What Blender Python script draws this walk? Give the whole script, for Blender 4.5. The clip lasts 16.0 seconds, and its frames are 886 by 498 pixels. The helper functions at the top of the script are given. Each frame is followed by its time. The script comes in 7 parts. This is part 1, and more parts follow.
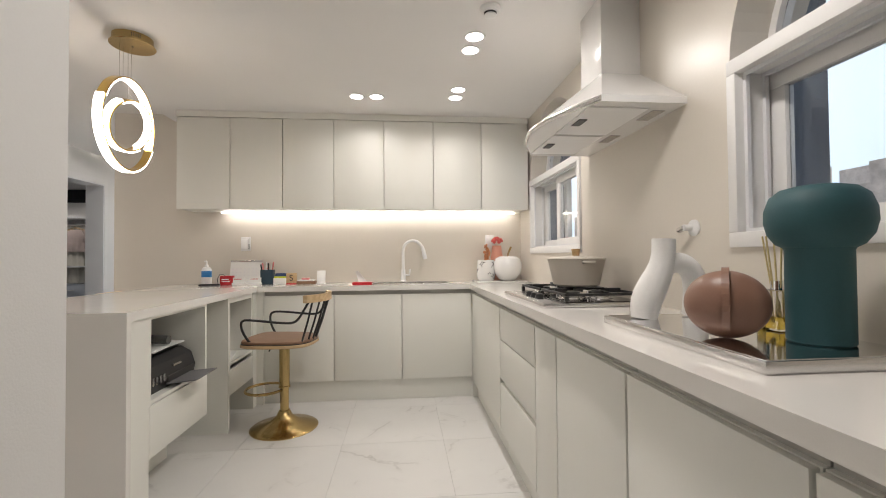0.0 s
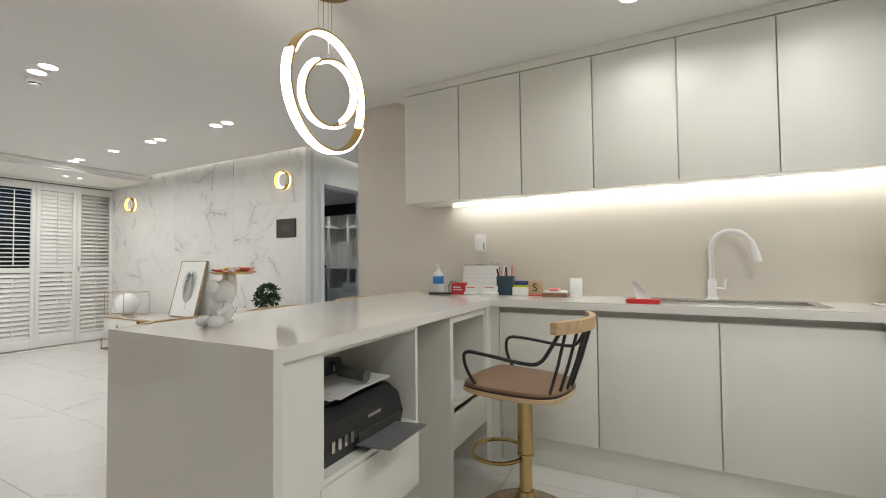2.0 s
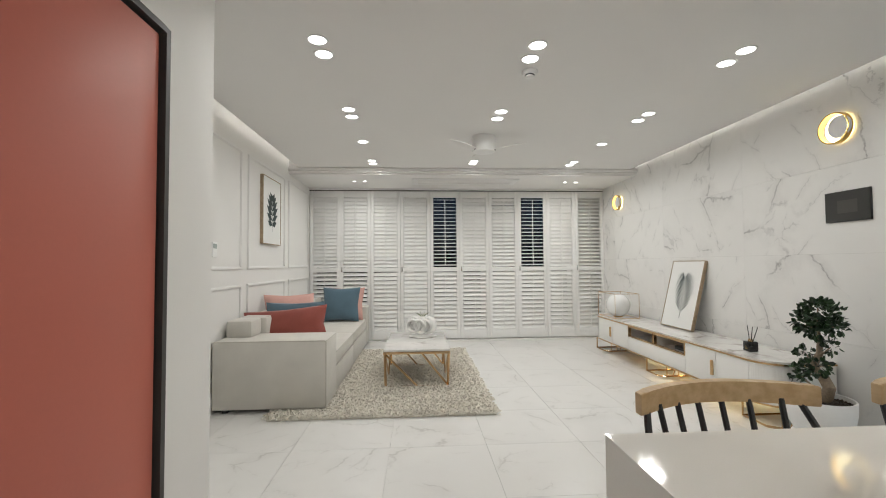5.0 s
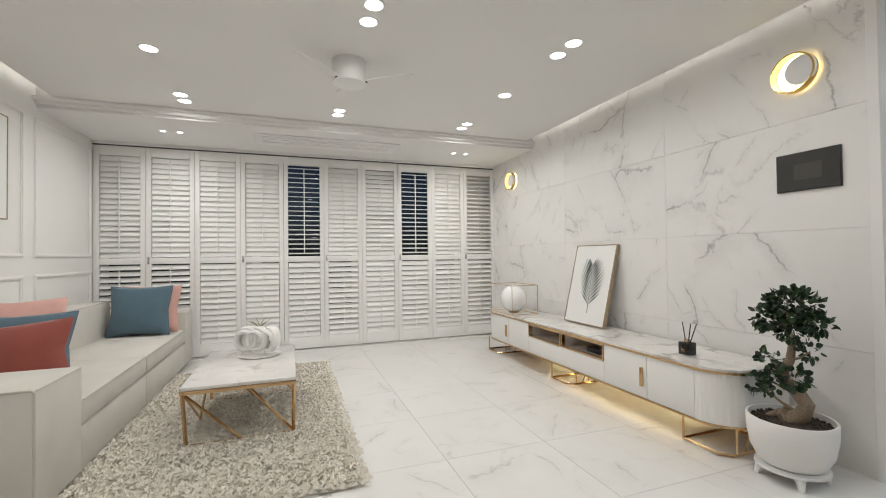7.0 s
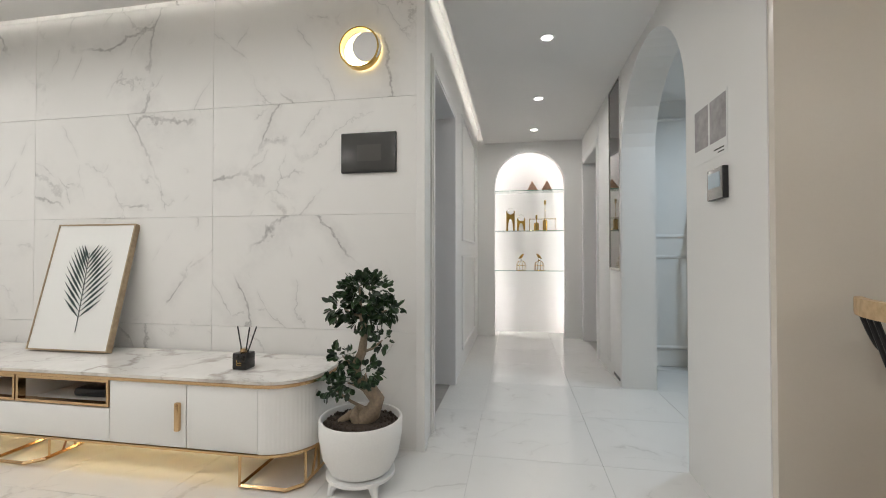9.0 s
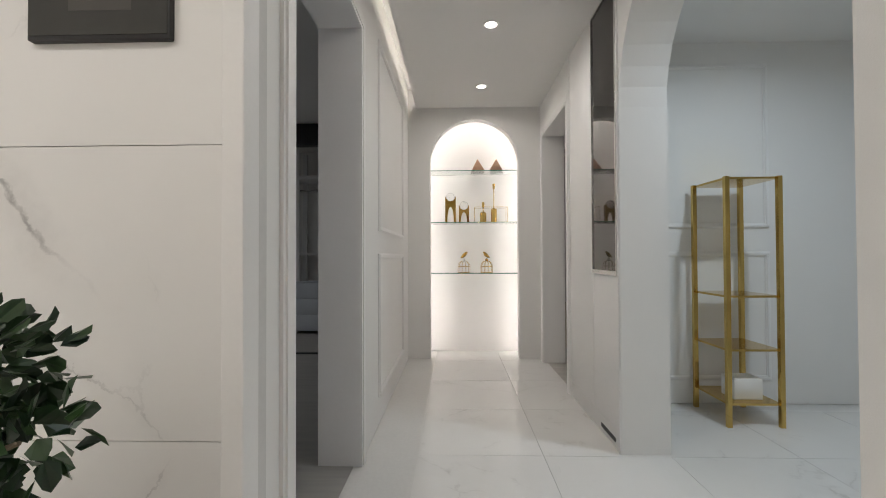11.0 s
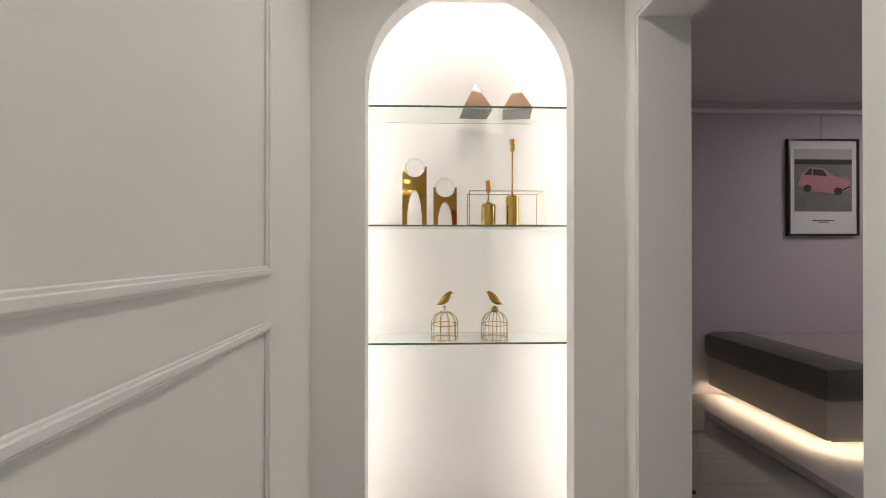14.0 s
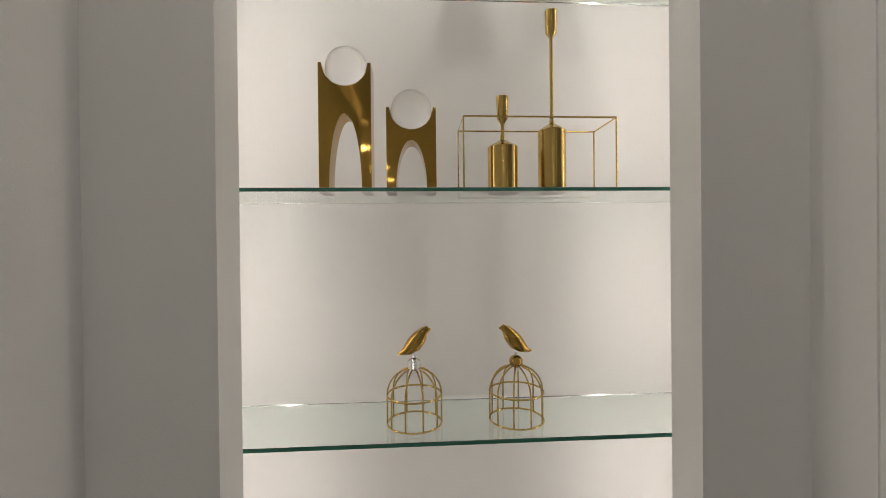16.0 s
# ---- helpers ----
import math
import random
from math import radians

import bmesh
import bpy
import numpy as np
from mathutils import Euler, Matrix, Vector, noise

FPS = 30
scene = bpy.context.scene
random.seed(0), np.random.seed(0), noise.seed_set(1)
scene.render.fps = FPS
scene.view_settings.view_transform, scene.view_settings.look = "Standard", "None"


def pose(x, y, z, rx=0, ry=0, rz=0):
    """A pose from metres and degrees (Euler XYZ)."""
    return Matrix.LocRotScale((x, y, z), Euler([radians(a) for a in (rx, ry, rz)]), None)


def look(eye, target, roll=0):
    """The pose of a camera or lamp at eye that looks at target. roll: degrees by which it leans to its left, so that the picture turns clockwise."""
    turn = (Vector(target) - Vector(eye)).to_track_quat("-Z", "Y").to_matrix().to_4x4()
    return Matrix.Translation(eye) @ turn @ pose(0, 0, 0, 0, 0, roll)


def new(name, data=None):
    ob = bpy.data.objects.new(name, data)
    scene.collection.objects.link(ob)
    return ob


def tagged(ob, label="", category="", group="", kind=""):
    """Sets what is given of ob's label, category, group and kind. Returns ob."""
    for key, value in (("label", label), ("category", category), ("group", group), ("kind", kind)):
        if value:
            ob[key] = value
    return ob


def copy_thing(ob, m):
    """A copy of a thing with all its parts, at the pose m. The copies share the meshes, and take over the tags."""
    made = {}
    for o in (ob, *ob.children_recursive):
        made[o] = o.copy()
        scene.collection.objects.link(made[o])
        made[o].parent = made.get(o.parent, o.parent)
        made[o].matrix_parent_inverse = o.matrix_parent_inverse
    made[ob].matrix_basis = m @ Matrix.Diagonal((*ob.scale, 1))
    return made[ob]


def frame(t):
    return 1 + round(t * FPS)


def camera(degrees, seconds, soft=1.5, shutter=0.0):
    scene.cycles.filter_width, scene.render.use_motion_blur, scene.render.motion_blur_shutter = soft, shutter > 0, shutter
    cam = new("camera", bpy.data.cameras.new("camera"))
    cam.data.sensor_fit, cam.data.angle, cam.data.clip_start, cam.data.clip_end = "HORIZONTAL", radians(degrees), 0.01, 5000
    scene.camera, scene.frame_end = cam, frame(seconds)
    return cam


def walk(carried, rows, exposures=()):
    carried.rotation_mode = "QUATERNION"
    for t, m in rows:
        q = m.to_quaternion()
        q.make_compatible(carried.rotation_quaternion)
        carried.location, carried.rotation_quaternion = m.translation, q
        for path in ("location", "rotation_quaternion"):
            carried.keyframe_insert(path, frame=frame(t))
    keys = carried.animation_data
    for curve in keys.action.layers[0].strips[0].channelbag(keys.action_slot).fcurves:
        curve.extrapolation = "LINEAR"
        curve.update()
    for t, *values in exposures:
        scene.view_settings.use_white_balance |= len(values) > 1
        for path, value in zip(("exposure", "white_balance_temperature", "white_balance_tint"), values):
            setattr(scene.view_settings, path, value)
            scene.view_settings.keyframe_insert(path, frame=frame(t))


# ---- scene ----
cam = camera(93.0, 16.0, soft=1.0)
PATH = [
    (0, (0.223, 0.169, 1.114), (0.411, 2.16, 1.153), -0.45),
    (0.5, (0.171, 0.483, 1.103), (0.259, 2.481, 1.148), -0.6),
    (1, (0.113, 0.769, 1.109), (0.059, 2.768, 1.157), -0.7),
    (1.5, (0.091, 1.02, 1.123), (-0.351, 2.97, 1.171), -0.7),
    (2, (-0.013, 1.229, 1.118), (-0.936, 3.002, 1.177), -0.6),
    (2.5, (-0.123, 1.417, 1.15), (-1.466, 2.899, 1.207), -0.7),
    (3, (-0.215, 1.591, 1.156), (-1.938, 2.603, 1.219), -0.5),
    (3.5, (-0.342, 1.689, 1.145), (-2.273, 2.206, 1.211), -0.5),
    (4, (-0.581, 1.711, 1.163), (-2.573, 1.884, 1.235), -0.4),
    (4.2, (-0.679, 1.708, 1.167), (-2.675, 1.824, 1.238), -0.4),
    (6.3, (-1.872, 1.785, 1.091), (-3.862, 1.981, 1.141), -0.6),
    (6.5, (-1.996, 1.854, 1.092), (-3.972, 2.155, 1.138), -0.7),
    (7, (-2.271, 1.98, 1.078), (-4.152, 2.659, 1.109), -0.7),
    (7.5, (-2.5, 2.137, 1.006), (-4.086, 3.355, 1.053), -0.4),
    (8, (-2.671, 2.302, 1.0), (-3.862, 3.908, 1.038), -0.3),
    (8.5, (-2.85, 2.407, 1.002), (-3.598, 4.262, 1.034), -0.3),
    (9, (-2.956, 2.495, 0.977), (-3.298, 4.465, 1.007), -0.0),
    (9.5, (-2.99, 2.707, 0.948), (-3.137, 4.701, 0.978), 0.0),
    (10, (-2.992, 3.011, 0.941), (-3.075, 5.009, 0.978), 0.2),
    (10.2, (-2.988, 3.149, 0.942), (-3.067, 5.147, 0.975), 0.2),
    (12.3, (-2.978, 4.726, 1.018), (-2.972, 6.726, 1.042), -0.2),
    (12.5, (-2.973, 4.888, 1.023), (-2.96, 6.888, 1.04), -0.0),
    (13, (-2.965, 5.262, 1.034), (-2.947, 7.262, 1.042), -0.0),
    (13.5, (-2.976, 5.616, 1.082), (-2.938, 7.616, 1.096), -0.1),
    (14, (-2.956, 6.003, 1.175), (-2.895, 8.002, 1.181), 0.0),
    (14.5, (-2.954, 6.361, 1.283), (-2.871, 8.359, 1.301), -0.5),
    (15, (-2.937, 6.597, 1.368), (-2.832, 8.594, 1.381), -0.5),
    (15.5, (-2.893, 6.807, 1.315), (-2.796, 8.804, 1.317), -0.7),
    (16, (-2.883, 6.943, 1.167), (-2.762, 8.94, 1.155), -0.6),
]
LIGHT = [(0.0, 0.12, 6680, 13), (0.6, 0.12, 6600, 11), (1.5, 0.08, 6400, 7), (3.0, -0.1, 6350, 7), (4.0, -0.1, 6350, 7), (6.5, -0.02, 6400, 9), (9.0, 0.02, 6400, 9), (10.0, -0.08, 6400, 9),
         (12.5, 0.04, 7150, 16), (13.5, 0.08, 7150, 17), (14.0, 0.0, 6850, 12), (14.5, -0.25, 6850, 9), (15.5, -0.68, 6850, 11), (16.0, -0.8, 6850, 11)]
walk(cam, [(t, look(eye, target, roll)) for t, eye, target, roll in PATH], LIGHT)

# ---- helpers of this scene ----
def mk(name):
    m = bpy.data.materials.new(name)
    m.use_nodes = True
    return m, m.node_tree.nodes, m.node_tree.links, m.node_tree.nodes["Principled BSDF"]


def surface(name, color, rough=0.5, metal=0.0, grain=60.0, vary=0.06, bump=0.03, coat=0.0, big=2.0, spec=0.5):
    """A painted, cast or metal surface with two scales of variation."""
    m, n, l, b = mk(name)
    co = n.new("ShaderNodeTexCoord")
    fine, wide = n.new("ShaderNodeTexNoise"), n.new("ShaderNodeTexNoise")
    fine.inputs["Scale"].default_value, fine.inputs["Detail"].default_value = grain, 4
    wide.inputs["Scale"].default_value, wide.inputs["Detail"].default_value = big, 5
    l.new(co.outputs["Object"], fine.inputs["Vector"])
    l.new(co.outputs["Object"], wide.inputs["Vector"])
    add = n.new("ShaderNodeMix")
    add.inputs[0].default_value = 0.4
    l.new(wide.outputs["Fac"], add.inputs[2])
    l.new(fine.outputs["Fac"], add.inputs[3])
    ramp = n.new("ShaderNodeValToRGB")
    lo, hi = [max(0, c * (1 - vary)) for c in color], [min(1, c * (1 + vary)) for c in color]
    ramp.color_ramp.elements[0].color, ramp.color_ramp.elements[1].color = (*lo, 1), (*hi, 1)
    ramp.color_ramp.elements[0].position, ramp.color_ramp.elements[1].position = 0.3, 0.7
    l.new(add.outputs[0], ramp.inputs["Fac"])
    l.new(ramp.outputs["Color"], b.inputs["Base Color"])
    rr = n.new("ShaderNodeMapRange")
    rr.inputs["To Min"].default_value, rr.inputs["To Max"].default_value = rough * 0.85, min(1, rough * 1.15)
    l.new(wide.outputs["Fac"], rr.inputs["Value"])
    l.new(rr.outputs["Result"], b.inputs["Roughness"])
    b.inputs["Metallic"].default_value = metal
    b.inputs["Coat Weight"].default_value = coat
    b.inputs["Coat Roughness"].default_value = 0.05
    b.inputs["Specular IOR Level"].default_value = spec
    if bump:
        bp = n.new("ShaderNodeBump")
        bp.inputs["Strength"].default_value, bp.inputs["Distance"].default_value = bump, 0.004
        l.new(fine.outputs["Fac"], bp.inputs["Height"])
        l.new(bp.outputs["Normal"], b.inputs["Normal"])
    return m


def glow(name, color, power):
    m, n, l, b = mk(name)
    b.inputs["Base Color"].default_value = (*color, 1)
    b.inputs["Emission Color"].default_value = (*color, 1)
    b.inputs["Emission Strength"].default_value = power
    return m


def glass(name, color=(1, 1, 1), rough=0.0, ior=1.45):
    m, n, l, b = mk(name)
    b.inputs["Base Color"].default_value = (*color, 1)
    b.inputs["Transmission Weight"].default_value = 1
    b.inputs["Roughness"].default_value = rough
    b.inputs["IOR"].default_value = ior
    return m


def marble(name, base, vein, scale, rough, thin=0.03, cloud=0.05, per_piece=True, strong=0.75, stretch=(1, 1, 1), slant=0.0, drift=0.9, gates=(0.44, 0.60), detail=2.5):
    """Polished stone: white ground, soft clouds and two sets of branching veins."""
    m, n, l, b = mk(name)
    co, info = n.new("ShaderNodeTexCoord"), n.new("ShaderNodeObjectInfo")
    shift = n.new("ShaderNodeVectorMath")
    shift.operation = "MULTIPLY_ADD"
    shift.inputs[1].default_value = stretch
    turn = n.new("ShaderNodeVectorRotate")
    turn.rotation_type, turn.inputs["Angle"].default_value = "Y_AXIS", radians(slant)
    l.new(co.outputs["Object"], turn.inputs["Vector"])
    l.new(turn.outputs[0], shift.inputs[0])
    if per_piece:
        mul = n.new("ShaderNodeMath")
        mul.operation, mul.inputs[1].default_value = "MULTIPLY", 137.0
        l.new(info.outputs["Random"], mul.inputs[0])
        l.new(mul.outputs[0], shift.inputs[2])
    warp = n.new("ShaderNodeTexNoise")
    warp.inputs["Scale"].default_value, warp.inputs["Detail"].default_value = scale * 1.1, 6
    warp.inputs["Roughness"].default_value = 0.62
    l.new(shift.outputs[0], warp.inputs["Vector"])
    mixv = n.new("ShaderNodeVectorMath")
    mixv.operation = "MULTIPLY_ADD"
    mixv.inputs[1].default_value = (drift / scale,) * 3
    l.new(warp.outputs["Color"], mixv.inputs[0])
    l.new(shift.outputs[0], mixv.inputs[2])
    total = None
    for k, (s, w, a) in enumerate(((scale, thin, 1.0), (scale * 2.3, thin * 0.6, 0.5))):
        v = n.new("ShaderNodeTexNoise")
        v.inputs["Scale"].default_value, v.inputs["Detail"].default_value = s, detail
        v.inputs["Roughness"].default_value = 0.4 if detail < 3 else 0.58
        l.new(mixv.outputs[0], v.inputs["Vector"])
        d = n.new("ShaderNodeMath")
        d.operation, d.inputs[1].default_value = "SUBTRACT", 0.5
        l.new(v.outputs["Fac"], d.inputs[0])
        ab = n.new("ShaderNodeMath")
        ab.operation = "ABSOLUTE"
        l.new(d.outputs[0], ab.inputs[0])
        r = n.new("ShaderNodeMapRange")
        r.inputs["From Min"].default_value, r.inputs["From Max"].default_value = 0.0, w
        r.inputs["To Min"].default_value, r.inputs["To Max"].default_value = a, 0.0
        l.new(ab.outputs[0], r.inputs["Value"])
        gate = n.new("ShaderNodeTexNoise")
        gate.inputs["Scale"].default_value, gate.inputs["Detail"].default_value = s * 0.9 + k, 2
        l.new(shift.outputs[0], gate.inputs["Vector"])
        gr = n.new("ShaderNodeMapRange")
        gr.inputs["From Min"].default_value, gr.inputs["From Max"].default_value = gates
        l.new(gate.outputs["Fac"], gr.inputs["Value"])
        mm = n.new("ShaderNodeMath")
        mm.operation = "MULTIPLY"
        l.new(r.outputs[0], mm.inputs[0])
        l.new(gr.outputs[0], mm.inputs[1])
        if total is None:
            total = mm
        else:
            mx = n.new("ShaderNodeMath")
            mx.operation = "MAXIMUM"
            l.new(total.outputs[0], mx.inputs[0])
            l.new(mm.outputs[0], mx.inputs[1])
            total = mx
    sc = n.new("ShaderNodeMath")
    sc.operation, sc.inputs[1].default_value = "MULTIPLY", strong
    l.new(total.outputs[0], sc.inputs[0])
    cl = n.new("ShaderNodeValToRGB")
    cl.color_ramp.elements[0].position, cl.color_ramp.elements[1].position = 0.35, 0.65
    cl.color_ramp.elements[0].color = (*[c * (1 - cloud) for c in base], 1)
    cl.color_ramp.elements[1].color = (*base, 1)
    l.new(warp.outputs["Fac"], cl.inputs["Fac"])
    mix = n.new("ShaderNodeMix")
    mix.data_type = "RGBA"
    mix.inputs[7].default_value = (*vein, 1)
    l.new(sc.outputs[0], mix.inputs[0])
    l.new(cl.outputs["Color"], mix.inputs[6])
    l.new(mix.outputs[2], b.inputs["Base Color"])
    b.inputs["Roughness"].default_value = rough
    return m


def veined(name, base, vein, cell, rough, slant, squash=0.45, width=0.02, wander=0.35, strong=0.8, gate_at=(0.46, 0.62), cloud=0.03):
    """White stone with long slanting, branching veins that fade in and out, and soft grey shade beside them."""
    m, n, l, b = mk(name)

    def math_(op, a, c=None, k=None):
        q = n.new("ShaderNodeMath")
        q.operation = op
        l.new(a, q.inputs[0])
        if c is not None:
            l.new(c, q.inputs[1])
        if k is not None:
            q.inputs[1].default_value = k
        return q.outputs[0]

    def noise_(vec, scale, detail, rough_=0.55):
        q = n.new("ShaderNodeTexNoise")
        q.inputs["Scale"].default_value, q.inputs["Detail"].default_value, q.inputs["Roughness"].default_value = scale, detail, rough_
        l.new(vec, q.inputs["Vector"])
        return q

    def ramp_(val, f0, f1, t0, t1):
        q = n.new("ShaderNodeMapRange")
        for nm, v in (("From Min", f0), ("From Max", f1), ("To Min", t0), ("To Max", t1)):
            q.inputs[nm].default_value = v
        q.interpolation_type = "SMOOTHSTEP"
        l.new(val, q.inputs["Value"])
        return q.outputs["Result"]
    co, info = n.new("ShaderNodeTexCoord"), n.new("ShaderNodeObjectInfo")
    move = n.new("ShaderNodeVectorMath")
    l.new(co.outputs["Object"], move.inputs[0])
    l.new(math_("MULTIPLY", info.outputs["Random"], k=61.0), move.inputs[1])
    at = move.outputs[0]
    turn = n.new("ShaderNodeVectorRotate")
    turn.rotation_type, turn.inputs["Angle"].default_value = slant[0], radians(slant[1])
    l.new(at, turn.inputs["Vector"])
    flat = n.new("ShaderNodeVectorMath")
    flat.operation, flat.inputs[1].default_value = "MULTIPLY", (squash, 1, 1)
    l.new(turn.outputs[0], flat.inputs[0])
    bend = n.new("ShaderNodeVectorMath")
    bend.operation, bend.inputs[1].default_value = "MULTIPLY_ADD", (wander / cell,) * 3
    l.new(noise_(at, cell * 1.6, 8, 0.66).outputs["Color"], bend.inputs[0])
    l.new(flat.outputs[0], bend.inputs[2])
    total = None
    for k, (sc, w, amp) in enumerate(((cell, width, 1.0), (cell * 2.1, width * 0.9, 0.6))):
        vo = n.new("ShaderNodeTexVoronoi")
        vo.feature, vo.inputs["Scale"].default_value = "DISTANCE_TO_EDGE", sc
        l.new(bend.outputs[0], vo.inputs["Vector"])
        edge = vo.outputs["Distance"]
        line = ramp_(edge, 0.0, w, amp, 0.0)
        shade = ramp_(edge, 0.0, w * 7, amp * 0.22, 0.0)
        g = ramp_(noise_(at, cell * (1.5 + 0.9 * k), 3).outputs["Fac"], gate_at[0], gate_at[1], 0.0, 1.0)
        both = math_("MULTIPLY", math_("MAXIMUM", line, shade), g)
        total = both if total is None else math_("MAXIMUM", total, both)
    speck = ramp_(noise_(at, 38.0, 4).outputs["Fac"], 0.25, 0.7, 0.55, 1.0)
    total = math_("MULTIPLY", math_("MULTIPLY", total, speck), k=strong)
    cl = n.new("ShaderNodeValToRGB")
    cl.color_ramp.elements[0].position, cl.color_ramp.elements[1].position = 0.35, 0.65
    cl.color_ramp.elements[0].color, cl.color_ramp.elements[1].color = (*[c * (1 - cloud) for c in base], 1), (*base, 1)
    l.new(noise_(at, 2.2, 5).outputs["Fac"], cl.inputs["Fac"])
    mix = n.new("ShaderNodeMix")
    mix.data_type = "RGBA"
    mix.inputs[7].default_value = (*vein, 1)
    l.new(total, mix.inputs[0])
    l.new(cl.outputs["Color"], mix.inputs[6])
    l.new(mix.outputs[2], b.inputs["Base Color"])
    b.inputs["Roughness"].default_value = rough
    return m


def wood(name, dark, light, rough=0.45, scale=1.0):
    m, n, l, b = mk(name)
    co, mp = n.new("ShaderNodeTexCoord"), n.new("ShaderNodeMapping")
    mp.inputs["Scale"].default_value = (3 * scale, 30 * scale, 30 * scale)
    l.new(co.outputs["Object"], mp.inputs["Vector"])
    t = n.new("ShaderNodeTexNoise")
    t.inputs["Scale"].default_value, t.inputs["Detail"].default_value = 1.5, 6
    l.new(mp.outputs["Vector"], t.inputs["Vector"])
    r = n.new("ShaderNodeValToRGB")
    r.color_ramp.elements[0].color, r.color_ramp.elements[1].color = (*dark, 1), (*light, 1)
    r.color_ramp.elements[0].position, r.color_ramp.elements[1].position = 0.35, 0.65
    l.new(t.outputs["Fac"], r.inputs["Fac"])
    l.new(r.outputs["Color"], b.inputs["Base Color"])
    b.inputs["Roughness"].default_value = rough
    return m


def fabric(name, color, scale=350.0, vary=0.18, rough=0.9):
    m = surface(name, color, rough, 0, scale, vary, 0.35, big=6)
    m.node_tree.nodes["Principled BSDF"].inputs["Sheen Weight"].default_value = 0.25
    return m


def box(bm, x0, x1, y0, y1, z0, z1, bevel=0.0, seg=2):
    vs = [bm.verts.new((x, y, z)) for x in (x0, x1) for y in (y0, y1) for z in (z0, z1)]
    fs = [bm.faces.new([vs[i] for i in q]) for q in ((0, 1, 3, 2), (4, 6, 7, 5), (0, 4, 5, 1), (2, 3, 7, 6), (0, 2, 6, 4), (1, 5, 7, 3))]
    if bevel:
        es = {e for f in fs for e in f.edges}
        bmesh.ops.bevel(bm, geom=list(es), offset=bevel, segments=seg, profile=0.5, affect="EDGES")
    return vs


def lathe(bm, prof, seg=32, at=(0, 0, 0), closed=False):
    """Turns (radius, height) pairs round an upright axis."""
    rings = []
    for r, h in prof:
        if r < 1e-5:
            rings.append([bm.verts.new((at[0], at[1], at[2] + h))])
        else:
            rings.append([bm.verts.new((at[0] + r * math.cos(2 * math.pi * i / seg), at[1] + r * math.sin(2 * math.pi * i / seg), at[2] + h)) for i in range(seg)])
    for a, c in zip(rings, rings[1:]):
        for i in range(seg):
            j = (i + 1) % seg
            if len(a) == 1 and len(c) > 1:
                bm.faces.new((a[0], c[j], c[i]))
            elif len(c) == 1 and len(a) > 1:
                bm.faces.new((a[i], a[j], c[0]))
            elif len(a) > 1:
                bm.faces.new((a[i], a[j], c[j], c[i]))
    for ring, flip in ((rings[0], True), (rings[-1], False)):
        if len(ring) > 1 and not closed:
            bm.faces.new(ring[::-1] if flip else ring)


def tube(bm, pts, r, seg=8, closed=False, radii=None):
    """A round bar along points."""
    pts = [Vector(p) for p in pts]
    n, rings, up = len(pts), [], None
    for i, p in enumerate(pts):
        a = pts[(i - 1) % n] if closed or i else p
        c = pts[(i + 1) % n] if closed or i < n - 1 else p
        d = (c - a).normalized()
        if up is None:
            up = Vector((0, 0, 1)) if abs(d.z) < 0.9 else Vector((1, 0, 0))
        s = d.cross(up).normalized()
        up = s.cross(d).normalized()
        rr = radii[i] if radii else r
        rings.append([bm.verts.new(p + rr * (math.cos(2 * math.pi * k / seg) * s + math.sin(2 * math.pi * k / seg) * up)) for k in range(seg)])
    for i in range(n if closed else n - 1):
        a, c = rings[i], rings[(i + 1) % n]
        for k in range(seg):
            bm.faces.new((a[k], a[(k + 1) % seg], c[(k + 1) % seg], c[k]))
    if not closed:
        bm.faces.new(rings[0][::-1])
        bm.faces.new(rings[-1])


def prism(bm, outline, axis, a, c):
    """A flat outline pushed from a to c along an axis; outline in the two other axes, in order."""
    def at(u, v, w):
        return {"x": (w, u, v), "y": (u, w, v), "z": (u, v, w)}[axis]
    lo, hi = [bm.verts.new(at(u, v, a)) for u, v in outline], [bm.verts.new(at(u, v, c)) for u, v in outline]
    bm.faces.new(lo)
    bm.faces.new(hi[::-1])
    n = len(outline)
    for i in range(n):
        bm.faces.new((lo[i], hi[i], hi[(i + 1) % n], lo[(i + 1) % n]))


def arch_top(bm, axis, a, c, u0, u1, spring, top, steps=20):
    """The wall above a round-headed opening from u0 to u1, up to top."""
    mid, r = (u0 + u1) / 2, (u1 - u0) / 2
    pts = [(mid - r * math.cos(math.pi * i / steps), spring + r * math.sin(math.pi * i / steps)) for i in range(steps + 1)]
    prism(bm, pts + [(u1, top), (u0, top)], axis, a, c)


def rounded(pts, radii, times=3):
    """Cuts the corners of a path, and its radii, into a smooth bend."""
    rows = [Vector((*p, r)) for p, r in zip(pts, radii)]
    for _ in range(times):
        inner = [q for a, c in zip(rows, rows[1:]) for q in (a.lerp(c, 0.25), a.lerp(c, 0.75))]
        rows = [rows[0]] + inner[1:-1] + [rows[-1]]
    return [tuple(r[:3]) for r in rows], [r[3] for r in rows]


def finish(bm, smooth):
    bmesh.ops.recalc_face_normals(bm, faces=bm.faces)
    if smooth:
        for f in bm.faces:
            f.smooth = True
        for e in bm.edges:
            if len(e.link_faces) == 2 and e.calc_face_angle(0) > 0.6:
                e.smooth = False


def part(name, bm, material, parent=None, label="", smooth=True):
    finish(bm, smooth)
    me = bpy.data.meshes.new(name)
    bm.to_mesh(me)
    bm.free()
    me.materials.append(material)
    ob = new(name, me)
    if parent:
        ob.parent = parent
    return tagged(ob, label)


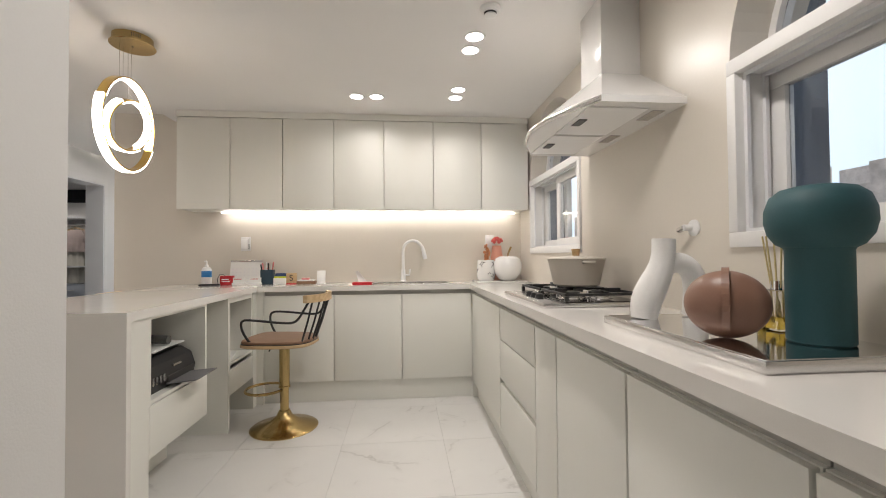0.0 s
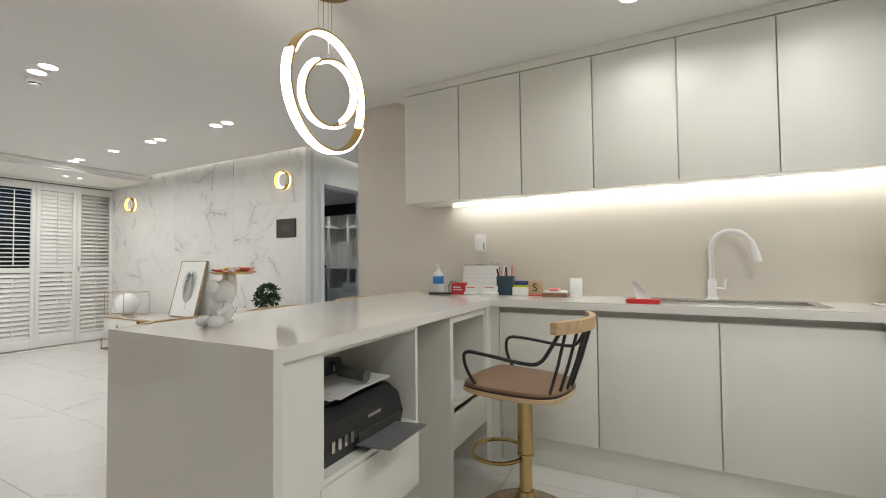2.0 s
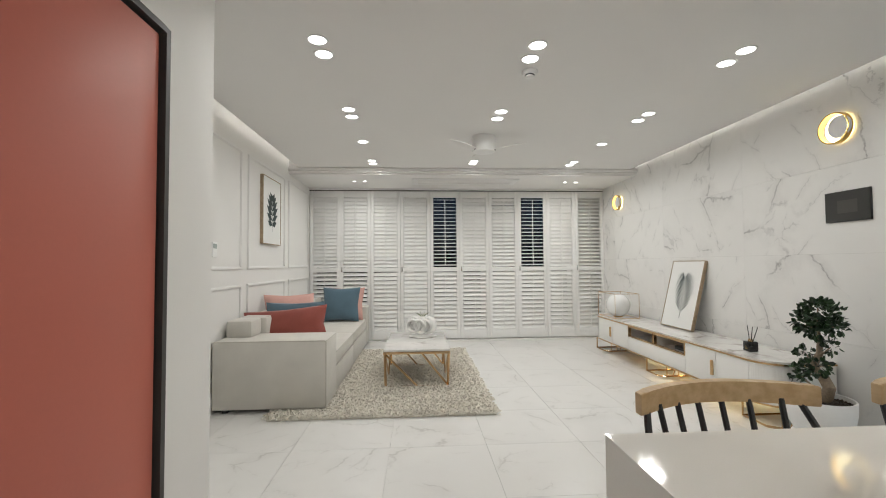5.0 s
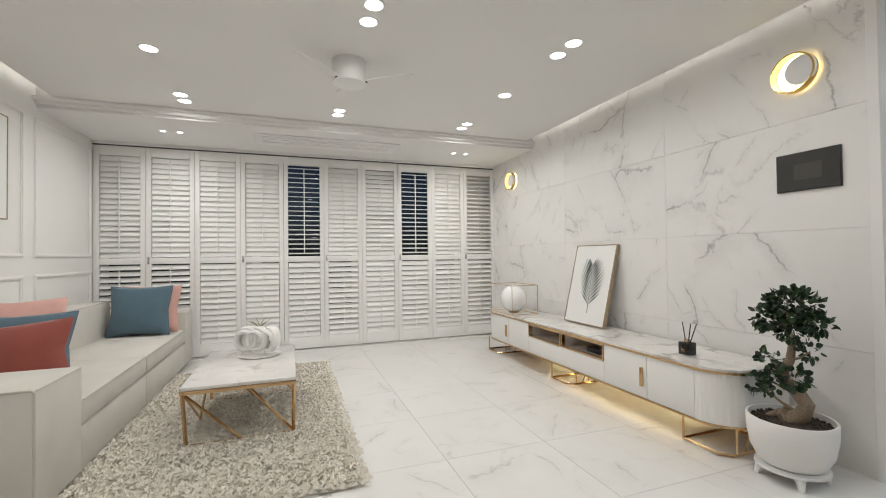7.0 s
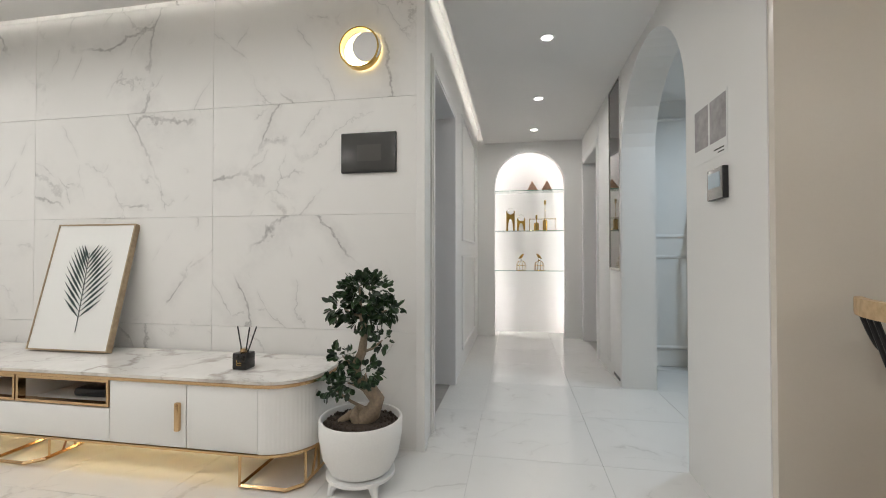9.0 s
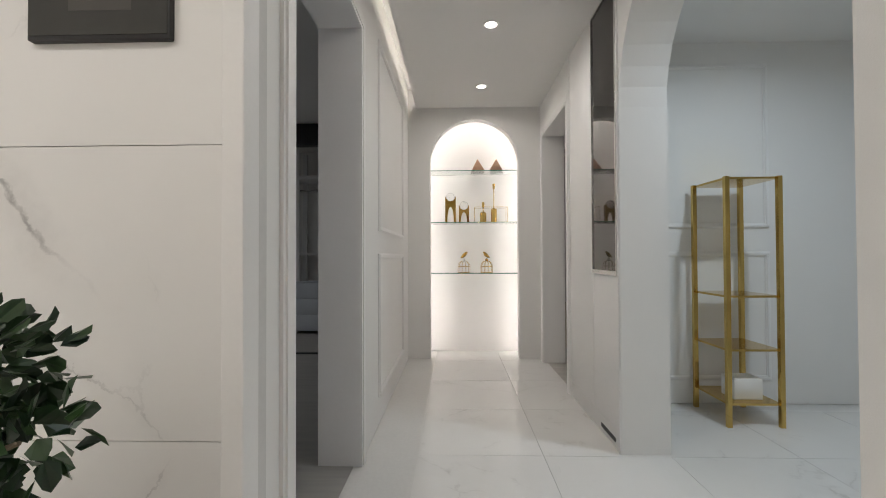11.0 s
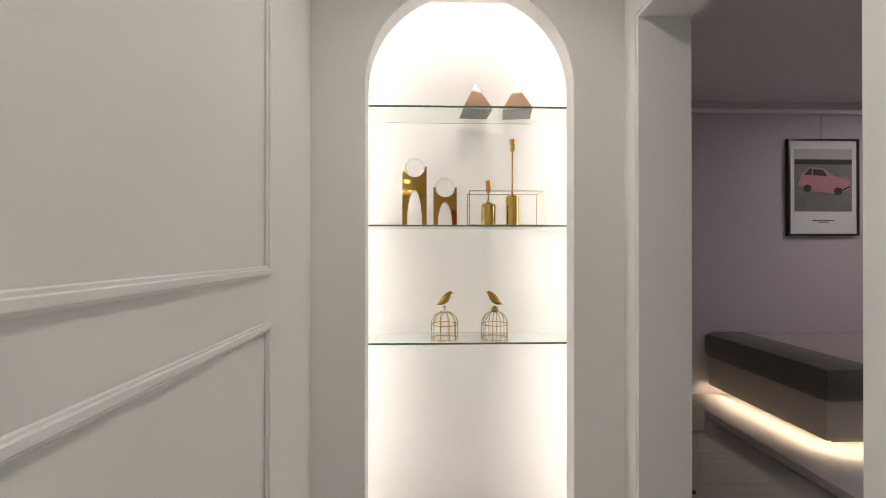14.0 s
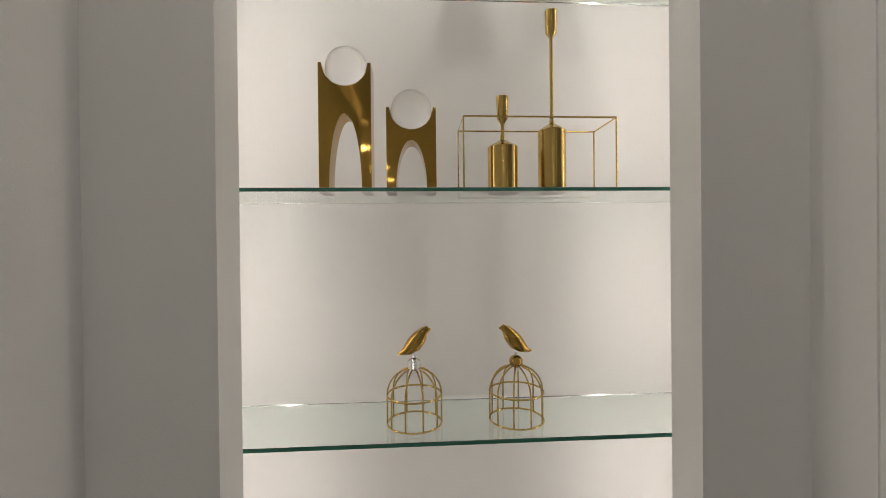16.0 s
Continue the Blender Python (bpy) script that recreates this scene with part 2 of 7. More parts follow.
def setting(name, material, *boxes, bevel=0.0, label=""):
    bm = bmesh.new()
    for q in boxes:
        box(bm, *q, bevel=bevel)
    return tagged(part(name, bm, material, None, label, smooth=False), kind="structure")


def piece(name, material, parent, *boxes, bevel=0.0, label="", smooth=True):
    bm = bmesh.new()
    for q in boxes:
        box(bm, *q, bevel=bevel)
    return part(name, bm, material, parent, label, smooth)


def turned(name, material, parent, prof, at=(0, 0, 0), seg=32, label=""):
    bm = bmesh.new()
    lathe(bm, prof, seg, at)
    return part(name, bm, material, parent, label)


def bar(name, material, parent, pts, r, seg=8, closed=False, label="", radii=None):
    bm = bmesh.new()
    tube(bm, pts, r, seg, closed, radii)
    return part(name, bm, material, parent, label)


def thing(name, m, label, category, group=""):
    ob = tagged(new(name), label, category, group)
    ob.empty_display_size = 0.1
    ob.matrix_basis = m
    return ob


def single(name, bm, material, label, category, group="", m=None, smooth=True):
    ob = tagged(part(name, bm, material, None, label, smooth), label, category, group)
    if m is not None:
        ob.matrix_basis = m
    return ob


# ---- daylight and exposure ----
world = bpy.data.worlds.new("world")
scene.world = world
world.use_nodes = True
sky = world.node_tree.nodes.new("ShaderNodeTexSky")
sky.sky_type, sky.sun_disc, sky.sun_elevation, sky.sun_rotation = "NISHITA", False, radians(24), radians(200)
sky.dust_density, sky.air_density, sky.ozone_density = 4.0, 0.7, 1.0
world.node_tree.links.new(sky.outputs["Color"], world.node_tree.nodes["Background"].inputs["Color"])
world.node_tree.nodes["Background"].inputs["Strength"].default_value = 0.12
DOWN, COVE, STRIP, NICHE, RING = 2.03, 9.0, 12.0, 13.0, 13.0

# ---- materials ----
M_WALL = surface("white_wallpaper", (0.80, 0.79, 0.77), 0.75, 0, 260, 0.02, 0.12)
M_CEIL = surface("ceiling_paper", (0.80, 0.79, 0.775), 0.85, 0, 300, 0.015, 0.1)
M_BEIGE = surface("beige_gloss_panel", (0.70, 0.65, 0.575), 0.32, 0, 90, 0.02, 0.01)
M_TRIM = surface("white_satin_trim", (0.81, 0.80, 0.785), 0.45, 0, 80, 0.02, 0.02)
M_JAMB = surface("pale_grey_jamb", (0.78, 0.78, 0.79), 0.5, 0, 80, 0.02, 0.03)
M_CAB = surface("matt_white_lacquer", (0.80, 0.795, 0.74), 0.42, 0, 200, 0.012, 0.012)
M_TOP = surface("cream_quartz", (0.80, 0.775, 0.735), 0.07, 0, 420, 0.03, 0.0)
M_SHUT = surface("shutter_paint", (0.86, 0.855, 0.84), 0.5, 0, 120, 0.02, 0.02)
M_FLOOR = veined("floor_marble_tile", (0.76, 0.75, 0.73), (0.42, 0.40, 0.38), 1.9, 0.22, ("Z_AXIS", 40), 0.5, 0.022, 0.34, 0.62, (0.50, 0.66))
M_WMARB = veined("wall_marble_tile", (0.80, 0.79, 0.77), (0.30, 0.29, 0.285), 1.7, 0.40, ("Y_AXIS", 52), 0.42, 0.018, 0.30, 0.85, (0.47, 0.62))
M_TMARB = marble("marble_tabletop", (0.78, 0.76, 0.73), (0.42, 0.38, 0.35), 3.0, 0.1, thin=0.04, cloud=0.14, per_piece=False, strong=0.95)
M_GROUT = surface("grout", (0.64, 0.63, 0.61), 0.9)
M_GOLD = surface("brushed_gold", (0.62, 0.43, 0.14), 0.16, 1, 400, 0.05, 0.01)
M_ROSE = surface("rose_gold", (0.62, 0.42, 0.23), 0.2, 1, 400, 0.05, 0.01)
M_BRASS = surface("antique_brass", (0.50, 0.36, 0.16), 0.24, 1, 300, 0.06, 0.01)
M_MGOLD = surface("mirror_gold", (0.45, 0.275, 0.065), 0.05, 1, 100, 0.03, 0.0)
M_BLACK = surface("black_plastic", (0.018, 0.018, 0.02), 0.35, 0, 200, 0.1, 0.02)
M_BLKM = surface("black_metal", (0.015, 0.015, 0.016), 0.38, 0, 300, 0.1, 0.02)
M_DARKGL = surface("smoked_glass", (0.012, 0.011, 0.011), 0.04, 0, 50, 0.1, 0.0)
M_STEEL = surface("brushed_steel", (0.62, 0.61, 0.60), 0.25, 1, 300, 0.04, 0.01)
M_CHROME = surface("chrome", (0.8, 0.8, 0.8), 0.08, 1, 100, 0.02, 0.0)
M_WHITE = surface("white_plastic", (0.82, 0.82, 0.81), 0.35, 0, 100, 0.02, 0.01)
M_CERAM = surface("white_ceramic", (0.83, 0.82, 0.80), 0.2, 0, 60, 0.02, 0.0)
M_MATTW = surface("matt_white_ceramic", (0.80, 0.79, 0.77), 0.7, 0, 120, 0.04, 0.05)
M_TEALF = surface("teal_glass_door", (0.25, 0.345, 0.335), 0.5, 0, 60, 0.03, 0.0)
M_REDF = surface("coral_glass_door", (0.53, 0.145, 0.10), 0.5, 0, 60, 0.03, 0.0)
M_GREYF = surface("dark_frame", (0.05, 0.048, 0.046), 0.5)
M_NICHE = surface("niche_paint", (0.82, 0.80, 0.78), 0.8, 0, 260, 0.015, 0.1)
M_DAY = glow("lamp_face", (1.0, 0.97, 0.93), 9.0)
M_COVE = glow("cove_strip", (1.0, 0.95, 0.87), COVE)
M_STRIP = glow("under_cabinet_strip", (1.0, 0.97, 0.94), STRIP)
M_NSTRIP = glow("niche_strip", (1.0, 0.965, 0.95), NICHE)
M_RING = glow("ring_diffuser", (1.0, 0.94, 0.86), RING)
M_WARM = glow("warm_halo", (1.0, 0.85, 0.46), 6.0)
M_WSTRIP = glow("warm_strip", (1.0, 0.84, 0.46), 10.0)
M_BSTRIP = glow("bed_strip_glow", (1.0, 0.84, 0.60), 20.0)
M_PANE = glass("window_glass", (0.93, 0.96, 0.97))
M_SHELFG = glass("clear_shelf_glass", (0.90, 0.97, 0.94))
M_GEDGE = surface("green_glass_edge", (0.03, 0.16, 0.11), 0.15)
M_CRYST = glass("crystal", (1, 1, 1))

# ---- structure ----
CZ, TOP, KZ = 2.345, 2.52, 2.284   # ceiling, slab, lower kitchen ceiling
LX, MY, HX, HR, HE = -7.4, 4.567, -3.42, -2.185, 7.65   # shutters, marble wall, hall walls, hall end
KX, KY = 1.29, 3.92                                      # kitchen window wall, kitchen back wall
SY, FY = 0.12, 0.81                                      # living south wall, fridge front

ceiling = setting("ceiling", M_CEIL,
    (-6.4, -3.34, SY + 0.13, MY - 0.11, CZ, CZ + 0.05), (-3.34, -3.0, SY + 0.13, HE, CZ, CZ + 0.05),
    (-3.0, KX + 0.2, -1.3, HE, CZ, CZ + 0.05), (-3.6, KX + 0.2, HE + 0.03, 9.5, CZ, CZ + 0.05),
    (-7.8, KX + 0.3, -1.4, 9.6, TOP, TOP + 0.08), (-7.3, HX - 0.12, MY + 0.12, 9.5, CZ, CZ + 0.05))
setting("ceiling_kitchen", M_CEIL, (-1.70, KX + 0.02, FY + 0.001, KY + 0.01, KZ, CZ - 0.001), (-0.249, KX + 0.02, -1.26, FY + 0.001, KZ, CZ - 0.001))
setting("ceiling_soffit", M_CEIL, (-7.8, -6.4, SY - 0.1, MY + 0.05, 2.27, TOP))
setting("cornice", M_TRIM, (-6.4, -6.36, SY, MY, 2.29, 2.345), (-6.36, -6.33, SY, MY, 2.315, 2.345), bevel=0.008)

wall_south = setting("wall_south", M_WALL, (-7.8, -3.0, SY - 0.15, SY, 0, TOP))
wall_fridge = setting("wall_fridge", M_WALL,
    (-3.0, -2.665, SY - 0.15, FY, 0, TOP), (-1.33, -0.25, SY - 0.15, FY, 0, TOP), (-2.665, -1.33, SY - 0.15, FY, 2.0, TOP),
    (-2.665, -1.33, SY - 0.15, 0.14, 0, 2.0), (-0.40, -0.25, -1.3, SY - 0.15, 0, TOP))
setting("wall_rear", M_WALL, (-0.40, KX + 0.25, -1.4, -1.25, 0, TOP))
setting("wall_marble", M_GROUT, (-7.8, HX + 0.0, MY, MY + 0.12, 0, TOP))
bm = bmesh.new()
box(bm, HX - 0.187, HX, MY + 0.12, 4.82, 0, TOP)
box(bm, HX - 0.187, HX, 5.66, HE + 0.1, 0, TOP)
box(bm, HX - 0.187, HX, 4.82, 5.66, 2.035, TOP)
tagged(part("wall_hall_west", bm, M_WALL, smooth=False), kind="structure")
bm = bmesh.new()
box(bm, HR, HR + 0.14, KY + 0.03, 4.58, 0, TOP)
arch_top(bm, "x", HR, HR + 0.23, 4.58, 5.78, 1.68, TOP)
box(bm, HR, HR + 0.235, 5.78, 6.70, 0, TOP)
box(bm, HR, HR + 0.18, 7.53, HE + 0.1, 0, TOP)
box(bm, HR, HR + 0.18, 6.70, 7.53, 2.045, TOP)
tagged(part("wall_hall_east", bm, M_WALL, smooth=False), kind="structure")
bm = bmesh.new()
NL, NR, NS = -3.21, -2.387, 1.823
box(bm, HX, NL, HE, HE + 0.09, 0, TOP)
box(bm, NR, HR, HE, HE + 0.09, 0, TOP)
arch_top(bm, "y", HE, HE + 0.09, NL, NR, NS, TOP, 36)
tagged(part("wall_hall_end", bm, M_WALL, smooth=False), kind="structure")
bm = bmesh.new()
box(bm, HX, HR, HE + 0.33, HE + 0.40, 0, TOP)
box(bm, HX, NL - 0.17, HE + 0.09, HE + 0.33, 0, TOP)
box(bm, NR + 0.17, HR, HE + 0.09, HE + 0.33, 0, TOP)
arch_top(bm, "y", HE + 0.09, HE + 0.33, NL - 0.17, NR + 0.17, NS, TOP, 30)
tagged(part("wall_niche", bm, M_NICHE, smooth=False), kind="structure")
setting("wall_kitchen_back", M_BEIGE, (HR + 0.004, KX, KY, KY + 0.12, 0, TOP))
bm = bmesh.new()
W1, W2 = (2.60, 3.60), (0.44, 1.44)
for u0, u1 in ((-1.4, W2[0]), (W2[1], W1[0]), (W1[1], KY + 0.12)):
    box(bm, KX, KX + 0.25, u0, u1, 0, TOP)
for u0, u1 in (W1, W2):
    box(bm, KX, KX + 0.25, u0, u1, 0, 1.15)
    arch_top(bm, "x", KX, KX + 0.25, u0, u1, 1.73, TOP, 28)
tagged(part("wall_kitchen_east", bm, M_BEIGE, smooth=False), kind="structure")

# rooms beyond the hall, closed with plain walls
setting("wall_foyer", M_WALL, (HR + 0.235, 0.2, 6.50, 6.62, 0, TOP), (0.05, 0.2, KY + 0.12, 6.50, 0, TOP))
setting("wall_bedroom", surface("mauve_wallpaper", (0.60, 0.545, 0.575), 0.8, 0, 260, 0.02, 0.12), (HR + 0.235, 1.6, 9.24, 9.45, 0, TOP), (1.5, 1.6, 6.62, 9.24, 0, TOP), (HR + 0.235, HR + 0.3, HE + 0.4, 9.24, 0, TOP))
setting("wall_dressing", M_WALL, (-7.2, HX - 0.187, 9.3, 9.45, 0, TOP), (-7.3, -7.2, MY + 0.12, 9.45, 0, TOP), (HX - 0.187, HX, HE + 0.4, 9.3, 0, TOP))
setting("wall_window_back", M_WALL, (-8.6, -8.5, -0.2, 5.0, -0.2, 0.3))

floor = setting("floor", M_GROUT, (-8.5, KX + 0.25, -1.4, 9.5, -0.12, -0.004))

# downlights
def downlight(x, y, z=CZ, r=0.045, power=1.0, tint=(1.0, 0.97, 0.925), cone=168):
    ob = thing("downlight", pose(x, y, z), "round white recessed LED downlight, switched on", "downlight", "ceiling downlights")
    turned("trim_ring", M_WHITE, ob, [(r, 0.0), (r + 0.001, -0.003), (r + 0.012, -0.003), (r + 0.014, 0.0)], seg=24)
    turned("lamp_face", M_DAY, ob, [(0, -0.002), (r, -0.002), (r, 0.0)], seg=24)
    la = bpy.data.lights.new("downlight_lamp", "AREA")
    la.shape, la.size, la.energy, la.spread, la.color = "DISK", 2 * r, DOWN * power * (r / 0.045) ** 2, radians(cone), tint
    lo = new("lamp", la)
    lo.parent = ob
    lo.matrix_basis = pose(0, 0, -0.005)


for y in (1.182, 2.38, 3.585):
    for x in (-3.345, -3.50, -4.36, -4.52):
        downlight(x, y)
for y in (1.182, 3.585):
    downlight(-5.225, y)
    downlight(-5.99, y, power=1.7)
    downlight(-6.13, y, power=1.7)
downlight(-5.98, 2.38, power=1.7)
downlight(-6.10, 2.38, power=1.7)
for x, y in ((-0.108, 3.24), (0.035, 3.235), (0.612, 3.066), (0.61, 3.213)):
    downlight(x, y, KZ, power=0.55, cone=150)
# the pair at y 1.15 and 1.0 is unseen, added for more light
for x, y in ((0.607, 2.503), (0.607, 2.356), (0.607, 1.15), (0.607, 1.0)):
    downlight(x, y, KZ, power=2.0)
for y in (5.19, 6.23, 7.156):
    downlight(-2.76, y, r=0.034, power=2.55)
for y in (0.86, 1.0, 3.77, 3.92):
    downlight(-6.82, y, 2.27, 0.022, power=3.5)

# cove and strip lights
def strip(name, mat, label, *boxes):
    bm = bmesh.new()
    for q in boxes:
        box(bm, *q)
    single(name, bm, mat, label, "LED strip", smooth=False)


strip("cove_strip", M_COVE, "warm white LED strip hidden in the ceiling cove", (-6.4, -3.30, MY - 0.135, MY - 0.125, CZ + 0.05, CZ + 0.06))
strip("cove_strip", M_COVE, "warm white LED strip hidden in the hall ceiling cove", (-3.325, -3.315, MY - 0.11, HE, CZ + 0.05, CZ + 0.06))
strip("cove_strip", M_COVE, "warm white LED strip hidden above the panelled wall", (-6.4, -3.0, SY + 0.145, SY + 0.155, CZ + 0.05, CZ + 0.06))
strip("under_cabinet_strip", M_STRIP, "bright LED strip under the wall cabinets", (-1.29, 1.21, 3.84, 3.86, 1.497, 1.503))
bm = bmesh.new()
mid, r = (NL + NR) / 2, (NR - NL) / 2 + 0.05
tube(bm, [(mid - r, HE + 0.105, 0.03)] + [(mid - r * math.cos(math.pi * i / 24), HE + 0.105, NS + r * math.sin(math.pi * i / 24)) for i in range(25)] + [(mid + r, HE + 0.105, 0.03)], 0.008, 6)
single("niche_strip", bm, M_NSTRIP, "white LED strip round the inside of the arched niche", "LED strip")

# ---- kitchen: cabinets ----
CH, CT = 0.90, 0.04
bm = bmesh.new()
SX0, SX1, SY0, SY1 = -0.16, 0.60, 3.60, 3.83
for q in ((-1.685, -0.885, 1.975, KY), (-0.885, SX0, 3.48, KY), (SX1, KX, 3.48, KY), (SX0, SX1, 3.48, SY0), (SX0, SX1, SY1, KY), (0.745, KX, -1.25, 3.48)):
    box(bm, *q, CH - CT, CH)
bmesh.ops.remove_doubles(bm, verts=bm.verts, dist=0.0005)
box(bm, -1.685, -0.885, 1.975, 2.005, 0, CH - CT)
worktop = single("worktop", bm, M_TOP, "cream polished quartz worktop with a waterfall end panel", "worktop", smooth=False)

M_CHAN = surface("grey_finger_channel", (0.50, 0.49, 0.46), 0.5)


DT = 0.826   # top of the doors


def base_unit(label, box_, fronts, axis, kick):
    """A cabinet with a body, lacquered fronts, the grey finger channel and a plinth."""
    x0, x1, y0, y1 = box_
    zb = kick[5]
    ob = thing("base_cabinet", pose(0, 0, 0), label, "cabinet", "kitchen base cabinets")
    piece("body", M_CAB, ob, (x0, x1, y0, y1, zb, DT))
    piece("plinth", M_CAB, ob, kick)
    if axis == "y":
        piece("finger_channel", M_CHAN, ob, (x0, x1, y0 + 0.012, y1, DT, CH - CT))
    else:
        piece("finger_channel", M_CHAN, ob, (x0 + 0.012, x1, y0, y1, DT, CH - CT))
    for nm, a, c, z0, z1 in fronts:
        if axis == "y":
            q = (a + 0.003, c - 0.003, y0 - 0.018, y0, z0, z1)
        else:
            q = (x0 - 0.018, x0, a + 0.003, c - 0.003, z0, z1)
        piece(nm, M_CAB, ob, q, bevel=0.0015)
    return ob


for a, c in ((-0.84, -0.314), (-0.314, 0.209), (0.209, 0.765)):
    base_unit("white flat-front base cabinet under the sink worktop", (a, c, 3.515, KY - 0.01), [("door", a, c, 0.165, DT - 0.002)], "y", (a, c, 3.535, 3.55, 0, 0.16))
base_unit("white flat-front corner base cabinet", (0.785, KX - 0.01, 2.536, 3.48), [("door", 2.536, 3.48, 0.135, DT - 0.002)], "x", (0.81, 0.825, 2.536, 3.50, 0, 0.13))
base_unit("white drawer cabinet with a recessed grip, below the hob", (0.785, KX - 0.01, 1.891, 2.53),
          [("drawer_front", 1.891, 2.53, 0.65, DT - 0.002), ("drawer_front", 1.891, 2.53, 0.43, 0.645), ("drawer_front", 1.891, 2.53, 0.135, 0.40)], "x", (0.81, 0.825, 1.891, 2.53, 0, 0.13))
for a, c in ((1.645, 1.886), (1.167, 1.641), (0.692, 1.163), (0.202, 0.688), (-0.298, 0.198), (-0.798, -0.302), (-1.24, -0.802)):
    base_unit("white flat-front base cabinet along the window wall", (0.785, KX - 0.01, a, c), [("door", a, c, 0.135, DT - 0.002)], "x", (0.81, 0.825, a, c, 0, 0.13))

# island with two open cubbies
def cubby(y0, y1, z0, z1, label):
    ob = thing("island_cabinet", pose(0, 0, 0), label, "cabinet", "island cabinets")
    x0, x1, t = -1.30, -0.90, 0.018
    zb = 0.235
    piece("side_panel", M_CAB, ob, (x0, x1, y0, y0 + t, zb, CH - CT - 0.001))
    piece("side_panel", M_CAB, ob, (x0, x1, y1 - t, y1, zb, CH - CT - 0.001))
    piece("back_panel", M_CAB, ob, (x0, x0 + t, y0 + t, y1 - t, zb, CH - CT - 0.001))
    piece("base_panel", M_CAB, ob, (x0 + t, x1 - t, y0 + t, y1 - t, zb, zb + t))
    piece("shelf", M_CAB, ob, (x0 + t, x1, y0 + t, y1 - t, z0 - t, z0))
    piece("top_rail", M_CAB, ob, (x1 - t, x1, y0 + t, y1 - t, z1, CH - CT - 0.001))
    piece("drawer_front", M_CAB, ob, (x1 - t, x1 + 0.004, y0 + 0.002, y1 - 0.002, zb - 0.002, z0 - t - (0.03 if y0 > 3 else 0.004)), bevel=0.0015)
    piece("plinth", M_CAB, ob, (x0, x1 - 0.21, y0 + 0.002, y1 - 0.002, 0, zb))


cubby(2.15, 2.70, 0.485, 0.845, "white island cabinet with an open cubby holding a printer")
cubby(3.01, 3.43, 0.44, 0.825, "white island cabinet with a small open cubby and a drawer")
for q in ((-1.30, -0.897, 2.006, 2.149), (-1.32, -1.301, 2.006, KY - 0.005), (-1.30, -0.895, 3.431, 3.51), (-1.30, -0.895, 2.985, 3.009)):
    setting("island_panel", M_CAB, (*q, 0, CH - CT - 0.001))

setting("cabinet_corner_filler", M_CAB, (0.7655, 0.785, 3.481, 3.53, 0.13, DT), (0.766, 0.83, 3.501, 3.548, 0.0, 0.129), (-0.894, -0.841, 3.50, 3.53, 0.0, CH - CT - 0.002))
setting("channel_corner", M_CHAN, (0.766, 0.80, 3.482, 3.528, DT + 0.001, CH - CT - 0.001))
# wall cabinets
for k in range(7):
    a, c = -1.535 + 0.4014 * k, -1.535 + 0.4014 * (k + 1)
    ob = thing("wall_cabinet", pose(0, 0, 0), "white flat-front wall cabinet above the sink run", "cabinet", "kitchen wall cabinets")
    piece("body", M_CAB, ob, (a, c, 3.63, KY - 0.003, 1.512, 2.232))
    piece("door", M_CAB, ob, (a + 0.003, c - 0.003, 3.61, 3.629, 1.505, 2.228), bevel=0.0015)
setting("cabinet_filler", M_CAB, (-1.538, 1.275, 3.612, KY - 0.003, 2.234, KZ - 0.001))

# sink and tap
ob = thing("sink", pose((SX0 + SX1) / 2, (SY0 + SY1) / 2, CH), "stainless steel undermount kitchen sink", "sink")
hw, hd = (SX1 - SX0) / 2, (SY1 - SY0) / 2
bm = bmesh.new()
for q in ((-hw - 0.03, hw + 0.03, -hd - 0.025, -hd + 0.012), (-hw - 0.03, hw + 0.03, hd - 0.012, hd + 0.025), (-hw - 0.03, -hw + 0.012, -hd + 0.012, hd - 0.012), (hw - 0.012, hw + 0.03, -hd + 0.012, hd - 0.012)):
    box(bm, *q, 0.0, 0.006, bevel=0.002)
part("rim", bm, M_STEEL, ob)
bm = bmesh.new()
box(bm, -hw, hw, -hd, hd, -0.2, -0.19)
box(bm, -hw, -hw + 0.005, -hd, hd, -0.19, 0)
box(bm, hw - 0.005, hw, -hd, hd, -0.19, 0)
box(bm, -hw + 0.005, hw - 0.005, -hd, -hd + 0.005, -0.19, 0)
box(bm, -hw + 0.005, hw - 0.005, hd - 0.005, hd, -0.19, 0)
part("basin", bm, M_STEEL, ob, smooth=False)
ob = thing("kitchen_tap", pose(0.22, 3.873, CH), "white gooseneck kitchen tap with a pull-out spray", "tap")
turned("base", M_WHITE, ob, [(0.028, 0), (0.028, 0.012), (0.022, 0.016), (0.02, 0.10), (0.017, 0.11)])
bar("neck", M_WHITE, ob, [(0, 0, 0.10), (0, 0, 0.27)] + [(0.085 - 0.085 * math.cos(a), -0.05 * a / 3, 0.27 + 0.09 * math.sin(a)) for a in [math.pi * i / 14 for i in range(1, 13)]], 0.013, 12)
bar("spray_head", M_WHITE, ob, [(0.165, -0.046, 0.31), (0.18, -0.05, 0.26), (0.192, -0.052, 0.20)], 0.017, 12, radii=[0.014, 0.017, 0.019])
bar("lever", M_WHITE, ob, [(0.02, 0, 0.06), (0.055, -0.005, 0.06), (0.06, -0.006, 0.11)], 0.008, 8)

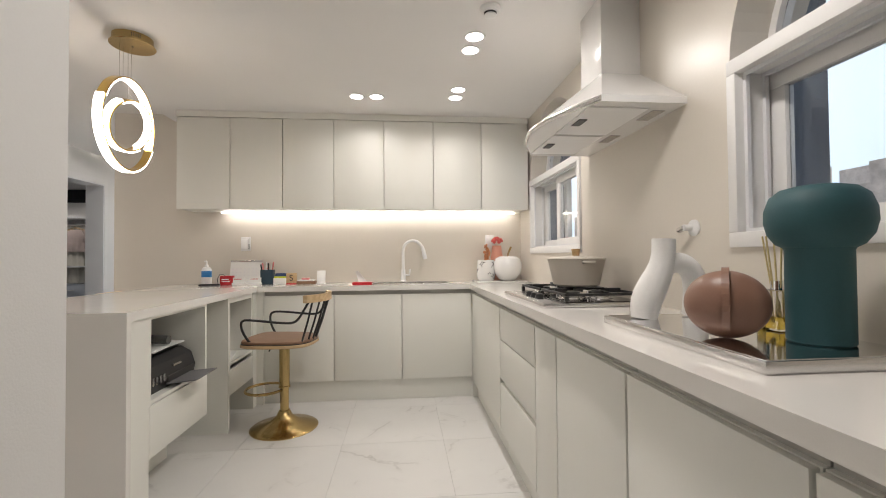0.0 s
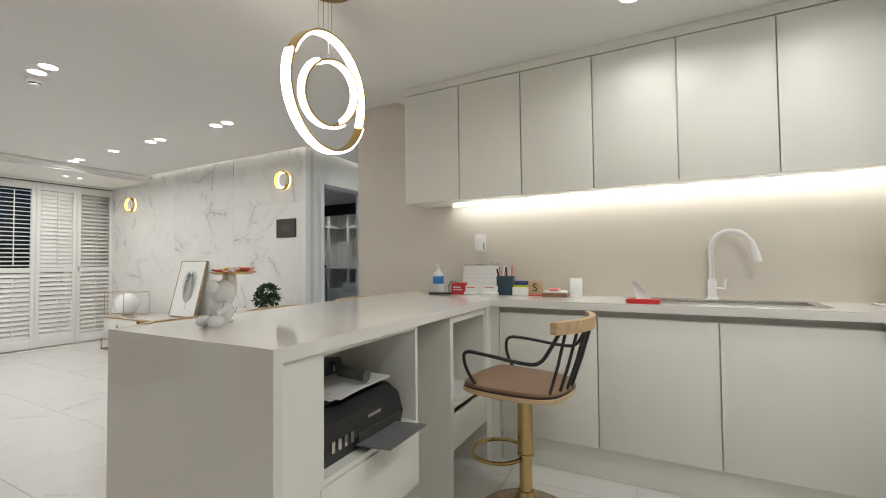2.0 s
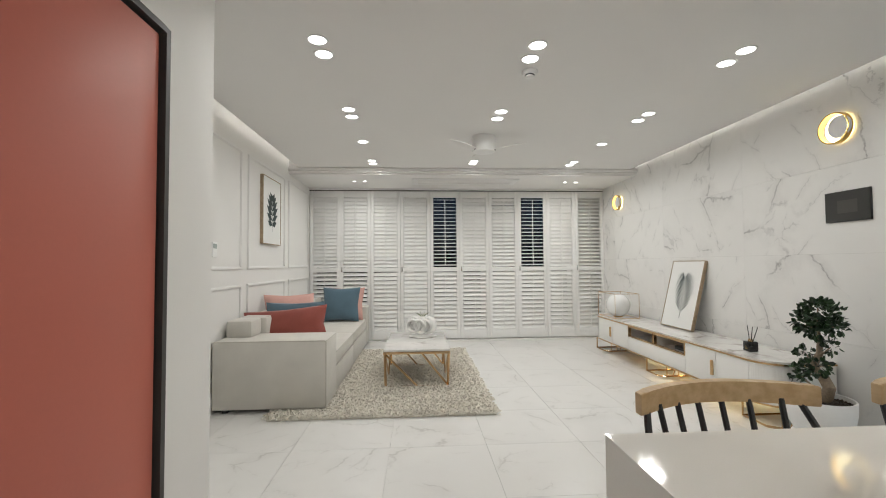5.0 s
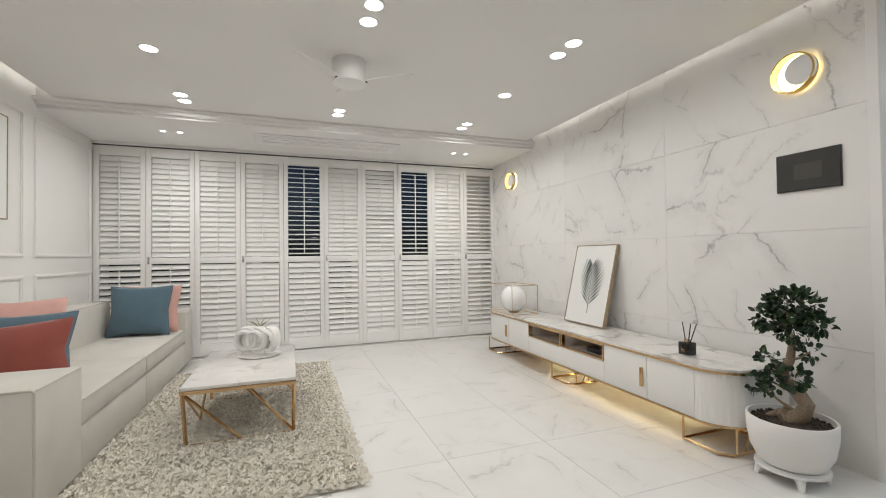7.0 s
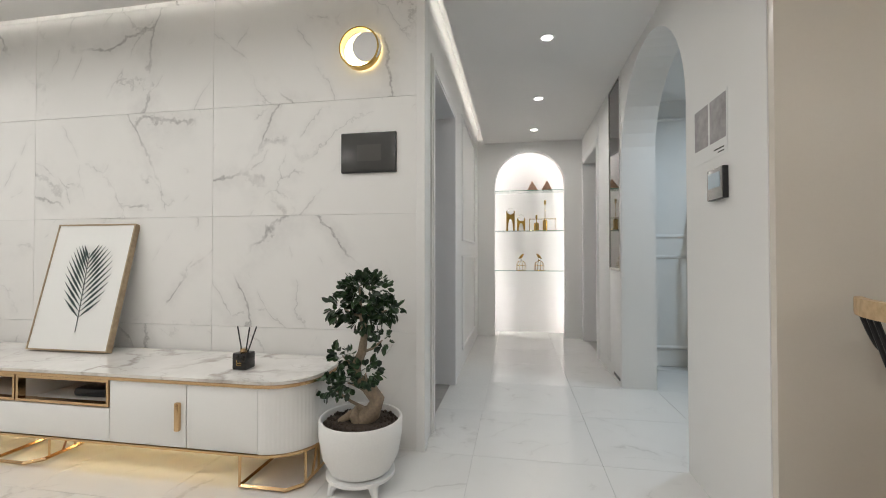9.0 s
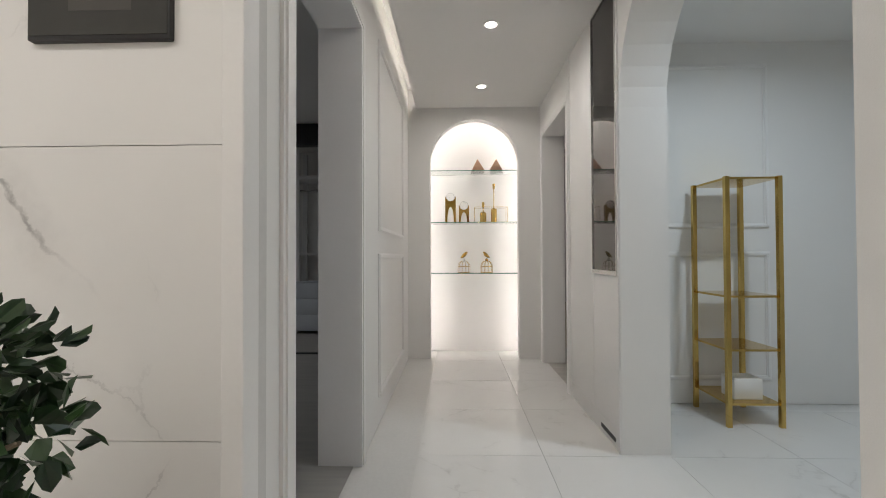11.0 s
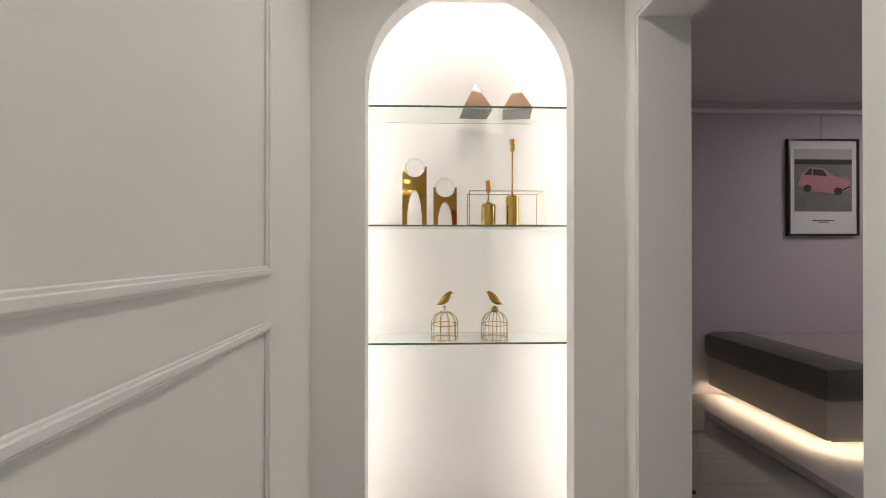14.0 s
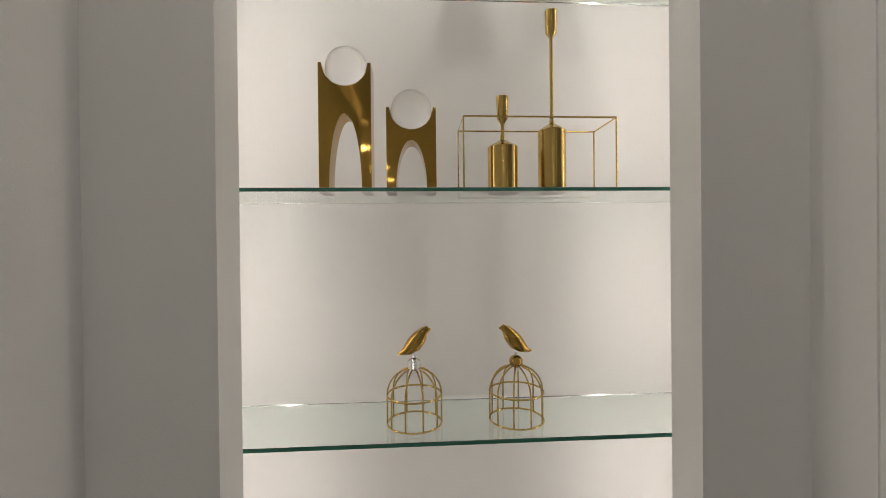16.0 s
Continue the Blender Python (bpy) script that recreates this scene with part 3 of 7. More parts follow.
# extractor hood
ob = thing("cooker_hood", pose(0, 0, 0), "white wall-mounted extractor hood with a curved glass-like front", "cooker hood")
M_HOOD = surface("hood_enamel", (0.82, 0.81, 0.79), 0.18, 0, 60, 0.02, 0.0)
piece("chimney", M_HOOD, ob, (1.107, KX, 1.952, 2.167, 1.93, KZ - 0.001), bevel=0.002)
arc = [(0.955 - 0.13 * math.sin(math.pi * i / 16), 1.645 + 0.836 * i / 16) for i in range(17)]
rim = [(KX, 1.645)] + arc + [(KX, 2.481)]
bm = bmesh.new()
top4 = [(KX, 1.952), (1.107, 1.952), (1.107, 2.167), (KX, 2.167)]
low = [bm.verts.new((x, y, 1.712)) for x, y in rim]
hi = [bm.verts.new((x, y, 1.93)) for x, y in [(KX, 1.952)] + [(1.107, 1.952 + 0.215 * i / 16) for i in range(17)] + [(KX, 2.167)]]
for i in range(len(low) - 1):
    bm.faces.new((low[i], low[i + 1], hi[i + 1], hi[i]))
bm.faces.new(hi)
part("skirt", bm, M_HOOD, ob)
bm = bmesh.new()
prism(bm, rim, "z", 1.685, 1.712)
part("canopy", bm, M_HOOD, ob, smooth=False)
bm = bmesh.new()
tube(bm, [(x - 0.003, y, 1.698) for x, y in rim[1:-1]], 0.011, 8)
part("rim", bm, M_STEEL, ob, "polished steel rim")
for a, c in ((1.70, 2.05), (2.08, 2.42)):
    p = piece("filter_panel", M_WHITE, ob, (0.93, 1.17, a, c, 1.680, 1.684))
    piece("grip", M_BLACK, p, (0.95, 0.985, (a + c) / 2 - 0.04, (a + c) / 2 + 0.04, 1.676, 1.68))
for y in (1.72, 2.06):
    piece("lamp_cover", M_STEEL, ob, (1.20, 1.25, y, y + 0.12, 1.681, 1.684))

# hob
ob = thing("gas_hob", pose(0, 0, CH), "stainless steel gas hob with black cast iron pan supports", "hob")
piece("tray", M_STEEL, ob, (0.80, 1.25, 1.86, 2.55, 0.0, 0.018), bevel=0.006)
piece("pan", M_DARKGL, ob, (0.90, 1.235, 1.88, 2.53, 0.018, 0.021))
for bx, by, r in ((0.99, 2.05, 0.04), (1.12, 2.42, 0.05), (0.98, 2.40, 0.035), (1.13, 2.06, 0.045)):
    q = turned("burner", M_STEEL, ob, [(r + 0.02, 0.02), (r + 0.018, 0.026), (r, 0.03), (r, 0.042), (r * 0.9, 0.043)], (bx, by, 0))
    turned("burner_cap", M_BLKM, q, [(r * 1.05, 0.043), (r * 1.05, 0.05), (r * 0.6, 0.053), (0, 0.053)], (bx, by, 0))
    bar("igniter", M_WHITE, q, [(bx - r - 0.008, by, 0.02), (bx - r - 0.008, by, 0.055)], 0.003, 6)
for y0, y1 in ((1.885, 2.195), (2.215, 2.525)):
    bm = bmesh.new()
    for c in ((0.905, y0), (0.905, y1), (1.23, y0), (1.23, y1)):
        box(bm, c[0] - 0.008, c[0] + 0.008, c[1] - 0.008, c[1] + 0.008, 0.021, 0.045)
    for a in (0.905, 1.23):
        box(bm, a - 0.006, a + 0.006, y0, y1, 0.045, 0.056, bevel=0.002)
    for a in (y0, y1):
        box(bm, 0.911, 1.224, a - 0.006, a + 0.006, 0.045, 0.056, bevel=0.002)
    ym = (y0 + y1) / 2
    for a, c, d, e in ((0.911, 0.97, ym - 0.006, ym + 0.006), (1.165, 1.224, ym - 0.006, ym + 0.006), (1.06, 1.072, y0 + 0.006, y0 + 0.10), (1.06, 1.072, y1 - 0.10, y1 - 0.006)):
        box(bm, a, c, d, e, 0.045, 0.066, bevel=0.002)
    part("pan_support", bm, M_BLKM, ob, "black cast iron pan support")
for k in range(3):
    turned("knob", M_BLKM, ob, [(0.02, 0.018), (0.018, 0.036), (0.012, 0.04), (0, 0.04)], (0.86, 2.10 + 0.075 * k, 0), 20)
M_POT = surface("stone_beige_enamel", (0.60, 0.55, 0.48), 0.45, 0, 300, 0.05, 0.03)
ob = thing("cooking_pot", pose(1.09, 2.22, CH + 0.066), "beige casserole pot with a lid and cork knob on the hob", "pot")
turned("body", M_POT, ob, [(0, 0), (0.10, 0), (0.112, 0.008), (0.138, 0.125), (0.142, 0.13), (0.135, 0.13)], seg=40)
turned("lid", M_POT, ob, [(0.14, 0.131), (0.143, 0.136), (0.12, 0.143), (0.02, 0.15), (0, 0.15)], seg=40)
turned("knob", wood("cork", (0.42, 0.27, 0.12), (0.55, 0.38, 0.2)), ob, [(0.016, 0.15), (0.022, 0.182), (0.02, 0.185), (0, 0.185)], seg=20, label="cork knob")
for s in (-1, 1):
    piece("handle", M_POT, ob, (-0.03, 0.03, s * 0.15 - 0.014, s * 0.15 + 0.014, 0.112, 0.126), bevel=0.005)

# things on the tray
ob = thing("display_tray", pose(0, 0, CH), "rectangular mirrored steel tray on the worktop", "tray")
piece("rim", M_STEEL, ob, (0.860, 1.22, 0.86, 1.462, 0.0, 0.024), bevel=0.002)
piece("plate", M_CHROME, ob, (0.867, 1.213, 0.867, 1.455, 0.024, 0.0255), label="mirror plate")
bm = bmesh.new()
lathe(bm, [(0, 0), (0.054, 0), (0.057, 0.004), (0.057, 0.205), (0.059, 0.21), (0.072, 0.218), (0.086, 0.24), (0.092, 0.268), (0.091, 0.296), (0.082, 0.325), (0.064, 0.342), (0.038, 0.349), (0.022, 0.347), (0.02, 0.32), (0, 0.31)], 48)
single("teal_vase", bm, surface("teal_ceramic", (0.018, 0.078, 0.09), 0.62, 0, 200, 0.08, 0.04), "matt teal mushroom-shaped ceramic vase on the tray", "vase", m=pose(1.108, 0.99, CH + 0.026) @ Matrix.Diagonal((1.02, 1.02, 0.96, 1)))
ob = thing("round_vase", pose(0.955, 1.065, CH + 0.026, 0, 0, -40) @ Matrix.Diagonal((0.92, 0.92, 0.92, 1)), "dusty pink round vase with a raised vertical band", "vase")
M_PINKV = surface("dusty_pink_ceramic", (0.25, 0.135, 0.092), 0.4, 0, 200, 0.06, 0.03)
bm = bmesh.new()
bmesh.ops.create_uvsphere(bm, u_segments=40, v_segments=24, radius=1)
for v in bm.verts:
    v.co = Vector((v.co.x * 0.092, v.co.y * 0.072, v.co.z * 0.083 + 0.083))
part("body", bm, M_PINKV, ob)
bm = bmesh.new()
ring = [(0.0, -0.09 * math.cos(a), 0.087 + 0.087 * math.sin(a)) for a in [math.pi * (-0.5 + i / 20) for i in range(21)]]
for (x, y, z), (x2, y2, z2) in zip(ring, ring[1:]):
    prism(bm, [(y, z), (y2, z2), (y2 * 0.85, 0.083 + (z2 - 0.083) * 0.85), (y * 0.85, 0.083 + (z - 0.083) * 0.85)], "x", -0.008, 0.008)
bmesh.ops.remove_doubles(bm, verts=bm.verts, dist=1e-4)
part("band", bm, M_PINKV, ob, smooth=False)
bm = bmesh.new()
path, fat = rounded([(0.032, 0, 0.243), (0.03, 0, 0.19), (0.016, 0, 0.14), (-0.014, 0, 0.09), (-0.036, 0, 0.045), (-0.04, 0, 0.0)], [0.038, 0.037, 0.042, 0.048, 0.049, 0.042])
tube(bm, path, 0.045, 28, radii=fat)
path, fat = rounded([(0.02, 0.01, 0.135), (0.055, 0.012, 0.165), (0.10, 0.02, 0.172), (0.145, 0.03, 0.14), (0.16, 0.035, 0.08), (0.15, 0.04, 0.0)], [0.026, 0.03, 0.032, 0.036, 0.04, 0.036])
tube(bm, path, 0.035, 24, radii=fat)
single("tube_vase", bm, M_MATTW, "matt white boot-shaped tube vase with a looped arm", "vase", m=pose(0.98, 1.375, CH + 0.026, 0, 0, -6) @ Matrix.Diagonal((0.88, 0.88, 0.98, 1)))
ob = thing("reed_diffuser", pose(1.163, 1.145, CH + 0.026), "glass reed diffuser with yellow oil and wooden sticks", "diffuser")
piece("bottle", glass("bottle_glass", (0.97, 0.97, 0.95)), ob, (-0.034, 0.034, -0.034, 0.034, 0, 0.1), bevel=0.004)
piece("oil", glass("yellow_oil", (0.85, 0.65, 0.12), ior=1.33), ob, (-0.03, 0.03, -0.03, 0.03, 0.005, 0.035))
turned("cap", M_CHROME, ob, [(0.017, 0.1), (0.017, 0.122), (0.012, 0.123), (0, 0.123)], seg=24)
for k in range(6):
    a = k * 1.05
    bar("stick", wood("reed", (0.5, 0.4, 0.18), (0.6, 0.5, 0.25)) if k == 0 else bpy.data.materials["reed"], ob, [(0.004 * math.cos(a), 0.004 * math.sin(a), 0.02), (0.032 * math.cos(a), 0.032 * math.sin(a), 0.235)], 0.0022, 6)
ob = thing("gas_valve", pose(KX, 1.62, 1.215), "white round gas pipe outlet on the wall", "gas valve")
bm = bmesh.new()
lathe(bm, [(0.03, 0), (0.03, 0.006), (0.02, 0.013), (0.012, 0.015), (0.012, 0.045), (0, 0.045)], 24)
bmesh.ops.rotate(bm, verts=bm.verts, matrix=Matrix.Rotation(radians(-90), 3, "Y"))
part("rosette", bm, M_WHITE, ob)
bar("pipe", M_STEEL, ob, [(-0.04, 0, 0), (-0.04, 0.03, -0.008)], 0.010, 12)

# ornaments in the corner
single_tray = bmesh.new()
box(single_tray, 0.83, 1.25, 3.58, 3.86, 0, 0.012, bevel=0.003)
single("marble_tray", single_tray, M_TMARB, "grey marble slab tray in the worktop corner", "tray", m=pose(0, 0, CH))
ob = thing("apple_ornament", pose(1.11, 3.70, CH + 0.012), "glossy white ceramic apple with a gold stem", "ornament")
turned("body", M_CERAM, ob, [(0, 0.004), (0.045, 0), (0.075, 0.012), (0.108, 0.06), (0.122, 0.11), (0.12, 0.15), (0.1, 0.19), (0.065, 0.205), (0.03, 0.197), (0.01, 0.18), (0, 0.175)], seg=40)
bar("stem", M_BRASS, ob, [(0, 0, 0.175), (0.006, 0, 0.23), (0.03, -0.004, 0.285)], 0.006, 8, radii=[0.004, 0.006, 0.009])
ob = thing("patterned_vase", pose(0.93, 3.74, CH + 0.012), "white tumbler vase with a black squiggle pattern", "vase")
turned("body", M_CERAM, ob, [(0, 0), (0.06, 0), (0.075, 0.02), (0.08, 0.08), (0.07, 0.175), (0.066, 0.175), (0.07, 0.09), (0, 0.02)], seg=32)
random.seed(5)
for k in range(14):
    a, z = random.uniform(-2.9, 0.3), random.uniform(0.03, 0.16)
    w = random.uniform(-1, 1)
    bar("squiggle", M_BLACK, ob, [(0.0815 * math.cos(a + u * 0.18) * (1 - 0.12 * max(0, (z - 0.08) / 0.09)), 0.0815 * math.sin(a + u * 0.18) * (1 - 0.12 * max(0, (z - 0.08) / 0.09)), z + w * 0.016 * u + 0.008 * math.cos(u * 2.5)) for u in (-1, -0.5, 0, 0.5, 1)], 0.0022, 5)
ob = thing("flower_vase", pose(1.04, 3.80, CH + 0.012), "pink bottle vase with a red flower and dried orange twigs", "vase")
turned("bottle", surface("pink_bottle", (0.62, 0.28, 0.2), 0.4), ob, [(0, 0), (0.05, 0), (0.055, 0.02), (0.055, 0.2), (0.045, 0.24), (0.04, 0.3), (0.036, 0.3), (0, 0.05)], seg=24)
M_DRY = surface("dried_twig", (0.55, 0.22, 0.09), 0.8)
M_RFL = surface("red_petals", (0.62, 0.10, 0.09), 0.6)
bm = bmesh.new()
for k in range(22):
    a, e = k * 2.4, 0.2 + 0.06 * (k % 5)
    r = 0.012 + 0.0018 * k
    c = Vector((r * math.cos(a), r * math.sin(a), 0.33 + 0.012 * (k % 4)))
    bmesh.ops.create_icosphere(bm, subdivisions=1, radius=0.017, matrix=Matrix.Translation(c) @ Matrix.Rotation(a, 4, "Z") @ Matrix.Diagonal((0.5, 1, 0.8, 1)))
part("flower", bm, M_RFL, ob)
bm = bmesh.new()
for k in range(60):
    t = k / 60
    c = Vector((-0.085 + random.uniform(-0.03, 0.02), random.uniform(-0.03, 0.02), 0.02 + 0.29 * t))
    bmesh.ops.create_icosphere(bm, subdivisions=1, radius=random.uniform(0.008, 0.015), matrix=Matrix.Translation(c))
part("dried_twigs", bm, M_DRY, ob, "dried orange flower spray")

# sockets
def socket(x, z):
    ob = thing("wall_socket", pose(x, KY, z), "white wall socket with a plug-in lid on the splashback", "socket", "kitchen sockets")
    piece("plate", M_WHITE, ob, (-0.04, 0.04, -0.008, 0, -0.06, 0.06), bevel=0.003)
    piece("cover", M_WHITE, ob, (-0.034, 0.028, -0.03, -0.008, -0.05, 0.042), bevel=0.006)
    piece("slot", M_BLACK, ob, (0.024, 0.03, -0.022, -0.009, -0.046, 0.0))


socket(-1.12, 1.24)
socket(1.0, 1.25)

# windows in the east wall
def kitchen_window(y0, y1):
    ob = tagged(new("window_1" if y0 > 2 else "window_2"), "white-framed sliding window below a round-headed fanlight", "window", kind="structure")
    x = KX
    z0, z1 = 1.15, 1.73
    f = 0.036
    bm = bmesh.new()
    for q in ((y0, y1, z0 - 0.012, z0 + f), (y0, y1, z1 - f, z1 + 0.012), (y0, y0 + f, z0 + f, z1 - f), (y1 - f, y1, z0 + f, z1 - f)):
        box(bm, x - 0.014, x + 0.16, *q, bevel=0.003)
    part("window_frame", bm, M_TRIM, ob)
    bm = bmesh.new()
    for dx in (0.022, 0.088, 0.148):
        for q in ((y0 + f, y1 - f, z0 + f, z0 + f + 0.012), (y0 + f, y1 - f, z1 - f - 0.012, z1 - f), (y1 - f - 0.012, y1 - f, z0 + f + 0.012, z1 - f - 0.012)):
            box(bm, x + dx - 0.006, x + dx + 0.006, *q)
    part("track", bm, M_JAMB, ob, "grooved sliding track", smooth=False)
    ym = (y0 + y1) / 2
    for a, c, dx in ((y0 + f, ym + 0.03, 0.045), (ym - 0.03, y1 - f, 0.105)):
        s = 0.055
        bm = bmesh.new()
        for q in ((a, c, z0 + f, z0 + f + s), (a, c, z1 - f - s, z1 - f), (a, a + s, z0 + f + s, z1 - f - s), (c - s, c, z0 + f + s, z1 - f - s)):
            box(bm, x + dx, x + dx + 0.035, *q, bevel=0.003)
        sash = part("sash", bm, M_TRIM, ob)
        pn = piece("pane", M_PANE, sash, (x + dx + 0.014, x + dx + 0.02, a + s, c - s, z0 + f + s, z1 - f - s))
        pn.visible_shadow = False
    r = (y1 - y0) / 2
    bm = bmesh.new()
    pts = [(ym - (r - 0.03) * math.cos(math.pi * i / 28), z1 + 0.012 + (r - 0.03) * math.sin(math.pi * i / 28)) for i in range(29)]
    for (p, q), (p2, q2) in zip(pts, pts[1:]):
        k = 1 + 0.035 / r
        prism(bm, [(p, q), (p2, q2), (ym + (p2 - ym) * k, z1 + (q2 - z1) * k), (ym + (p - ym) * k, z1 + (q - z1) * k)], "x", x + 0.13, x + 0.18)
    part("arch_frame", bm, M_TRIM, ob, smooth=False)
    bm = bmesh.new()
    prism(bm, pts, "x", x + 0.15, x + 0.155)
    pn = part("pane", bm, M_PANE, ob, smooth=False)
    pn.visible_shadow = False


# the outer reveal's bluish shade is put into its dark colour
for u0, u1 in (W1, W2):
    setting("wall_outer_reveal", surface("shaded_reveal", (0.13, 0.155, 0.20), 0.6, 0, 60, 0.1, 0.05) if u0 > 2 else bpy.data.materials["shaded_reveal"],
            (KX + 0.17, KX + 0.34, u1 - 0.015, u1 + 0.12, 1.02, 2.4), (KX + 0.17, KX + 0.34, u0 - 0.12, u0 + 0.015, 1.02, 2.4), (KX + 0.17, KX + 0.34, u0 + 0.016, u1 - 0.016, 1.02, 1.16))
kitchen_window(*W1)
kitchen_window(*W2)

# pendant with two rings
ob = thing("pendant_lamp", pose(-1.193, 2.512, KZ), "gold two-ring LED pendant lamp hanging over the island, switched on", "pendant lamp")
canopy = turned("canopy", M_BRASS, ob, [(0, -0.046), (0.102, -0.046), (0.104, -0.043), (0.102, -0.040), (0.092, -0.039), (0.092, 0), (0, 0)], seg=48)
for k in range(5):
    a = radians(-62 + 5.5 * k)
    piece("vent_slot", M_GREYF, canopy, (-0.0012, 0.0012, -0.002, 0.002, -0.028, -0.008)).matrix_basis = pose(0.0915 * math.cos(a), 0.0915 * math.sin(a), 0, 0, 0, math.degrees(a))
turned("rivet", M_GREYF, canopy, [(0, -0.0475), (0.006, -0.047), (0.006, -0.046), (0, -0.046)], seg=12)


def lamp_ring(name, r, normal, centre, spin, w=0.042):
    rot = Vector(normal).to_track_quat("Z", "Y").to_matrix().to_4x4() @ Matrix.Rotation(spin, 4, "Z")
    put = Matrix.Translation(centre) @ rot

    def band(r0, r1, h, a0, a1, n):
        bm = bmesh.new()
        full = abs(a1 - a0 - 2 * math.pi) < 1e-6
        rows = []
        for i in range(n if full else n + 1):
            a = a0 + (a1 - a0) * i / n
            rows.append([bm.verts.new(put @ Vector((q * math.cos(a), q * math.sin(a), z))) for q, z in ((r0, -h), (r1, -h), (r1, h), (r0, h))])
        for i in range(n):
            p, q = rows[i], rows[(i + 1) % len(rows)]
            for k in range(4):
                bm.faces.new((p[k], p[(k + 1) % 4], q[(k + 1) % 4], q[k]))
        if not full:
            bm.faces.new(rows[0][::-1])
            bm.faces.new(rows[-1])
        return bm
    hoop = part(name, band(r - 0.008, r, w / 2, 0, 2 * math.pi, 64), M_GOLD, ob, "gold metal hoop")
    part("diffuser", band(r + 0.0005, r + 0.009, w / 2 - 0.002, math.pi, 2 * math.pi, 48), M_RING, hoop, "glowing outer diffuser")
    part("diffuser", band(r - 0.017, r - 0.0085, w / 2 - 0.002, 0.0, math.pi, 48), M_RING, hoop, "glowing inner diffuser")


lamp_ring("outer_ring", 0.248, (-0.99, -0.07, 0.05), (-0.075, 0.08, -0.437), 0.35)
lamp_ring("inner_ring", 0.138, (-0.94, 0.17, 0.25), (-0.067, 0.08, -0.44), 0.9)
for dx, dy, z in ((-0.078, 0.02, -0.205), (-0.082, 0.055, -0.195), (-0.06, 0.06, -0.295), (-0.05, 0.07, -0.295)):
    bar("wire", M_STEEL, ob, [(dx, dy, -0.045), (dx, dy, z)], 0.0013, 5)

# fridge pair in its niche
ob = thing("fridge", pose(0, 0, 0), "tall column fridge with a coral red glass door, built in", "fridge", "built-in fridges")
piece("body", M_GREYF, ob, (-2.63, -1.985, 0.15, 0.76, 0.02, 1.975))
piece("door", M_REDF, ob, (-2.622, -1.993, 0.76, 0.80, 0.06, 1.965), bevel=0.003)
ob = thing("fridge", pose(0, 0, 0), "tall column fridge with a teal glass door, built in", "fridge", "built-in fridges")
piece("body", M_GREYF, ob, (-1.975, -1.36, 0.15, 0.76, 0.02, 1.975))
piece("door", M_TEALF, ob, (-1.968, -1.368, 0.76, 0.80, 0.06, 1.965), bevel=0.003)
setting("fridge_surround", M_GREYF, (-2.665, -2.64, 0.70, FY + 0.006, 0, 2.0), (-1.355, -1.33, 0.70, FY + 0.006, 0, 2.0), (-2.64, -1.355, 0.70, FY + 0.006, 1.98, 2.003))

# ---- bar stools ----
M_LEATH = surface("tan_leather", (0.24, 0.135, 0.08), 0.45, 0, 300, 0.1, 0.12)
M_OAK = wood("pale_oak", (0.50, 0.34, 0.18), (0.62, 0.45, 0.26))


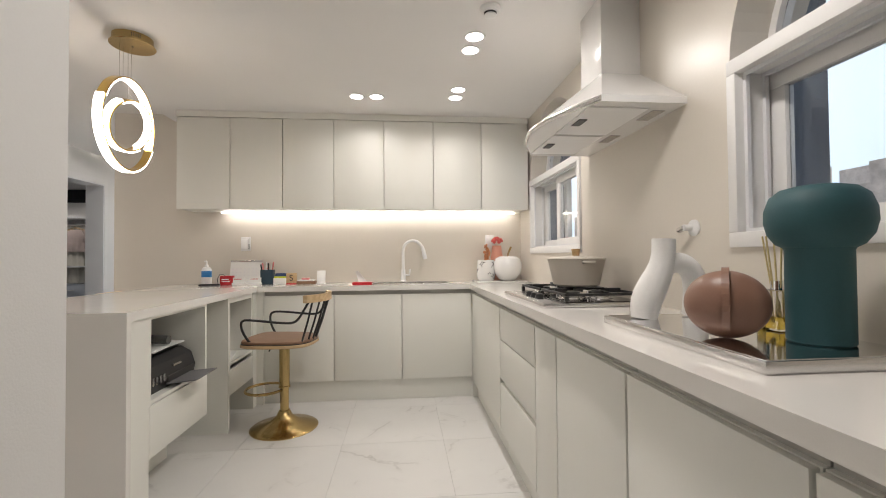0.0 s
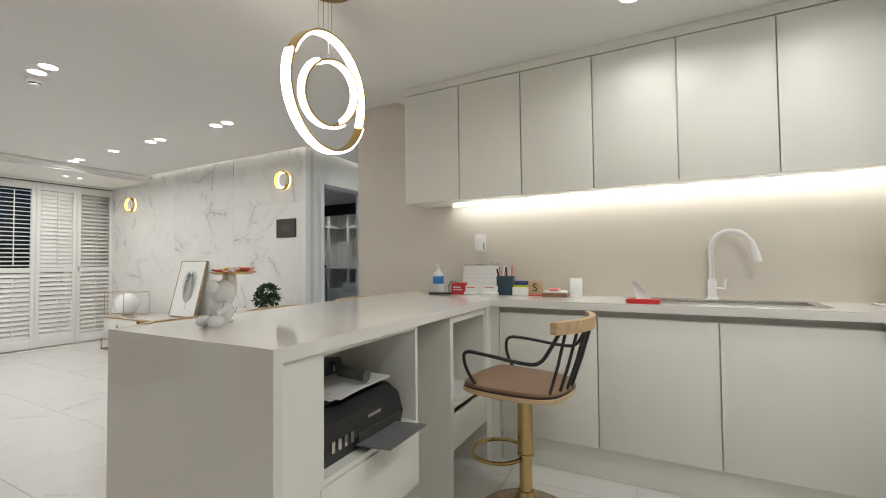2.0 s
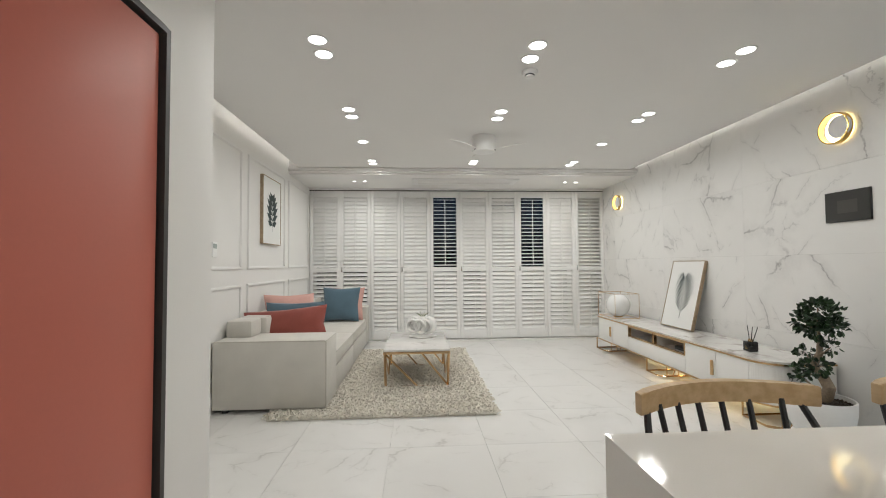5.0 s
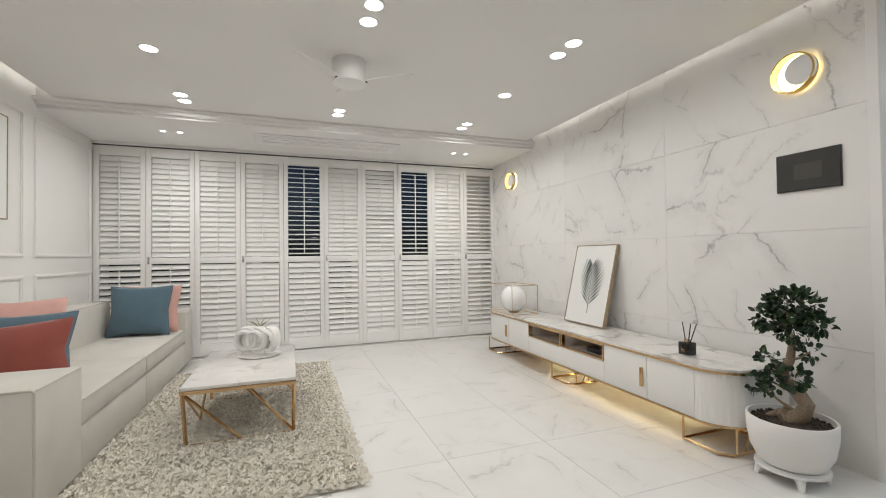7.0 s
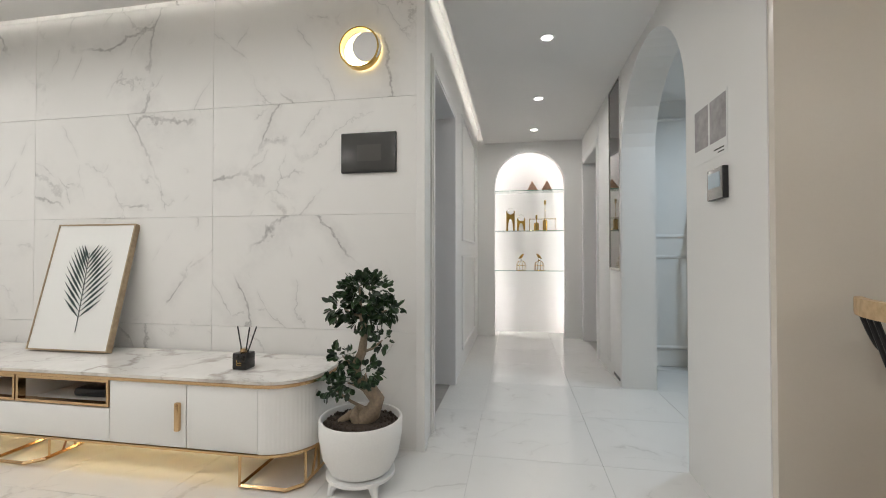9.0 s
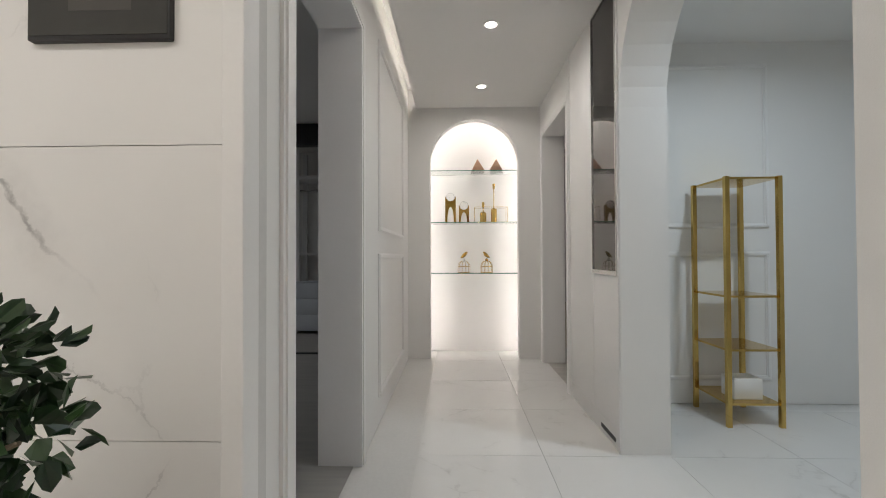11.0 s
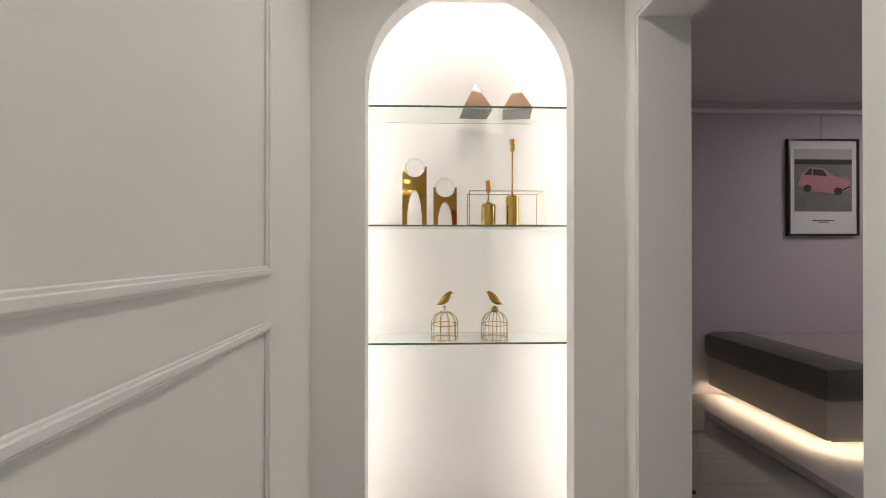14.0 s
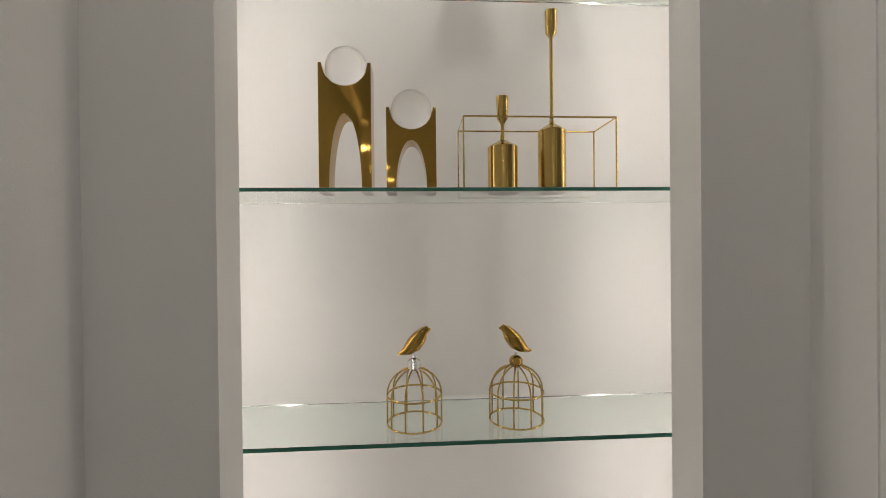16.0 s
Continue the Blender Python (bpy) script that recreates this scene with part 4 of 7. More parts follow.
def bar_stool(m, label):
    ob = thing("bar_stool", m, label, "stool", "bar stools")
    turned("base", M_BRASS, ob, [(0, 0), (0.213, 0), (0.215, 0.006), (0.203, 0.014), (0.15, 0.03), (0.09, 0.05), (0.05, 0.08), (0.034, 0.115), (0, 0.115)], seg=48)
    turned("column", M_BRASS, ob, [(0.028, 0.1), (0.028, 0.27), (0.033, 0.272), (0.033, 0.55), (0, 0.55)], seg=24)
    bar("foot_ring", M_BRASS, ob, [(0.13 + 0.12 * math.cos(a), 0.13 * math.sin(a), 0.25) for a in [2 * math.pi * i / 28 for i in range(28)]], 0.009, 8, closed=True)
    turned("collar", M_BRASS, ob, [(0.028, 0.262), (0.037, 0.264), (0.037, 0.274), (0.033, 0.276)], seg=24)
    bar("height_lever", M_BLKM, ob, [(0.03, 0.03, 0.545), (0.05, 0.09, 0.54), (0.05, 0.115, 0.525)], 0.005, 8)
    corners = [(0.235, -0.155), (0.235, 0.155), (0.17, 0.205), (-0.10, 0.195), (-0.195, 0.135), (-0.215, 0.0), (-0.195, -0.135), (-0.10, -0.195), (0.17, -0.205)]
    outline = [Vector((*p, 0)) for p in corners]
    for _ in range(3):
        outline = [q for a, c in zip(outline, outline[1:] + outline[:1]) for q in (a.lerp(c, 0.25), a.lerp(c, 0.75))]
    outline = [(p.x, p.y) for p in outline]
    m_ = len(outline)

    def slab(rows_):
        bm = bmesh.new()
        rows = [[bm.verts.new((x * k, y * k, z + 0.05 * max(0, x - 0.12) ** 1.2)) for x, y in outline] for k, z in rows_]
        bm.faces.new(rows[0][::-1])
        for p, q in zip(rows, rows[1:]):
            for i in range(m_):
                bm.faces.new((p[i], p[(i + 1) % m_], q[(i + 1) % m_], q[i]))
        bm.faces.new(rows[-1])
        return bm
    part("seat_frame", slab([(0.97, 0.552), (1.0, 0.556), (1.0, 0.570), (0.99, 0.573)]), M_OAK, ob, "pale wooden seat rim")
    part("seat_trim", slab([(0.985, 0.5732), (0.985, 0.578)]), M_BLKM, ob, "thin black edge under the pad")
    part("seat", slab([(0.97, 0.5782), (0.98, 0.586), (0.96, 0.594), (0.85, 0.599), (0.5, 0.600)]), M_LEATH, ob, "tan leather seat pad")
    for i in range(6):
        u = -0.86 + 1.72 * i / 5
        y0, x0 = 0.15 * u, -0.195 + 0.045 * u * u
        y1, x1 = 0.175 * u, -0.285 + 0.055 * u * u
        bar("spindle", M_BLKM, ob, [(x0, y0, 0.57), ((x0 + x1) / 2 - 0.004, (y0 + y1) / 2, 0.71), (x1, y1, 0.85)], 0.0065, 8)
    bm = bmesh.new()
    rail = [(-0.288 + 0.07 * u * u, 0.215 * u) for u in [-1 + i / 8 for i in range(17)]]
    prism(bm, [(x - 0.013, y) for x, y in rail] + [(x + 0.013, y) for x, y in rail[::-1]], "z", 0.838, 0.886)
    bmesh.ops.bevel(bm, geom=list(bm.edges), offset=0.004, segments=2, profile=0.5, affect="EDGES")
    part("back_rail", bm, M_OAK, ob, "pale wooden top rail")
    for s in (-1, 1):
        bend, _ = rounded([(-0.235, 0.185 * s, 0.85), (-0.205, 0.20 * s, 0.79), (-0.165, 0.212 * s, 0.722), (-0.10, 0.216 * s, 0.715), (0.10, 0.214 * s, 0.735), (0.185, 0.205 * s, 0.735), (0.19, 0.195 * s, 0.68), (0.165, 0.185 * s, 0.62), (0.13, 0.175 * s, 0.575)], [0.008] * 9)
        bar("armrest", M_BLKM, ob, bend, 0.0075, 10, label="black bent tube arm")
    return ob


stool = bar_stool(pose(-0.565, 3.055, 0, 0, 0, 172), "bar stool with tan leather seat, black spindles and brass base")
for y, rz in ((2.41, 3), (2.96, -3), (3.66, 0)):
    copy_thing(stool, pose(-1.78, y, 0, 0, 0, rz) @ Matrix.Diagonal((1, 1, 0.972, 1)))

# ---- living room: shutters ----
UP, LO = (1.095, 2.13), (0.16, 1.02)
slat_bm = bmesh.new()
box(slat_bm, -0.031, 0.031, -0.172, 0.172, -0.004, 0.004, bevel=0.0025)
finish(slat_bm, True)
slat_me = bpy.data.meshes.new("slat")
slat_bm.to_mesh(slat_me)
slat_bm.free()
slat_me.materials.append(M_SHUT)
STATE = [(66, 46), (66, 46), (67, 65), (68, 70), (8, 63), (66, 55), (58, 68), (10, 62), (65, 61), (28, 44)]
for k, (up, lo) in enumerate(STATE):
    yc = 0.125 + 0.444 * (k + 0.5)
    ob = thing("shutter_panel", pose(LX, yc, 0.03), "white louvred shutter panel" + (", upper louvres open onto dusk" if up < 40 else ", louvres closed" if lo > 50 else ", lower louvres half open"), "shutter", "window shutters")
    w, z0 = 0.2205, -0.03
    piece("stile", M_SHUT, ob, (-0.018, 0.018, -w, -w + 0.046, 0, 2.2), bevel=0.002)
    piece("stile", M_SHUT, ob, (-0.018, 0.018, w - 0.046, w, 0, 2.2), bevel=0.002)
    for a, c in ((0, 0.13), (0.995, 1.06), (2.105, 2.2)):
        piece("rail", M_SHUT, ob, (-0.018, 0.018, -w + 0.046, w - 0.046, a, c), bevel=0.002)
    for (a, c), n, ang in ((UP, 19, up), (LO, 14, lo)):
        step = (c - a) / n
        for i in range(n):
            s = new("slat", slat_me)
            s.parent = ob
            ag = ang + (random.uniform(-3, 3) if ang > 20 else 0)
            if k == 6 and ang == up and i in (11, 12, 13):
                ag = 67
            s.matrix_basis = pose(0, 0, a + z0 + step * (i + 0.5), 0, ag, 0)
        piece("tilt_rod", M_SHUT, ob, (0.026 if ang > 40 else 0.033, 0.034 if ang > 40 else 0.041, -0.005, 0.005, a + z0 + 0.03, c + z0 - 0.03))
    if k in (1, 3, 5, 7, 9):
        piece("finger_pull", M_STEEL, ob, (0.018, 0.021, -w + 0.012, -w + 0.032, 1.0, 1.07), bevel=0.001)
setting("shutter_track", M_TRIM, (LX - 0.06, LX + 0.04, 0.12, MY - 0.002, 2.243, 2.272), (LX - 0.04, LX + 0.03, 0.12, MY - 0.002, 0.0, 0.012))
# solid dark strip drawn for the shade in the slit above the panels
setting("gap_shade_strip", M_GREYF, (LX - 0.02, LX + 0.02, 0.12, MY - 0.002, 2.233, 2.243))
ob = tagged(new("window_3"), "full-height sliding balcony window behind the shutters", "window", kind="structure")
# dusk outside is put into the near-black glass colour, which dims the sky
M_TINT = glass("dusk_dimming_glass", (0.05, 0.065, 0.09))
for a, c in ((0.12, 1.60), (1.60, 2.74), (2.74, 4.12)):
    bm = bmesh.new()
    for q in ((a, c, 0.02, 0.08), (a, c, 2.2, 2.27), (a, a + 0.05, 0.08, 2.2), (c - 0.05, c, 0.08, 2.2)):
        box(bm, -7.66, -7.61, *q)
    part("window_frame", bm, M_TRIM, ob, smooth=False)
    pn = piece("pane", M_TINT, ob, (-7.64, -7.632, a + 0.05, c - 0.05, 0.08, 2.2))
    pn.visible_shadow = False

setting("wall_window_side", M_WALL, (-7.60, -7.52, 4.13, MY - 0.001, 0.0, 2.26))
# ceiling fan, air conditioner and detectors
ob = thing("ceiling_fan", pose(-5.03, 2.342, CZ), "white three-blade ceiling fan at rest", "ceiling fan")
turned("motor_housing", M_WHITE, ob, [(0, -0.15), (0.09, -0.15), (0.105, -0.145), (0.11, -0.13), (0.11, 0), (0, 0)], seg=40)
for k in range(3):
    a = radians(-54 + 120 * k)
    rot = Matrix.Rotation(a, 4, "Z")
    bm = bmesh.new()
    rows = []
    for i in range(13):
        r = 0.10 + 0.32 * i / 12
        wd = 0.016 + 0.020 * math.sin(math.pi * min(1, i / 11)) if i < 12 else 0.008
        tilt = 0.12 - 0.08 * i / 12
        rows.append([bm.verts.new(rot @ Vector((r, s * wd * math.cos(tilt), -0.135 + s * wd * math.sin(tilt) + dz + 0.03 * i / 12))) for s, dz in ((-1, 0), (1, 0), (1, 0.005), (-1, 0.005))])
    for p, q in zip(rows, rows[1:]):
        for i in range(4):
            bm.faces.new((p[i], p[(i + 1) % 4], q[(i + 1) % 4], q[i]))
    bm.faces.new(rows[0])
    bm.faces.new(rows[-1][::-1])
    blade = part("blade", bm, M_CEIL, ob)
    piece("blade_bracket", M_BLACK, blade, (-0.02, 0.02, -0.01, 0.01, -0.149, -0.14)).matrix_basis = rot @ Matrix.Translation((0.098, 0, 0.012))
ob = thing("air_conditioner", pose(-6.82, 2.36, 2.27), "white ceiling cassette air conditioner with a long louvre", "air conditioner")
piece("panel", M_WHITE, ob, (-0.20, 0.20, -0.72, 0.72, -0.012, 0.0), bevel=0.006)
for x in (-0.09, 0.02, 0.11):
    piece("louvre", M_TRIM, ob, (x - 0.035, x + 0.035, -0.64, 0.64, -0.018, -0.012), bevel=0.002)


def detector(x, y, label, z=CZ):
    ob = thing("smoke_detector", pose(x, y, z), label, "detector", "ceiling detectors")
    turned("base", M_WHITE, ob, [(0.05, 0), (0.05, -0.012), (0.042, -0.022), (0.03, -0.024)], seg=28)
    turned("sensor_ring", M_BLACK, ob, [(0.03, -0.024), (0.028, -0.03), (0.024, -0.03)], seg=24)
    turned("cap", M_WHITE, ob, [(0.026, -0.03), (0.03, -0.036), (0.02, -0.042), (0, -0.043)], seg=24)


detector(0.637, 2.095, "white round smoke detector on the kitchen ceiling", KZ)
detector(-3.66, 2.42, "small round smoke detector on the living room ceiling")

# panel mouldings
def moulding(axis, at, u0, u1, z0, z1, out):
    """A rectangular picture-frame moulding on a wall."""
    bm = bmesh.new()
    for d0, d1, h in ((0.0, 0.032, 0.008), (0.006, 0.024, 0.014)):
        for q in ((u0 + d0, u1 - d0, z0 + d0, z0 + d1), (u0 + d0, u1 - d0, z1 - d1, z1 - d0), (u0 + d0, u0 + d1, z0 + d1, z1 - d1), (u1 - d1, u1 - d0, z0 + d1, z1 - d1)):
            a, c = sorted((at, at + out * h))
            box(bm, *((q[0], q[1], a, c, q[2], q[3]) if axis == "y" else (a, c, q[0], q[1], q[2], q[3])), bevel=0.0025, seg=1)
    tagged(part("trim", bm, M_TRIM, smooth=False), kind="structure")


for u0, u1 in ((-4.996, -3.08), (-6.228, -5.126), (-7.33, -6.37)):
    moulding("y", SY, u0, u1, 1.10, 2.19, 1)
    moulding("y", SY, u0, u1, 0.235, 0.968, 1)
setting("baseboard", M_TRIM, (-7.4, -3.0, SY, SY + 0.012, 0, 0.150), (-7.4, -3.0, SY, SY + 0.008, 0.1505, 0.162), bevel=0.002)
moulding("x", HX, 6.11, 7.225, 1.10, 2.21, 1)
moulding("x", HX, 6.11, 7.225, 0.155, 0.975, 1)

# wall art
M_PAPER = surface("art_paper", (0.80, 0.80, 0.78), 0.6, 0, 200, 0.02, 0.02)
M_LEAFINK = surface("leaf_print", (0.035, 0.055, 0.055), 0.7, 0, 60, 0.3, 0.0)
M_TAN = wood("tan_frame", (0.30, 0.22, 0.14), (0.40, 0.31, 0.2))


def framed(name, m, w, h, label, draw):
    ob = thing(name, m, label, "picture")
    t, d = 0.008, 0.032
    bm = bmesh.new()
    for q in ((-w / 2, w / 2, 0, t), (-w / 2, w / 2, h - t, h), (-w / 2, -w / 2 + t, t, h - t), (w / 2 - t, w / 2, t, h - t)):
        box(bm, q[0], q[1], -d, 0, q[2], q[3])
    part("picture_frame", bm, M_TAN, ob, smooth=False)
    p = piece("canvas", M_PAPER, ob, (-w / 2 + t, w / 2 - t, -d + 0.004, -0.004, t, h - t))
    draw(ob, p, -d + 0.002)
    return ob


def leaf_blades(parent, y, base, tip, n, reach, widen, curl):
    """A printed frond: a stem and its narrow blades."""
    bx, bz = base
    tx, tz = tip
    bm = bmesh.new()
    stem = [Vector((bx + (tx - bx) * (i / 12) ** 1.3, y, bz + (tz - bz) * i / 12)) for i in range(13)]
    for p, q in zip(stem, stem[1:]):
        prism(bm, [(p.x - 0.002, p.z), (p.x + 0.002, p.z), (q.x + 0.002, q.z), (q.x - 0.002, q.z)], "y", y - 0.0005, y + 0.0005)
    for i in range(n):
        t = 0.18 + 0.8 * i / n
        k = min(11, int(t * 12))
        root = stem[k].lerp(stem[k + 1], t * 12 - k)
        size = reach * math.sin(math.pi * (0.07 + 0.84 * (1 - t)))
        for s in (-1, 1):
            a = radians(27 + curl * (1 - t))
            e = root + Vector((s * size * math.sin(a), 0, size * math.cos(a)))
            mid_ = root.lerp(e, 0.45)
            nrm = Vector((math.cos(a), 0, -s * math.sin(a))) * widen
            prism(bm, [(root.x, root.z), (mid_.x - nrm.x, mid_.z - nrm.z), (e.x, e.z), (mid_.x + nrm.x, mid_.z + nrm.z)], "y", y - 0.0005, y + 0.0005)
    part("leaf_print", bm, M_LEAFINK, parent, "dark green printed leaf", smooth=False)


def palm(ob, p, y):
    leaf_blades(p, y, (0.03, 0.10), (-0.005, 0.54), 12, 0.225, 0.0072, 28)


def monstera(ob, p, y):
    leaf_blades(p, y, (0.0, 0.14), (0.0, 0.52), 6, 0.20, 0.036, 58)


framed("wall_art", pose(-5.72, SY, 1.36, 0, 0, 180), 0.55, 0.71, "framed monstera leaf print hung on the panelled wall", monstera)
framed("leaning_art", pose(-5.33, 4.40, 0.458, -13.5, 0, 0), 0.52, 0.71, "framed palm leaf print leaning on the marble wall", palm)


def switch(name, m, w, h, label, keys, mat=None):
    ob = thing(name, m, label, "switch")
    piece("plate", mat or M_WHITE, ob, (-w / 2, w / 2, -0.01, 0, -h / 2, h / 2), bevel=0.002)
    for k in range(keys):
        a = -w / 2 + w * (0.15 + 0.7 * k / keys)
        piece("rocker", M_STEEL, ob, (a, a + 0.7 * w / keys - 0.003, -0.013, -0.01, -h * 0.33, h * 0.33), bevel=0.001)
    return ob


switch("light_switch", pose(-4.29, SY, 1.27, 0, 0, 180), 0.13, 0.125, "white triple light switch on the panelled wall", 3, M_JAMB)
ob = thing("thermostat", pose(-4.465, SY, 1.265, 0, 0, 180), "white wall thermostat with a small display", "thermostat")
piece("case", M_WHITE, ob, (-0.04, 0.04, -0.02, 0, -0.06, 0.06), bevel=0.004)
piece("display", surface("lcd", (0.35, 0.40, 0.38), 0.3), ob, (-0.028, 0.028, -0.0215, -0.02, 0.008, 0.045))

# sofa
M_SOFA = fabric("cream_bouclé".replace("é", "e"), (0.60, 0.575, 0.525), 260, 0.08)
M_PIPE = fabric("sofa_piping", (0.50, 0.47, 0.42))
ob = thing("sofa", pose(0, 0, 0), "low cream fabric modular sofa with block arms", "sofa")
piece("arm", M_SOFA, ob, (-4.86, -4.44, 0.135, 1.0, 0.03, 0.552), bevel=0.014)
piece("back_cushion", M_SOFA, ob, (-4.86, -4.63, 0.15, 0.36, 0.546, 0.69), bevel=0.025)
piece("arm", M_SOFA, ob, (-7.30, -7.02, 0.135, 1.0, 0.03, 0.552), bevel=0.014)
for a, c in ((-5.86, -4.862), (-7.018, -5.864)):
    piece("seat_base", M_SOFA, ob, (a, c, 0.15, 0.995, 0.03, 0.25), bevel=0.012)
    piece("seat_cushion", M_SOFA, ob, (a, c, 0.38, 0.998, 0.252, 0.385), bevel=0.025, label="soft cream seat cushion")
    piece("back_cushion", M_SOFA, ob, (a + 0.005, c - 0.005, 0.15, 0.40, 0.26, 0.69), bevel=0.03)
    bar("seam", M_PIPE, ob, [(a + 0.012, 0.997, 0.380), (c - 0.012, 0.997, 0.380)], 0.0035, 6)
    bar("seam", M_PIPE, ob, [(a + 0.02, 0.385, 0.688), (c - 0.02, 0.385, 0.688)], 0.0035, 6)
for x in (-4.445,):
    bar("piping", M_PIPE, ob, [(-4.845, 0.997, 0.545), (-4.46, 0.997, 0.546)], 0.004, 6)
    bar("piping", M_PIPE, ob, [(x, 0.15, 0.549), (x, 0.985, 0.549), (x, 0.997, 0.538), (x, 0.997, 0.05)], 0.005, 6)
for q in ((-4.52, -4.48, 0.2, 0.24), (-7.24, -7.2, 0.2, 0.24), (-4.52, -4.48, 0.9, 0.94), (-7.24, -7.2, 0.9, 0.94)):
    piece("foot", M_BLACK, ob, (*q, 0, 0.03))


def cushion(m, w, h, mat, label):
    bm = bmesh.new()
    n = 16
    def at(i, j, s):
        u, v = -1 + 2 * i / n, -1 + 2 * j / n
        pinch = 1 - 0.10 * (1 - abs(v)) * abs(u) ** 3
        pv = 1 - 0.09 * (1 - abs(u)) ** 0.7 * abs(v) ** 3
        f = max(0, (1 - u * u) * (1 - v * v)) ** 0.42
        return Vector((s * (0.085 * f + 0.003) + 0.006 * noise.noise(Vector((u * 2, v * 2, s + w))), u * w / 2 * pinch, h / 2 + v * h / 2 * pv))
    grid = {(i, j, s): bm.verts.new(at(i, j, s)) for i in range(n + 1) for j in range(n + 1) for s in (-1, 1)}
    for s in (-1, 1):
        for i in range(n):
            for j in range(n):
                q = [grid[i, j, s], grid[i + 1, j, s], grid[i + 1, j + 1, s], grid[i, j + 1, s]]
                bm.faces.new(q if s > 0 else q[::-1])
    rim = [(i, 0) for i in range(n)] + [(n, j) for j in range(n)] + [(n - i, n) for i in range(n)] + [(0, n - j) for j in range(n)]
    for (i, j), (k, l) in zip(rim, rim[1:] + rim[:1]):
        bm.faces.new((grid[i, j, -1], grid[k, l, -1], grid[k, l, 1], grid[i, j, 1]))
    single("cushion", bm, mat, label, "cushion", "sofa cushions", m)


M_CBLUE = fabric("dusty_blue_velvet", (0.085, 0.145, 0.19), 500, 0.15)
M_CRED = fabric("terracotta_velvet", (0.27, 0.065, 0.048), 500, 0.2)
M_CPINK = fabric("pale_pink_linen", (0.62, 0.36, 0.31), 500, 0.12)
cushion(pose(-4.98, 0.53, 0.41, 5, -20, 4), 0.74, 0.35, M_CRED, "terracotta lumbar cushion leaning on the sofa arm")
cushion(pose(-5.20, 0.53, 0.386, 0, -22, 8), 0.55, 0.42, M_CBLUE, "dusty blue square cushion behind the terracotta one")
cushion(pose(-5.38, 0.47, 0.386, 0, -30, 24), 0.50, 0.52, M_CPINK, "pale pink square cushion at the sofa end")
cushion(pose(-6.76, 0.68, 0.386, 0, -14, -4), 0.50, 0.46, M_CBLUE, "dusty blue square cushion at the far sofa end")
cushion(pose(-6.90, 0.72, 0.386, 0, -14, -6), 0.50, 0.45, M_CPINK, "pale pink square cushion behind a blue one")

# rug of many tufts
M_RUG = fabric("shag_wool", (0.78, 0.74, 0.66), 30, 0.1)
RX0, RX1, RY0, RY1 = -6.69, -4.28, 0.60, 2.30
rug = thing("rug", pose(0, 0, 0), "thick cream-grey shag rug under the coffee table", "rug")
piece("backing", M_RUG, rug, (RX0, RX1, RY0, RY1, 0, 0.012))
rng = np.random.default_rng(3)
n = 52000
px, py = rng.uniform(RX0 - 0.01, RX1 + 0.01, n), rng.uniform(RY0 - 0.01, RY1 + 0.01, n)
an, ln, wd = rng.uniform(0, 6.28, n), rng.uniform(0.022, 0.05, n), rng.uniform(0.003, 0.007, n)
hh = rng.uniform(0.02, 0.036, n)
v = np.empty((n, 4, 3))
ca, sa = np.cos(an), np.sin(an)
for k, (f, s, z) in enumerate(((0, -1, 0.008), (0, 1, 0.008), (0.6, 1, 1.0), (1.0, -0.3, 0.75))):
    v[:, k, 0], v[:, k, 1] = px + f * ln * ca - s * wd * sa, py + f * ln * sa + s * wd * ca
    v[:, k, 2] = 0.01 if k < 2 else hh * z
me = bpy.data.meshes.new("pile")
me.from_pydata(v.reshape(-1, 3).tolist(), [], np.arange(4 * n).reshape(-1, 4).tolist())
me.materials.append(M_RUG)
pile = new("pile", me)
pile.parent = rug
tagged(pile, "shaggy wool pile", kind="stuff")

# coffee table
ob = thing("coffee_table", pose(-5.415, 1.70, 0.012), "marble-topped coffee table on a rose gold frame", "table")
piece("tabletop", M_TMARB, ob, (-0.485, 0.485, -0.30, 0.30, 0.338, 0.358), bevel=0.003)
bm = bmesh.new()
for q in ((-0.487, 0.487, -0.302, -0.28), (-0.487, 0.487, 0.28, 0.302), (-0.487, -0.465, -0.28, 0.28), (0.465, 0.487, -0.28, 0.28)):
    box(bm, *q, 0.316, 0.337, bevel=0.002)
part("apron", bm, M_ROSE, ob)
for sx in (-1, 1):
    for sy in (-1, 1):
        bar("leg", M_ROSE, ob, [(sx * 0.474, sy * 0.289, 0.32), (sx * 0.40, sy * 0.286, 0.006)], 0.011, 4)
    bar("brace", M_ROSE, ob, [(sx * 0.47, -0.285, 0.315), (sx * 0.41, 0.0, 0.012)], 0.009, 4)
    bar("brace", M_ROSE, ob, [(sx * 0.47, 0.05, 0.315), (sx * 0.405, 0.285, 0.012)], 0.009, 4)
    bar("foot_rail", M_ROSE, ob, [(sx * 0.40, -0.286, 0.006), (sx * 0.40, 0.286, 0.006)], 0.009, 4)
for sy in (-1, 1):
    bar("brace", M_ROSE, ob, [(-0.46, sy * 0.287, 0.315), (0.0, sy * 0.287, 0.02), (0.46, sy * 0.287, 0.315)], 0.008, 4)
M_SPRIG = surface("grey_green_sprig", (0.20, 0.22, 0.12), 0.8)
ob = thing("coil_vase", pose(-5.62, 1.76, 0.37), "white coiled ceramic vase with a dried sprig on a dish", "vase")
turned("dish", M_TMARB, ob, [(0, 0), (0.14, 0), (0.15, 0.008), (0.14, 0.012), (0, 0.01)], seg=36)
